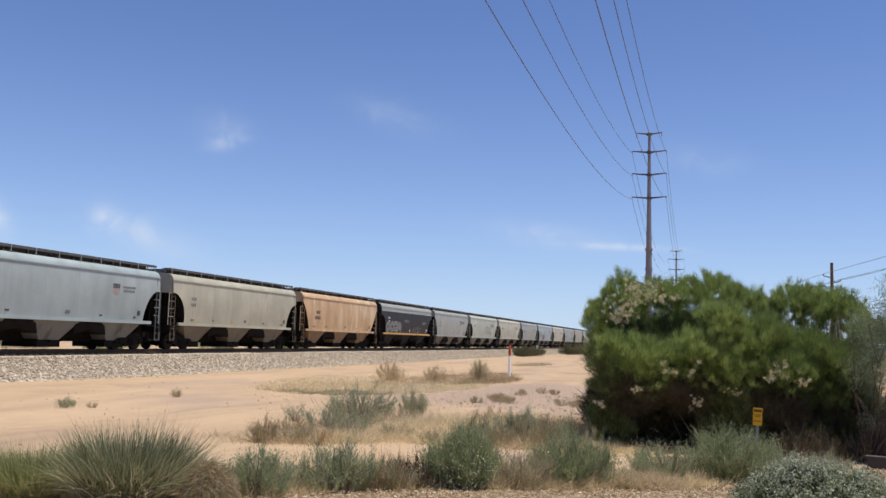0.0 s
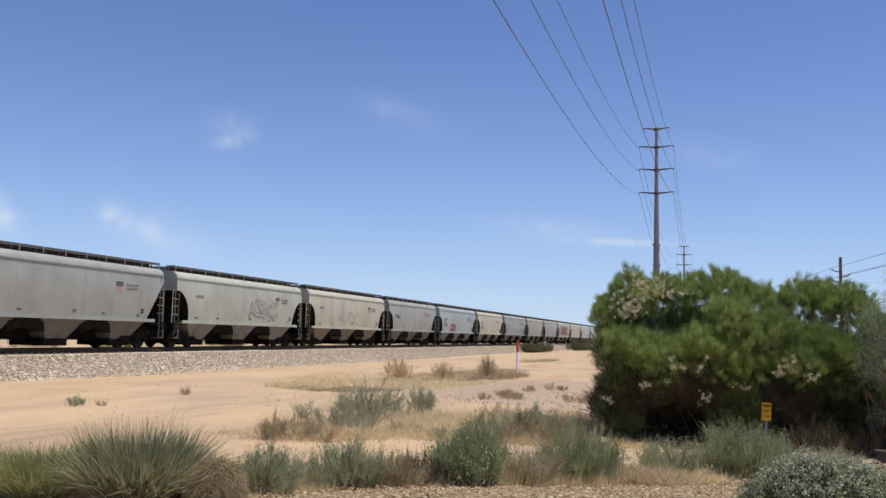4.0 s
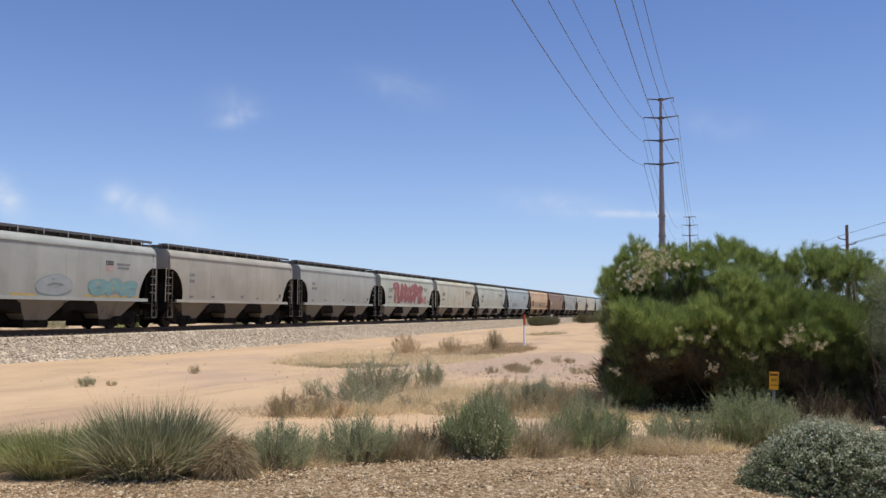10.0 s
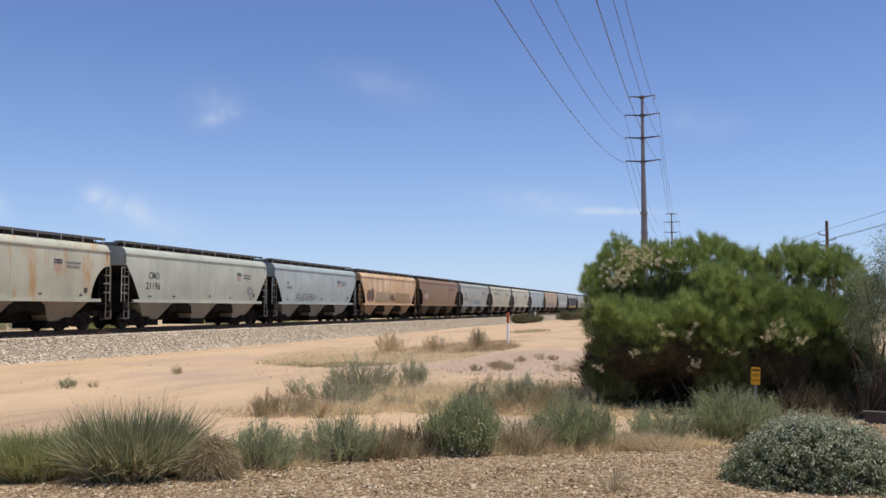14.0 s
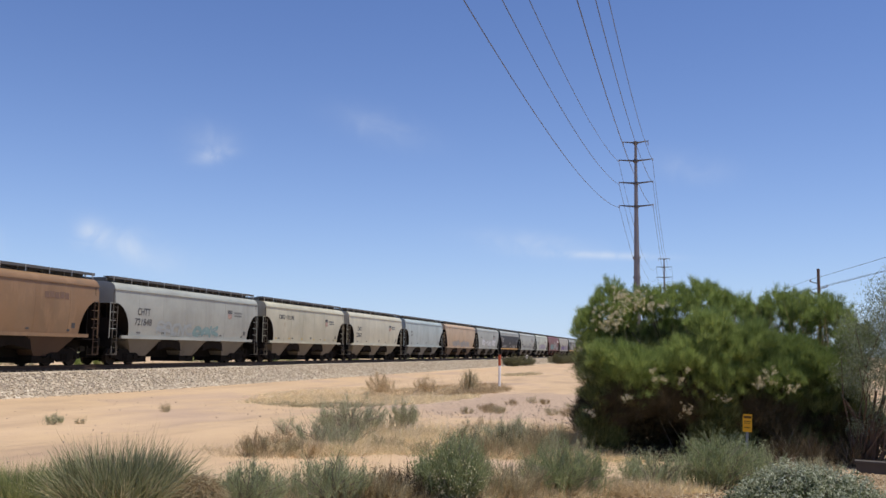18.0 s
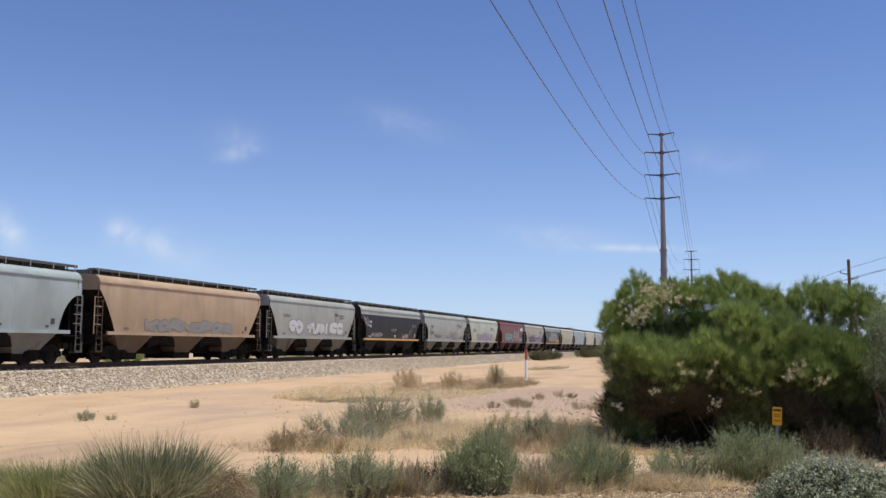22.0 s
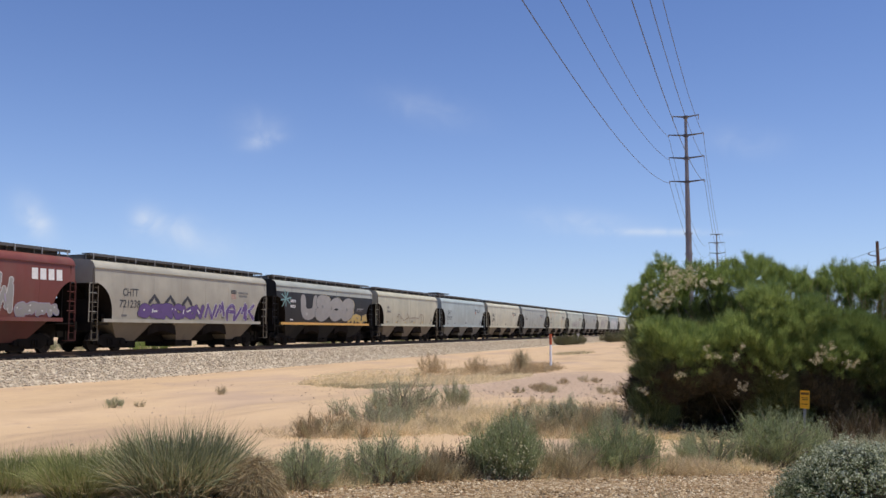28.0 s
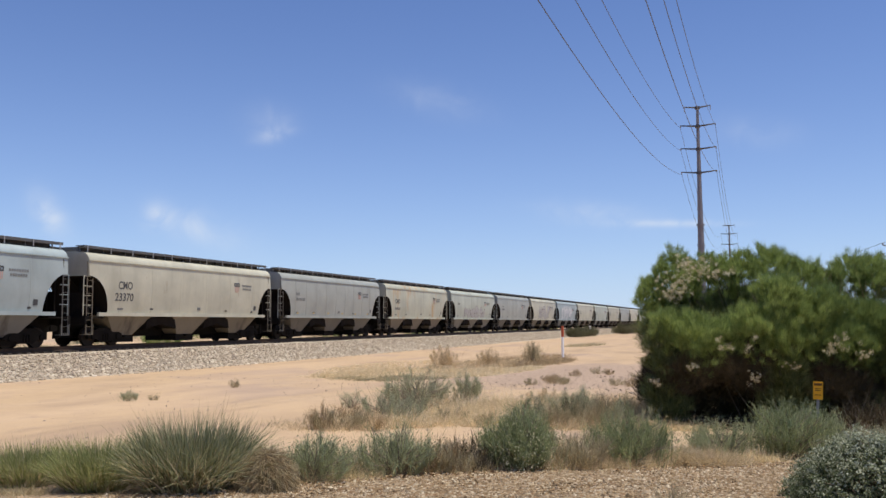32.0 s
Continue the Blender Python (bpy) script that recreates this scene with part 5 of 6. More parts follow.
def build_headwall():
    """A low concrete wall by the tree, with a capping and a steel post at its end."""
    wall = thing("low_concrete_wall", pose(7.56, 15.7, ground_z(7.56, 15.7) - 0.05, 0, 0, -30), "low weathered concrete wall beside the tree", "wall")
    part("wall_body", Mesh().box(-0.05, 2.6, -0.1, 0.1, -0.3, 0.23).done("wall_body", M_CONCRETE), wall)
    part("capping", Mesh().box(-0.08, 2.63, -0.12, 0.12, 0.23, 0.27).done("capping", M_CONCRETE), wall)
    post = thing("steel_post", pose(8.72, 16.75, ground_z(8.72, 16.75)), "thin brown steel post behind the wall", "post")
    part("post_shaft", Mesh().tube([(0, 0, -0.2), (0, 0, 1.55)], 0.035, 8).done("post_shaft", M_WOODPOLE, True), post)
    part("post_cap", Mesh().tube([(0, 0, 1.55), (0, 0, 1.6)], 0.045, 8).done("post_cap", M_ARM), post)


SIGN, SIGN_TOP = (4.75, 13.4), 1.01


# ---- plants ----
def ribbons(base, tip_dir, length, width, bend, rng, segs=3, mat=None, name="blades"):
    """Tapered strips: each starts at base, leans along tip_dir and droops by bend."""
    n = len(base)
    d = tip_dir / np.linalg.norm(tip_dir, axis=1, keepdims=True)
    side = np.cross(d, rng.normal(0, 1, (n, 3)))
    side /= np.linalg.norm(side, axis=1, keepdims=True) + 1e-9
    out = d.copy()
    out[:, 2] = 0
    rows = []
    for i in range(segs + 1):
        t = i / segs
        c = base + d * (length * t)[:, None]
        c[:, :2] += out[:, :2] * (bend * length * t * t * 0.5)[:, None]
        c[:, 2] -= bend * length * t * t * 0.5
        w = (width * (1 - t) ** 0.7 * 0.5)[:, None] if i < segs else (width * 0.04)[:, None]
        rows += [c - side * w, c + side * w]
    v = np.stack(rows, 1).reshape(-1, 3)
    k = 2 * (segs + 1)
    q = np.array([(2 * i, 2 * i + 1, 2 * i + 3, 2 * i + 2) for i in range(segs)])
    f = (q[None] + k * np.arange(n)[:, None, None]).reshape(-1, 4)
    return raw_mesh(name, v, f, mat)


def leaflets(pos, nrm, size, aspect, rng, mat, name="foliage", axis=None):
    """Small pointed leaves, folded a little along the middle."""
    n = len(pos)
    nrm = nrm / (np.linalg.norm(nrm, axis=1, keepdims=True) + 1e-9)
    u = np.cross(nrm, rng.normal(0, 1, (n, 3))) if axis is None else axis + rng.normal(0, 0.35, (n, 3))
    u /= np.linalg.norm(u, axis=1, keepdims=True) + 1e-9
    w = np.cross(nrm, u)
    s = size[:, None]
    v = np.stack([pos - u * s * 0.5, pos + w * s * aspect * 0.5 + nrm * s * 0.1, pos + u * s * 0.5, pos - w * s * aspect * 0.5 + nrm * s * 0.1], 1).reshape(-1, 3)
    q = np.array([(0, 1, 2), (0, 2, 3)])
    f = (q[None] + 4 * np.arange(n)[:, None, None]).reshape(-1, 3)
    return raw_mesh(name, v, f, mat)


def stem_mesh(tips, base_r, r, rng, name="stems", mat=None, root=(0, 0, 0)):
    m = Mesh()
    for t in tips:
        b = Vector((rng.uniform(-base_r, base_r), rng.uniform(-base_r, base_r), -0.05)) + Vector(root)
        t = Vector(t)
        mid = b.lerp(t, 0.5) + Vector((rng.uniform(-0.1, 0.1), rng.uniform(-0.1, 0.1), 0.12)) * (t - b).length
        m.tube([b, mid, t], r, 4, r * 0.35)
    return m.done(name, mat or M_STEM)


def spot_pose(x, y, dz=0.0):
    return pose(x, y, ground_z(x, y) + dz)


def grass_clump(x, y, w, h, n, mat, seed, label, dry=0.15, droop=0.7, blade=0.011, group="grass clumps"):
    rng = np.random.default_rng(seed)
    ob = thing("grass_clump", spot_pose(x, y), label, "grass", group)
    k = int(n * (1 - dry))
    for nm, cnt, m, ln in (("blades", k, mat, 1.0), ("dry_blades", n - k, M_STRAWDULL, 0.75)):
        a = rng.uniform(0, 6.283, cnt)
        r0 = np.sqrt(rng.uniform(0, 1, cnt)) * w * 0.26
        base = np.stack([r0 * np.cos(a), r0 * np.sin(a), np.full(cnt, -0.03)], 1)
        lean = (rng.uniform(0.0, 1, cnt) ** 1.6 * 0.62 + 0.22 * r0 / (w * 0.26)) * (w / (2 * h)) + 0.03
        az = a + rng.normal(0, 0.95, cnt)
        d = np.stack([np.cos(az) * lean, np.sin(az) * lean, np.ones(cnt)], 1)
        length = h * rng.uniform(0.55, 1.0, cnt) * np.sqrt(1 + lean * lean) ** 0.75 * ln
        part(nm.rstrip("s"), ribbons(base, d, length, np.full(cnt, blade) * rng.uniform(0.6, 1.3, cnt), rng.uniform(0.15, droop, cnt) * (0.35 + 1.2 * lean), rng, 4, m, nm), ob)["kind"] = "stuff"
    cnt = max(6, n // 130)
    a = rng.uniform(0, 6.283, cnt)
    base = np.stack([np.cos(a) * w * 0.1, np.sin(a) * w * 0.1, np.zeros(cnt)], 1)
    d = np.stack([np.cos(a) * 0.35 + rng.normal(0, 0.12, cnt), np.sin(a) * 0.35 + rng.normal(0, 0.12, cnt), np.ones(cnt)], 1)
    part("seed_stalk", ribbons(base, d, h * rng.uniform(0.95, 1.18, cnt), np.full(cnt, blade * 0.7), rng.uniform(0.05, 0.25, cnt), rng, 4, M_STRAWDULL, "seed_stalks"), ob)["kind"] = "stuff"
    return ob


def dry_patch(x, y, w, depth, h, n, mat, seed, label, turn=0.0, blade=0.008, lean=1.05, crisp=False):
    rng = np.random.default_rng(seed)
    u, v = rng.normal(0, 0.42, n) * w * 0.6, rng.normal(0, 0.42, n) * depth * 0.6
    if crisp:
        q, a = np.sqrt(rng.uniform(0, 1, n)) * (0.5 + 0.06 * rng.normal(0, 1, n)), rng.uniform(0, 6.283, n)
        u, v = q * np.cos(a) * w, q * np.sin(a) * depth
    clump = np.array([noise.noise((float(a) * 1.3 + seed, float(b) * 1.3, 2.0)) for a, b in zip(u, v)])
    keep = clump > -0.22
    u, v, clump = u[keep], v[keep], clump[keep]
    c, s = math.cos(turn), math.sin(turn)
    px, py = u * c - v * s, u * s + v * c
    pz = np.array([ground_z(x + float(a), y + float(b)) for a, b in zip(px, py)]) - 0.04
    cnt = len(px)
    d = np.stack([rng.normal(0, lean, cnt), rng.normal(0, lean, cnt), np.ones(cnt)], 1)
    length = h * rng.uniform(0.35, 1.0, cnt) * (0.75 + 0.5 * np.clip(clump, -0.2, 0.5))
    me = ribbons(np.stack([px, py, pz], 1), d, length, np.full(cnt, blade), rng.uniform(0.0, 0.5, cnt), rng, 2, mat, "dry_grass")
    return thing("dry_grass", pose(x, y, 0), label, "grass", kind="stuff", me=me)


def leafy_shrub(x, y, w, h, n, mat, seed, label, leaf_size=0.035, depth=None, twiggy=0.3, group="low shrubs", name="shrub", aspect=0.42, fill=0.5):
    """A low shrub: fans of upright twigs set with small leaves, with an uneven outline."""
    rng = np.random.default_rng(seed)
    ob = thing(name, spot_pose(x, y), label, "shrub", group)
    depth = depth or w * 0.85
    n = int(n * 2.6)
    leaf_size *= 0.68
    k = max(14, n // 150)
    a = rng.uniform(0, 6.283, k)
    r = np.sqrt(rng.uniform(0, 1, k))
    tall = h * (1 - 0.5 * r ** 2) * rng.uniform(0.55, 1.12, k)
    tips = np.stack([r * np.cos(a) * w * 0.5, r * np.sin(a) * depth * 0.5, tall], 1)
    roots = tips * np.array([0.62, 0.62, 0.0])
    part("stem", stem_mesh(tips.tolist(), w * 0.08, 0.006 + 0.006 * h, rng, "stems", M_STRAWSTEM if mat in (M_STRAW, M_TWIG, M_STRAWDULL, M_BROWNWEED) else M_STEM), ob)["kind"] = "stuff"
    # twigs leave the stems and carry the leaves, so that the outline stays feathery
    per = 13
    kt = n // per
    pick = rng.integers(0, k, kt)
    t = rng.uniform(0.12, 0.98, kt)
    start = roots[pick] + (tips - roots)[pick] * t[:, None]
    d = (tips - roots)[pick] / h * 0.8 + rng.normal(0, 0.42, (kt, 3)) * np.array([1, 1, 0.45]) + np.array([0, 0, 0.7])
    d /= np.linalg.norm(d, axis=1, keepdims=True)
    ln = (0.1 + 0.2 * h) * rng.uniform(0.5, 1.35, kt) * (1.25 - 0.5 * t)
    along = rng.uniform(0.05, 1, (kt, per))
    pos = start[:, None] + d[:, None] * (ln[:, None] * along)[..., None]
    pos = pos.reshape(-1, 3) + rng.normal(0, 1, (kt * per, 3)) * leaf_size * 0.75 * (0.6 + fill)
    pos[:, 2] = np.maximum(pos[:, 2], 0.004)
    nrm = rng.normal(0, 1, (kt * per, 3)) + np.array([0, 0, 0.5])
    part("foliage", leaflets(pos, nrm, leaf_size * rng.uniform(0.8, 1.9, kt * per), aspect * 0.62, rng, mat, "foliage", np.repeat(d, per, 0)), ob)["kind"] = "stuff"
    part("twig", ribbons(start, d, ln * (1.0 + twiggy * 0.6), np.full(kt, 0.005 + 0.002 * h), rng.uniform(0, 0.3, kt), rng, 2, mat, "twig_tips"), ob)["kind"] = "stuff"
    # tall thin stalks stand out of the top
    ks = int(26 + 40 * w)
    b0 = rng.normal(0, 0.24, (ks, 2)) * np.array([w, depth])
    d = np.stack([b0[:, 0] * 0.5 + rng.normal(0, 0.14, ks), b0[:, 1] * 0.5 + rng.normal(0, 0.14, ks), np.ones(ks)], 1)
    part("stalk", ribbons(np.stack([b0[:, 0], b0[:, 1], np.full(ks, -0.02)], 1), d, h * rng.uniform(0.75, 1.28, ks), np.full(ks, 0.006 + 0.002 * h), rng.uniform(0, 0.25, ks), rng, 3, mat, "stalks"), ob)["kind"] = "stuff"
    return ob


def whisks(at, axis, per, spread, length, width, rng, mat, name):
    """Bunches of thin green shoots, each fanning out from one point like a whisk."""
    n = len(at) * per
    ax = np.repeat(axis / np.linalg.norm(axis, axis=1, keepdims=True), per, 0)
    fan = rng.normal(0, spread, (n, 3))
    base = np.repeat(at, per, 0) + fan * 0.1 + ax * rng.uniform(0, 0.35, (n, 1)) * length
    base[:, 2] = np.maximum(base[:, 2], 0.0)
    return ribbons(base, ax + fan, length * rng.uniform(0.45, 1.05, n), width * rng.uniform(0.7, 1.3, n), rng.uniform(-0.25, 0.1, n), rng, 1, mat, name)


def crown(rows, y, count, tall, drop, rng, wild=0.06):
    """Points on domed lobes (x, top, radius) and the way the shoots leave them."""
    at, ax = [], []
    for x, top, r in rows:
        k = int(count * (r / 0.4) ** 2)
        v = rng.normal(0, 1, (k, 3))
        v /= np.linalg.norm(v, axis=1, keepdims=True)
        v[:, 2] = np.where(rng.uniform(0, 1, k) < 0.6, np.abs(v[:, 2]), v[:, 2])
        high = np.where(v[:, 2] > 0, tall, drop)
        q = rng.uniform(0.25, 1.0, (k, 1)) ** 0.45
        at.append(np.stack([x + v[:, 0] * r * q[:, 0], y + v[:, 1] * r * q[:, 0], top - 0.1 - r * tall + v[:, 2] * r * high * q[:, 0]], 1) + rng.normal(0, wild, (k, 3)))
        ax.append(v * np.array([0.6, 0.6, 0.3]) + rng.normal(0, 0.12, (k, 3)) + np.array([0, 0, 0.85]))
    at = np.concatenate(at)
    at[:, 2] = np.maximum(at[:, 2], 0.02)
    return at, np.concatenate(ax)


def broom_bush():
    """The big desert broom: several trunks, whisk-like shoots in domed plumes over brown dead growth, cream seed tufts,
    a hollow below darkened by added brown growth.
    """
    rng = np.random.default_rng(77)
    bx, by = BUSH
    ob = thing("desert_broom_bush", spot_pose(bx, by), "big dense desert broom bush, bright green over brown dead growth", "bush")
    top = crown(TOPS, 0.3, 165, 1.5, 1.5, rng, 0.05)
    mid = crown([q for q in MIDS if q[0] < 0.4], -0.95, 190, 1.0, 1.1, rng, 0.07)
    # plumes on the right take the shaded copy of the green
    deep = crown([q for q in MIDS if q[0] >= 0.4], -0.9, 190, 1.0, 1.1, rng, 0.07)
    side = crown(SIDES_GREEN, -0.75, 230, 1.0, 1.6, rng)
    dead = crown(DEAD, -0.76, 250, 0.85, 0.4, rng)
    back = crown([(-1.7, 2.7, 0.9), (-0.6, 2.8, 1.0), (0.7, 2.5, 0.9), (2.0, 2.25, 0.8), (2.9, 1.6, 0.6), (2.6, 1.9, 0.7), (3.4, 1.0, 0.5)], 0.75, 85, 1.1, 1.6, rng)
    # added growth that blocks light and daylight so the hollow stays dark
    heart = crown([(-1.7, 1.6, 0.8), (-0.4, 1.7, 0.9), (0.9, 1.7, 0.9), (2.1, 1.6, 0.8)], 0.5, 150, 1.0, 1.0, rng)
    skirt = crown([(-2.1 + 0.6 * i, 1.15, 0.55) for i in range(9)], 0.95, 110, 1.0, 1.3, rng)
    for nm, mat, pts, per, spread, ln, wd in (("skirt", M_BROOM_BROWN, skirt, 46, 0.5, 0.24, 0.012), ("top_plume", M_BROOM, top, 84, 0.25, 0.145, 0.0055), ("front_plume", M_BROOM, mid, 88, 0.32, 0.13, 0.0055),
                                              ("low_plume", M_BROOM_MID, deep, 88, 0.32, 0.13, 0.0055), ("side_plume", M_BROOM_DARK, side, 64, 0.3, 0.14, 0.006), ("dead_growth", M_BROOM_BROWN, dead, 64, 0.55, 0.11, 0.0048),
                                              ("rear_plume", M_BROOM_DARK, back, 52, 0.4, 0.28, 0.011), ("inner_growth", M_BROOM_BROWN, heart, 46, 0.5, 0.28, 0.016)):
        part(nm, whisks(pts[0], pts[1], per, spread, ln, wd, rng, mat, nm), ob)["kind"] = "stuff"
    # trunks and limbs run from the root up into the plumes
    ends = np.concatenate([top[0][::30], mid[0][::60]])
    ends = ends[ends[:, 2] > 1.9]
    for i, t in enumerate(ends * np.array([0.97, 0.97, 0.94])):
        if i % 2 == 0 and i < 64:
            part("branch", stem_mesh([t.tolist()], 0.55, 0.022, rng, "branch", M_LIMB), ob)
    part("thin_branch", stem_mesh((ends[1::2] * np.array([0.98, 0.98, 0.95])).tolist(), 0.8, 0.014, rng, "thin_branches"), ob)["kind"] = "stuff"
    n = 130
    base = np.stack([rng.uniform(0.3, 2.8, n), rng.uniform(-0.25, 0.35, n), rng.uniform(1.7, 2.3, n)], 1)
    lean = np.stack([rng.normal(0, 0.12, n), rng.normal(0, 0.12, n), np.ones(n)], 1)
    part("pale_limb", ribbons(base, lean, rng.uniform(0.6, 1.15, n), rng.uniform(0.015, 0.03, n), rng.uniform(-0.1, 0.2, n), rng, 3, M_TWIG, "pale_limbs"), ob)["kind"] = "stuff"
    for x, y, z, rad in TUFTS:
        k = max(2, int(34 * (rad / 0.2) ** 2))
        c = rng.normal(0, 0.75, (k, 3)) * np.array([rad, rad * 0.5, rad * 0.7]) + np.array([x, y, z])
        c[:, 1] -= 0.12
        a = np.repeat(c, 34, 0) + rng.normal(0, 0.02, (k * 34, 3)) * rng.uniform(0.6, 1.6, (k, 1)).repeat(34, 0)
        part("seed_tuft", leaflets(a, rng.normal(0, 1, (k * 34, 3)), rng.uniform(0.014, 0.03, k * 34), 0.6, rng, M_BLOOM, "seed_tuft"), ob)["kind"] = "stuff"
    # brown strips laid on the ground in place of the bush's shadow
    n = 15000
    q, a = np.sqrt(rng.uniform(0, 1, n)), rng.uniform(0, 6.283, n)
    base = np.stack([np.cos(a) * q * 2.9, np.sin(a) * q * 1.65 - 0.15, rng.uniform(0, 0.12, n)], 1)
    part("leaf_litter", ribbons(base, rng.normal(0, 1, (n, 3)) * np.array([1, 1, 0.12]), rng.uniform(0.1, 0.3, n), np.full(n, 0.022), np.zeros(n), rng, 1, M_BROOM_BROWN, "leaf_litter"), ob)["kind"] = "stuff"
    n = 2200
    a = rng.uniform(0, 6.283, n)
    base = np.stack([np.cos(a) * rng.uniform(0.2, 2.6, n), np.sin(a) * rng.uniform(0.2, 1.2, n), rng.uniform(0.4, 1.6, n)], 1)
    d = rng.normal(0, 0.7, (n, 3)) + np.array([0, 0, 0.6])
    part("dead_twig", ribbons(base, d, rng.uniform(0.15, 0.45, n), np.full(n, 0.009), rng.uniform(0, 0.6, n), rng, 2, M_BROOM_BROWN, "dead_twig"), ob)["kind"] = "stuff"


BUSH = (5.95, 18.9)
# lobes of the crown: x, top, radius
TOPS = [(-2.5, 3.0, 0.3), (-1.98, 3.62, 0.46), (-1.35, 3.57, 0.36), (-0.94, 3.48, 0.34), (-0.53, 3.63, 0.37), (0.0, 3.7, 0.44), (0.47, 3.4, 0.34),
        (0.87, 3.35, 0.3), (1.19, 3.2, 0.3), (1.65, 3.53, 0.38), (2.1, 3.5, 0.4), (2.63, 3.42, 0.42), (2.94, 3.2, 0.34), (-1.75, 3.2, 0.28), (-2.3, 2.75, 0.32)]
MIDS = [(-2.42, 2.3, 0.28), (-1.92, 2.23, 0.54), (-1.4, 2.1, 0.38), (-0.71, 2.43, 0.55), (-0.25, 3.0, 0.42), (-0.08, 2.15, 0.5), (0.28, 2.53, 0.46),
        (1.04, 2.2, 0.6), (1.77, 2.29, 0.56), (0.69, 2.75, 0.4), (1.5, 2.5, 0.4), (2.4, 2.25, 0.5), (2.75, 2.7, 0.34)]
SIDES_GREEN = [(-2.55, 1.95, 0.26), (-2.42, 1.55, 0.34), (-2.55, 0.95, 0.28), (-2.35, 0.7, 0.34), (-0.14, 1.5, 0.55), (-0.2, 0.85, 0.4), (1.75, 1.6, 0.55), (2.4, 1.6, 0.5), (0.15, 0.65, 0.42), (0.25, 1.05, 0.34)]
DEAD = [(-2.05, 1.5, 0.52), (-1.3, 1.6, 0.52), (0.82, 1.45, 0.66), (-0.78, 1.3, 0.4), (-2.3, 1.1, 0.34), (1.15, 1.0, 0.42), (-0.65, 1.65, 0.4), (2.2, 1.15, 0.5), (2.75, 1.0, 0.5), (3.2, 0.8, 0.45)]
TUFTS = [(-1.87, -0.6, 3.1, 0.27), (-1.4, -0.6, 2.99, 0.17), (-2.24, -0.7, 2.68, 0.25), (-1.61, -1.4, 1.71, 0.06), (-1.56, -1.45, 1.52, 0.06), (-1.35, -1.45, 1.55, 0.06),
         (-1.05, -1.45, 1.54, 0.06), (-0.88, -1.4, 1.72, 0.06), (-2.06, -1.4, 1.19, 0.09), (-2.71, -1.1, 0.87, 0.1), (0.72, -1.45, 1.61, 0.14), (1.15, -1.45, 1.4, 0.12), (0.5, -1.45, 1.55, 0.12), (-0.13, -1.3, 1.18, 0.1), (-0.91, -1.3, 0.95, 0.12)]


def olive_tree():
    """A grey-leaved tree that leans in beside the broom bush."""
    rng = np.random.default_rng(31)
    x, y = 8.2, 16.8
    ob = thing("grey_leaved_tree", spot_pose(x, y), "small grey-green desert tree with thin drooping twigs", "tree")
    part("trunk", stem_mesh([(-0.3, 0.1, 1.2), (0.4, 0.0, 1.3), (0.1, -0.3, 1.4)], 0.12, 0.07, rng, "trunk", M_WOODPOLE), ob)
    lobes = [(0.15, 0, 2.4, 0.6), (0.7, 0.1, 3.0, 0.6), (1.5, 0.2, 3.1, 0.9), (0.0, -0.2, 1.75, 0.6), (0.8, -0.1, 2.1, 0.8), (2.0, 0.1, 2.2, 1.0), (0.2, -0.3, 1.0, 0.3), (0.9, -0.3, 1.2, 0.5), (-0.25, -0.2, 0.75, 0.15), (1.7, 0, 1.4, 0.7)]
    P, tips = [], []
    for a, b, c, r in lobes:
        k = int(400 * r * r / 0.4)
        v = rng.normal(0, 1, (k, 3))
        v /= np.linalg.norm(v, axis=1, keepdims=True)
        P.append(np.array([a, b, c]) + v * r * rng.uniform(0.35, 1.05, (k, 1)))
        tips += [(a + rng.normal() * r * 0.5, b + rng.normal() * r * 0.5, c + rng.normal() * r * 0.5) for q in range(3)]
    P = np.concatenate(P)
    for q in tips:
        part("limb", stem_mesh([q], 0.25, 0.016, rng, "limb", M_WOODPOLE), ob)
    n = len(P)
    d = rng.normal(0, 0.8, (n, 3)) + np.array([0, 0, -0.15])
    part("twig", ribbons(P, d, rng.uniform(0.12, 0.4, n), np.full(n, 0.007), rng.uniform(0, 0.9, n), rng, 3, M_TREE, "twig"), ob)["kind"] = "stuff"
    Q = np.repeat(P, 14, 0) + rng.normal(0, 0.1, (n * 14, 3))
    part("crown", leaflets(Q, rng.normal(0, 1, (n * 14, 3)), rng.uniform(0.022, 0.055, n * 14), 0.3, rng, M_TREE, "crown"), ob)["kind"] = "stuff"


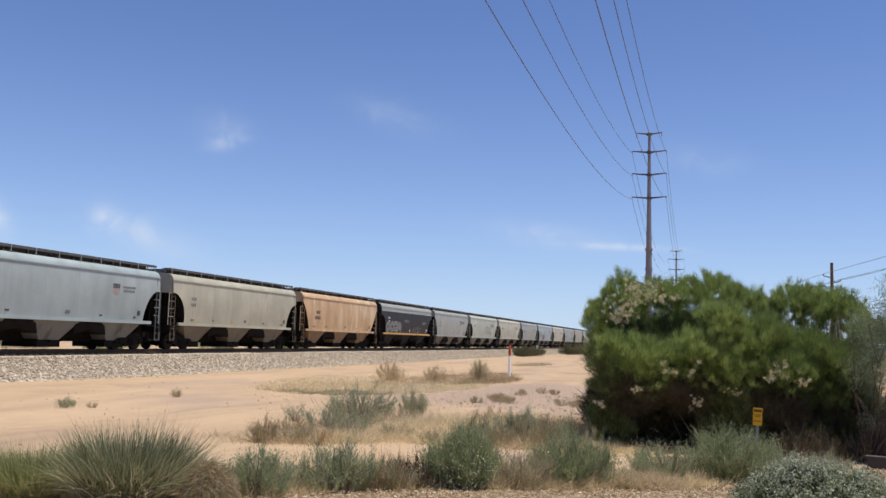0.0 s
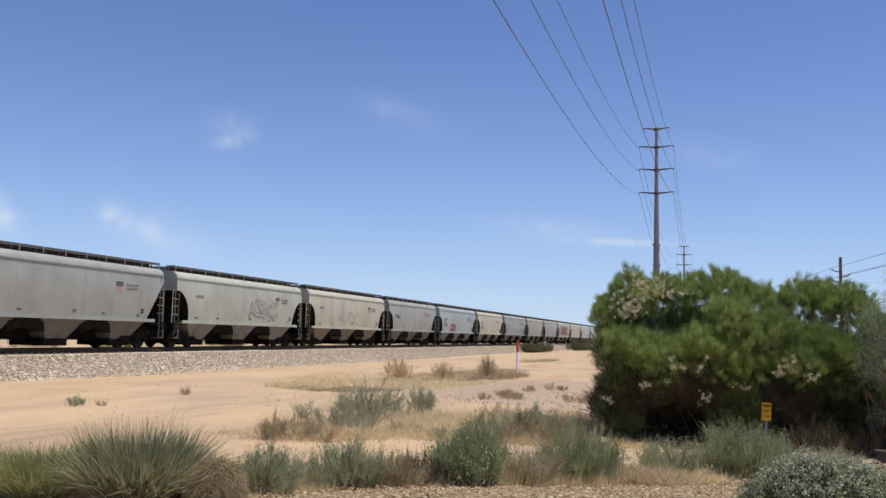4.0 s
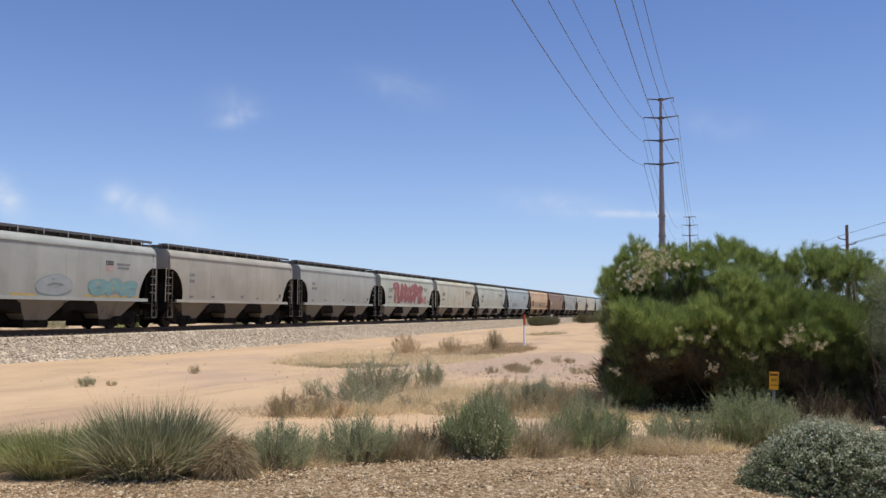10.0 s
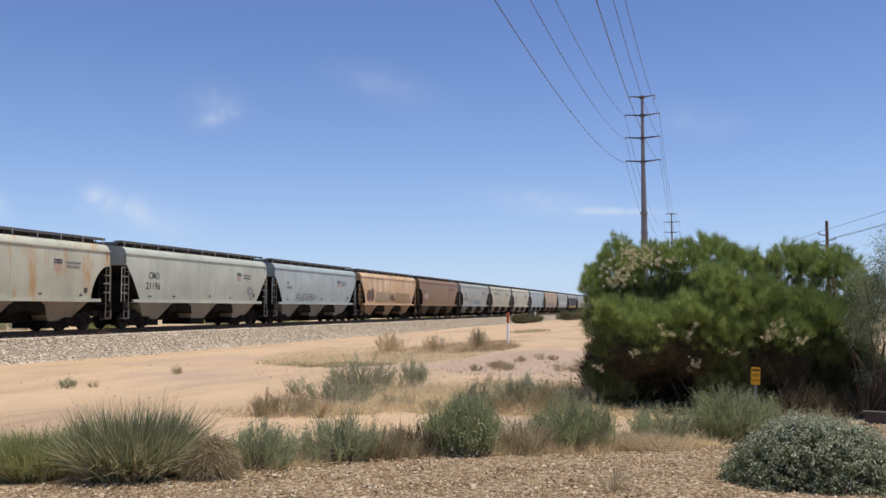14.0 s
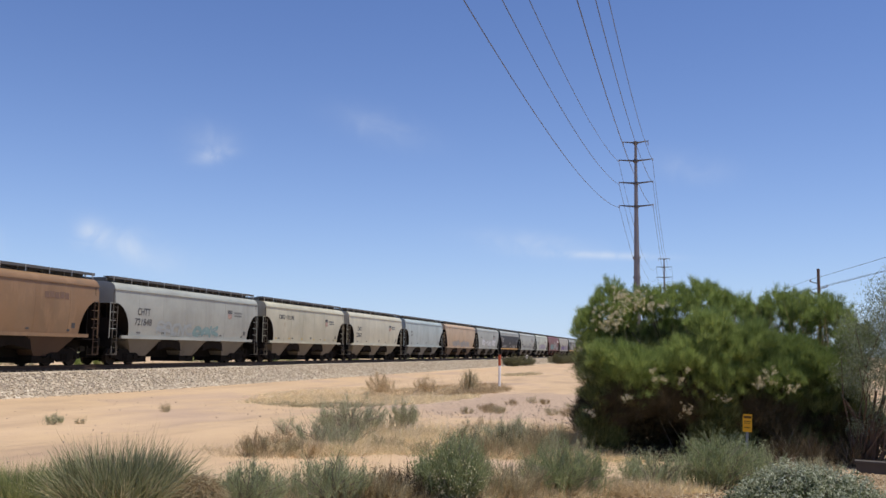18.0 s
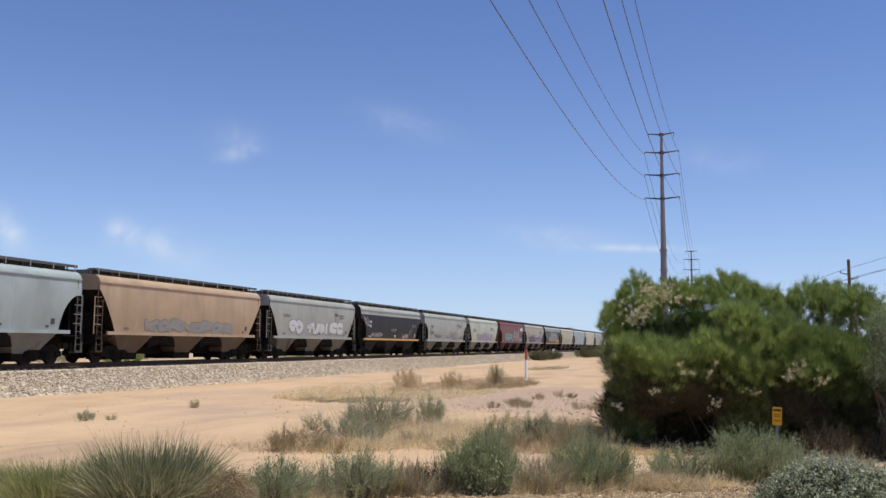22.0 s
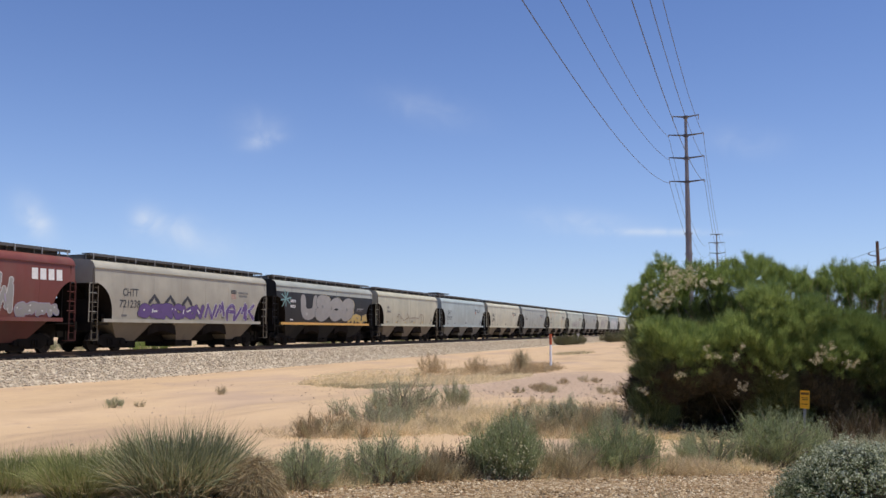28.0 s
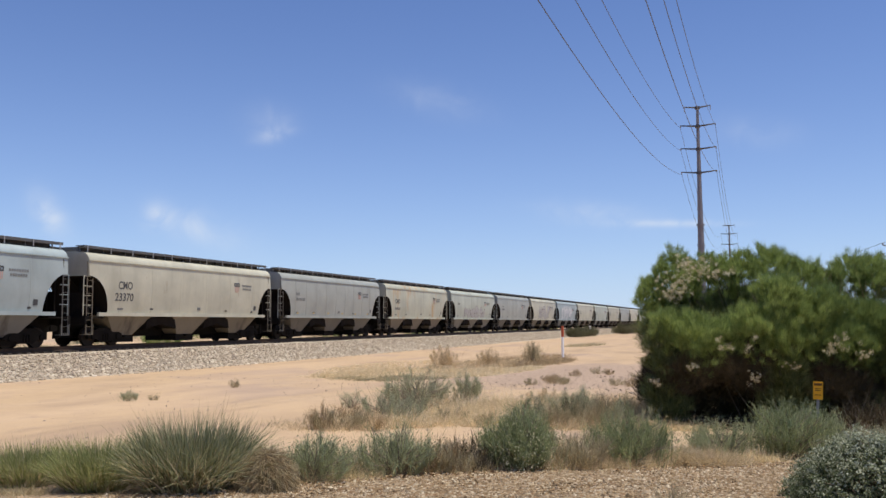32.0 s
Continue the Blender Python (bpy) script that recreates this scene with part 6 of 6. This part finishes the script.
def silver_bush(x, y):
    """Dense dome of many short shoots: deep green inside, silver rosettes at the tips, most of them on top."""
    rng = np.random.default_rng(20)
    ob = thing("silver_bush", spot_pose(x, y), "dense rounded silver-leaved bush on the gravel", "bush")
    k = 900
    v = rng.normal(0, 1, (k, 3))
    v /= np.linalg.norm(v, axis=1, keepdims=True)
    v[:, 2] = np.abs(v[:, 2])
    lump = np.array([1 + 0.09 * noise.noise((float(a[0]) * 2.2, float(a[1]) * 2.2, float(a[2]) * 2.2 + 7)) for a in v])
    tips = v * (lump * rng.uniform(0.93, 1.07, k))[:, None] * np.array([0.84, 0.72, 0.63]) + np.array([0, 0, 0.02])
    part("stem", stem_mesh((tips[::6] * 0.9).tolist(), 0.12, 0.012, rng), ob)["kind"] = "stuff"
    n = 42
    c = np.repeat(tips, n, 0)
    t = rng.uniform(0, 1, (k * n, 1))
    pos = c - np.repeat(v, n, 0) * 0.2 * t + rng.normal(0, 0.022, (k * n, 3)) * (0.6 + t)
    pos[:, 2] = np.maximum(pos[:, 2], 0.01)
    nrm = np.repeat(v, n, 0) * 0.8 + rng.normal(0, 0.8, (k * n, 3))
    # less silver inward and downward: the dome's shade is put into the colour
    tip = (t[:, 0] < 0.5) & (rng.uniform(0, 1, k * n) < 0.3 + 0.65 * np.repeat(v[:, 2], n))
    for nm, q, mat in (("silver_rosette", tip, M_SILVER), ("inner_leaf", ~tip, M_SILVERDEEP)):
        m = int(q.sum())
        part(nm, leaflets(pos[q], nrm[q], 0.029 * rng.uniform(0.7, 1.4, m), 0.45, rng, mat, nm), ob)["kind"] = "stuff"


def dry_ball(x, y, w, h, n):
    """A dead grass tussock slumped into a rounded mound of fine tan blades."""
    rng = np.random.default_rng(4)
    ob = thing("dry_tussock", spot_pose(x, y), "rounded mound of dead tan grass on the gravel edge", "grass")
    v = rng.normal(0, 1, (n, 3))
    v /= np.linalg.norm(v, axis=1, keepdims=True)
    v[:, 2] = np.abs(v[:, 2])
    base = v * np.array([w / 2, w * 0.45, h]) * rng.uniform(0.82, 1.0, (n, 1))
    d = np.stack([v[:, 0] * 0.7, v[:, 1] * 0.7, -0.9 * (1 - v[:, 2])], 1) + rng.normal(0, 0.35, (n, 3))
    for nm, q, mat in (("dead_blade", slice(0, n * 2 // 3), M_TWIG), ("brown_blade", slice(n * 2 // 3, n), M_BROWNWEED)):
        k = len(base[q])
        part(nm, ribbons(base[q], d[q], rng.uniform(0.05, 0.14, k), np.full(k, 0.006), rng.uniform(0, 0.8, k), rng, 2, mat, nm), ob)["kind"] = "stuff"
    c = 900
    a = rng.uniform(0, 6.283, c)
    root = np.stack([np.cos(a) * w * 0.12, np.sin(a) * w * 0.12, np.zeros(c)], 1)
    out = np.stack([np.cos(a) * rng.uniform(0, 0.75, c), np.sin(a) * rng.uniform(0, 0.75, c), np.ones(c)], 1)
    part("inner_blade", ribbons(root, out, h * rng.uniform(0.6, 1.0, c), np.full(c, 0.008), rng.uniform(0.2, 0.9, c), rng, 3, M_BROWNWEED, "inner_blade"), ob)["kind"] = "stuff"


def build_plants():
    rng = np.random.default_rng(12)
    # the row on the edge of the granite strip
    grass_clump(-2.98, 8.95, 1.62, 0.9, 8600, M_GRASS, 1, "large fountain of grey-green desert grass with pale seed stalks", 0.4, 1.05, 0.012)
    grass_clump(-3.98, 9.1, 1.25, 0.64, 6200, M_GRASS2, 2, "green grass clump with straw at its base", 0.25, 0.8, 0.008)
    grass_clump(-4.9, 9.4, 1.1, 0.58, 4600, M_GRASS2, 3, "green grass clump with straw at its base", 0.3, 0.8, 0.008)
    dry_ball(-2.18, 8.8, 0.54, 0.43, 8000)
    leafy_shrub(-1.82, 9.4, 0.90, 0.45, 3800, M_SAGE, 11, "low blue-green shrub on the gravel edge", 0.03)
    leafy_shrub(-1.05, 9.9, 1.02, 0.54, 3600, M_SAGE, 12, "low sage-green shrub with upright twigs", 0.03)
    leafy_shrub(-0.5, 10.2, 0.6, 0.36, 1300, M_TWIG, 13, "dead brown twiggy shrub", 0.025, None, 0.9)
    leafy_shrub(0.32, 10.4, 0.92, 0.68, 8200, M_SHRUB, 14, "dense dark green shrub with pale flower specks", 0.034)
    leafy_shrub(0.98, 10.7, 0.90, 0.42, 1800, M_BROWNWEED, 15, "sparse green and straw shrub", 0.028, None, 0.9)
    leafy_shrub(1.72, 11.3, 1.26, 0.58, 5600, M_SHRUB, 16, "low green shrub among dry grass", 0.032)
    leafy_shrub(3.05, 12.0, 1.08, 0.46, 3200, M_SAGE, 17, "low sage-green shrub among dry grass", 0.032)
    leafy_shrub(3.95, 12.2, 1.3, 0.72, 7000, M_SHRUB, 18, "tall feathery blue-green shrub", 0.034, 1.0)
    leafy_shrub(4.5, 12.6, 0.9, 0.6, 3800, M_SAGE, 19, "feathery blue-green shrub beside the yellow sign", 0.034)
    silver_bush(3.55, 8.42)
    leafy_shrub(1.6, 8.05, 0.42, 0.24, 130, M_BROWNWEED, 21, "small sparse half-dry weed in the gravel", 0.022)
    for x, y, w, d, h, n, m, sd in (
            (-1.5, 10.3, 2.1, 0.9, 0.44, 5600, M_STRAWDULL, 1), (0.0, 11.0, 2.8, 1.2, 0.46, 7200, M_STRAWDULL, 2), (2.4, 11.8, 2.0, 0.8, 0.42, 5200, M_STRAW, 3),
            (-2.3, 10.3, 2.2, 1.1, 0.4, 4600, M_STRAWDULL, 4), (1.2, 11.4, 2.2, 0.9, 0.48, 5600, M_STRAWDULL, 5), (-4.4, 8.75, 1.8, 0.5, 0.24, 2600, M_BROWNWEED, 6),
            (-0.35, 10.35, 1.1, 0.5, 0.34, 2600, M_STRAWDULL, 61), (1.0, 10.75, 1.2, 0.5, 0.42, 3400, M_STRAWDULL, 62), (2.45, 11.35, 1.3, 0.5, 0.44, 4200, M_STRAWDULL, 63)):
        dry_patch(x, y, w, d, h, n, m, sd, "thin dry straw-coloured grass between the shrubs")
    for x, y, w, d, h, n, m, sd in (
            (0.6, 20.3, 3.4, 2.6, 0.8, 17000, M_STRAW, 7), (-1.3, 18.8, 2.6, 1.6, 0.5, 8000, M_STRAW, 64), (2.9, 20.6, 2.2, 1.8, 0.7, 6000, M_TWIG, 65), (-1.2, 18.2, 2.8, 1.9, 0.42, 7000, M_STRAWDULL, 8), (2.4, 19.6, 2.6, 2.2, 0.5, 8000, M_STRAWDULL, 9),
            (-3.1, 17.4, 2.6, 1.3, 0.38, 5200, M_STRAWDULL, 10), (5.2, 12.8, 2.2, 1.2, 0.4, 3200, M_STRAWDULL, 14), (0.4, 22.0, 4.0, 2.6, 0.5, 5200, M_STRAWDULL, 15),
            (2.6, 15.4, 3.6, 2.4, 0.26, 2600, M_STRAWDULL, 16), (-1.0, 14.4, 4.5, 2.4, 0.22, 2200, M_STRAWDULL, 17), (-2.6, 11.8, 2.6, 1.4, 0.24, 1800, M_STRAWDULL, 18),
            (2.6, 24.0, 4.0, 3.0, 0.36, 2400, M_STRAWDULL, 19)):
        dry_patch(x, y, w, d, h, n, m, sd, "thin dry straw-coloured grass")
    for a, b, w, d, h, n, m, sd in ((37, 15.8, 9, 4.5, 0.4, 30000, M_STRAW, 21), (38.5, 12.2, 8, 3.4, 0.4, 22000, M_STRAW, 22), (33.0, 14.2, 3.2, 5, 0.3, 9000, M_BROWNWEED, 23), (41, 10.9, 11, 1.8, 0.3, 12000, M_STRAW, 24),
                                    (44, 18.5, 12, 3.4, 0.32, 12000, M_STRAW, 26), (50, 11.4, 11, 2.6, 0.45, 12000, M_TWIG, 27), (47, 14.2, 13, 4.5, 0.4, 18000, M_STRAWDULL, 28), (56, 13.5, 13, 4, 0.4, 8000, M_TWIG, 25), (88, 15.8, 14, 3, 0.7, 2600, M_BROWNWEED, 29)):
        p = site(a, b)
        dry_patch(p.x, p.y, w, d, h, n, m, sd, "low strip of dry yellow grass on the sand", radians(TRACK_TURN), 0.022, 1.7, True)
    # dried brown weeds under the bush and behind the silver bush
    for i in range(7):
        x = 4.9 + 0.22 * i + rng.uniform(-0.1, 0.1)
        leafy_shrub(x, 12.6 + 0.16 * i + rng.uniform(-0.3, 0.6), rng.uniform(0.6, 1.0), rng.uniform(0.2, 0.34), 700, (M_BROWNWEED, M_TWIG, M_OLIVE)[i % 3], 460 + i, "dried brown weed beside the bushes", 0.03, None, 1.2)
    # dark shrubs added to stand for the shade between bush and tree
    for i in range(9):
        leafy_shrub(6.7 + 0.22 * i, 16.9 + 0.3 * math.sin(i * 2.1), 0.8, 0.45 + 0.2 * math.sin(i * 1.3), 700, M_BROOM_BROWN, 480 + i, "dark brown undergrowth standing in for shade under the tree", 0.035, None, 1.0, "dead undergrowth")
    # straw and brown weeds fill the belt and the gaps of the row
    for i in range(16):
        x, y = rng.uniform(-3.4, 3.6), rng.uniform(17.2, 21.8)
        dry_patch(x, y, rng.uniform(1.2, 2.4), rng.uniform(0.8, 1.5), rng.uniform(0.34, 0.6), 2600, (M_STRAW, M_STRAW, M_STRAWDULL)[i % 3], 400 + i, "dry straw-coloured grass in the scrub belt", 0.0, 0.011, 1.3)
    for i in range(18):
        x = rng.uniform(-2.4, 4.6)
        dry_patch(x, gravel_edge(x) + rng.uniform(0.25, 0.75), rng.uniform(0.6, 1.1), 0.35, rng.uniform(0.26, 0.46), 1300, (M_STRAW, M_STRAWDULL, M_BROWNWEED)[i % 3], 430 + i, "thin dry grass between the shrubs")
    for i, (x, w, h) in enumerate(((-1.46, 0.5, 0.38), (-0.55, 0.8, 0.42), (-0.2, 0.6, 0.36), (0.85, 0.7, 0.36), (1.1, 0.6, 0.4), (2.4, 0.9, 0.42), (2.75, 0.7, 0.36), (3.4, 0.6, 0.34))):
        dry_patch(x, gravel_edge(x) + 0.2, w, 0.4, h, 1900, (M_STRAW, M_STRAWDULL)[i % 3 == 2], 470 + i, "tufts of pale dry grass in a gap of the shrub row", 0.0, 0.006, 1.1)
    # dull olive weeds beside the bush, and dead twigs in the row
    for i in range(9):
        x, y = 0.75 + 0.26 * i + rng.uniform(-0.1, 0.1), 17.8 + rng.uniform(-0.5, 0.7)
        leafy_shrub(x, y, rng.uniform(0.7, 1.1), rng.uniform(0.36, 0.62), 800, (M_FARSHRUB, M_OLIVE, M_BROWNWEED)[i % 3], 520 + i, "dull olive weed beside the bush", 0.034, None, 0.9, "dull weeds")
    for i, (x, y, w, h) in enumerate(((-0.78, 10.0, 0.6, 0.3), (-0.2, 10.3, 0.6, 0.36), (-0.42, 10.0, 0.55, 0.26))):
        leafy_shrub(x, y, w, h, 1100, (M_TWIG, M_BROOM_BROWN, M_BROWNWEED)[i], 540 + i, "dead brown twiggy shrub", 0.025, None, 0.9)
    # the middle belt
    leafy_shrub(-3.0, 17.4, 1.6, 0.3, 1800, M_BROWNWEED, 31, "low brownish green shrub", 0.04, None, 0.8)
    leafy_shrub(-1.76, 21.8, 1.9, 0.95, 3400, M_OLIVE, 32, "grey-green shrub in the sand", 0.045)
    leafy_shrub(-2.1, 18.9, 1.3, 0.6, 1700, M_OLIVE, 33, "grey-green shrub in the sand", 0.04)
    leafy_shrub(-0.6, 24.0, 0.95, 0.7, 1500, M_OLIVE, 34, "sparse upright green shrub", 0.05, None, 0.7)
    leafy_shrub(1.8, 20.0, 1.4, 0.55, 1500, M_OLIVE, 35, "low olive shrub in dry grass", 0.042, None, 0.7)
    for i in range(18):
        x, y = rng.uniform(-3.8, 2.2), rng.uniform(16.8, 22.5)
        leafy_shrub(x, y, rng.uniform(0.5, 1.1), rng.uniform(0.22, 0.48), 420, (M_BROWNWEED, M_OLIVE, M_STRAWDULL, M_TWIG)[i % 4], 200 + i, "small half-dry shrub among straw grass", 0.035, None, 0.8)
    # pale flower heads on the dense green shrub
    c = 900
    v = rng.normal(0, 1, (c, 3))
    v /= np.linalg.norm(v, axis=1, keepdims=True)
    v[:, 2] = np.abs(v[:, 2])
    thing("flower_heads", spot_pose(0.32, 10.4), "tiny pale flower heads on the green shrub", "flowers", kind="stuff",
          me=leaflets(v * np.array([0.48, 0.45, 0.68]) * rng.uniform(0.8, 1.08, (c, 1)), v, rng.uniform(0.011, 0.022, c), 0.8, rng, M_BLOOM, "flower_heads"))
    leafy_shrub(-9.8, 24.0, 0.58, 0.24, 520, M_OLIVE, 37, "small grey-green weed on bare sand", 0.04, None, 0.2, "weeds")
    leafy_shrub(-9.2, 24.3, 0.3, 0.1, 120, M_BROWNWEED, 38, "small grey-green weed on bare sand", 0.04, None, 0.2, "weeds")
    leafy_shrub(-8.45, 29.5, 0.36, 0.26, 160, M_BROWNWEED, 39, "small grey-green weed on bare sand", 0.05, None, 0.2, "weeds")
    # brown shrubs in the yellow strip, and far ones by the ballast
    leafy_shrub(-2.45, 47.5, 1.75, 1.0, 1700, M_STRAWDULL, 41, "dry tan shrub standing in yellow grass", 0.06, None, 1.4)
    leafy_shrub(2.48, 52.4, 1.4, 1.2, 1500, M_BROWNWEED, 42, "dry tan shrub standing in yellow grass", 0.06, None, 1.4)
    leafy_shrub(-0.06, 47.8, 1.5, 0.85, 1300, M_STRAWDULL, 43, "dry tan shrub standing in yellow grass", 0.06, None, 1.4)
    for a, b, w, h, sd in ((138, 26.3, 3.2, 1.6, 51), (146, 25.8, 3.6, 1.5, 52), (176, 24.5, 4.0, 2.0, 53), (186, 24.0, 4.4, 2.1, 54), (200, 23.5, 4.6, 2.2, 55)):
        p = site(a, b)
        leafy_shrub(p.x, p.y, w, h, 3200, M_FARSHRUB, sd, "rounded olive-green shrub beside the ballast", 0.2, None, 0.1)
    # grey dried weeds on the pinkish flat
    for i in range(14):
        p = site(rng.uniform(30, 41), rng.uniform(3.4, 7.6))
        leafy_shrub(p.x, p.y, rng.uniform(0.4, 1.0), rng.uniform(0.1, 0.26), 240, (M_BROWNWEED, M_TWIG)[i % 2], 300 + i, "low grey dried weed on pinkish grit", 0.05, None, 0.5, "weeds")
    # shrubs beyond the track, seen under the cars
    for i in range(34):
        a = 24 + 5.0 * i + 1.6 * math.sin(i * 3.1)
        p = site(a, 43 + 3.5 * math.sin(i * 1.9))
        leafy_shrub(p.x, p.y, 3.4 + 0.8 * math.sin(i * 2.7), 1.0 + 0.3 * math.sin(i), 1100, (M_BROOM, M_OLIVE)[i % 2], 60 + i, "green desert shrub beyond the track", 0.17, None, 0.1)
    for i in range(12):
        p = site(26 + 13 * i, 38.6 + 0.5 * math.sin(i * 2.2))
        dry_patch(p.x, p.y, 15, 1.6, 0.75, 3600, (M_BROWNWEED, M_FARSHRUB, M_TWIG)[i % 3], 500 + i, "rough brown verge of dry weeds beyond the track", radians(TRACK_TURN), 0.03, 0.5)
    broom_bush()
    olive_tree()


def build_gravel():
    """The granite strip the camera stands behind: a thin raised bed with loose stones on it."""
    rng = np.random.default_rng(9)
    n, k = 90, 52
    verts, faces = [], []
    for i in range(n):
        x = -9 + 20 * i / (n - 1)
        far = gravel_edge(x) + 0.12 * noise.noise((x * 2.1, 0, 4))
        for j in range(k):
            y = -6 + (far + 6) * j / (k - 1)
            z = ground_z(x, y) + 0.035 + 0.02 * noise.noise((x * 2, y * 2, 0)) + 0.12 * noise.noise((x * 0.3, y * 0.3, 3)) * smooth(5, 14, math.hypot(x, y))
            verts.append((x, y, z if j < k - 1 else z - 0.12))
    for i in range(n - 1):
        for j in range(k - 1):
            faces.append((i * k + j, (i + 1) * k + j, (i + 1) * k + j + 1, i * k + j + 1))
    thing("gravel_bed", pose(0, 0, 0), "bed of reddish tan decomposed granite gravel", "gravel", kind="structure", me=raw_mesh("gravel_bed", verts, faces, M_GRAVEL, True))
    cnt = 50000
    x = rng.uniform(-6, 7.5, cnt)
    far = np.array([gravel_edge(float(a)) for a in x])
    y = 5.2 + (far - 5.2) * rng.uniform(0, 1.01, cnt)
    z = np.array([ground_z(float(a), float(b)) + 0.035 + 0.12 * noise.noise((a * 0.3, b * 0.3, 3)) * smooth(5, 14, math.hypot(a, b)) for a, b in zip(x, y)])
    s = rng.uniform(0.009, 0.023, cnt) + (rng.uniform(0, 1, cnt) > 0.96) * 0.012
    thing("gravel_stones", pose(0, 0, 0), "loose tan, buff and reddish granite stones", "stones", kind="stuff", me=stones("gravel_stones", np.stack([x, y, z, s], 1), M_GRAVEL_STONE, rng))
    # scattered rocks on the pinkish flat
    cnt = 900
    x, y = rng.normal(4.5, 3.2, cnt), rng.normal(32, 5, cnt)
    z = np.array([ground_z(float(a), float(b)) for a, b in zip(x, y)])
    thing("scattered_rocks", pose(0, 0, 0), "grey stones strewn over the sand", "stones", kind="stuff", me=stones("scattered_rocks", np.stack([x, y, z, 0.015 + 0.05 * rng.uniform(0, 1, cnt) ** 3], 1), M_ROCK, rng))
    cnt = 1300
    x, y = rng.normal(-3, 7, cnt), rng.uniform(10.5, 40, cnt)
    z = np.array([ground_z(float(a), float(b)) for a, b in zip(x, y)])
    thing("sand_pebbles", pose(0, 0, 0), "small stones strewn over the sand", "stones", kind="stuff", me=stones("sand_pebbles", np.stack([x, y, z, 0.01 + 0.03 * rng.uniform(0, 1, cnt) ** 3], 1), M_ROCK, rng))


def gravel_edge(x):
    pts = [(-12, 7.0), (-4.0, 8.3), (-2.9, 8.55), (-1.94, 9.1), (-0.54, 10.0), (1.43, 10.8), (3.56, 11.6), (5.2, 13.0), (7.0, 15.0), (12, 17.5)]
    for (x0, y0), (x1, y1) in zip(pts, pts[1:]):
        if x <= x1:
            return y0 + (y1 - y0) * (x - x0) / (x1 - x0)
    return pts[-1][1]


# ---- build it ----
build_ground()
ballast, TRACK_POSE = build_track()
build_train()
build_steel_line()
build_wood_line()
build_markers()
build_headwall()
build_gravel()
build_plants()
build_ties(ballast)


def motions():
    # every car rolls past at one steady speed
    for car, at in CARS:
        rows = []
        for t in (0.0, 1 / 30, 8.0, 16.0, 24.0, 32.0 - 1 / 30, 32.0):
            rows.append((t, Matrix.Translation(site(at - SPEED * t, TRACK_LAT, RAIL_Z)) @ pose(0, 0, 0, 0, 0, TRACK_TURN)))
        walk(car, rows)
    # the wheels turn with it: one set of keys for each axle place, shared by all cars
    first = {}
    for ob, wx in WHEELS:
        if wx not in first:
            rows = [(f / 30, pose(wx, 0, 0.457, 0, -math.degrees(SPEED * f / 30 / 0.457), 0)) for f in range(961)]
            walk(ob, rows)
            first[wx] = ob
        else:
            src = first[wx].animation_data
            ob.rotation_mode = "QUATERNION"
            ob.animation_data_create()
            ob.animation_data.action = src.action
            ob.animation_data.action_slot = src.action_slot


motions()
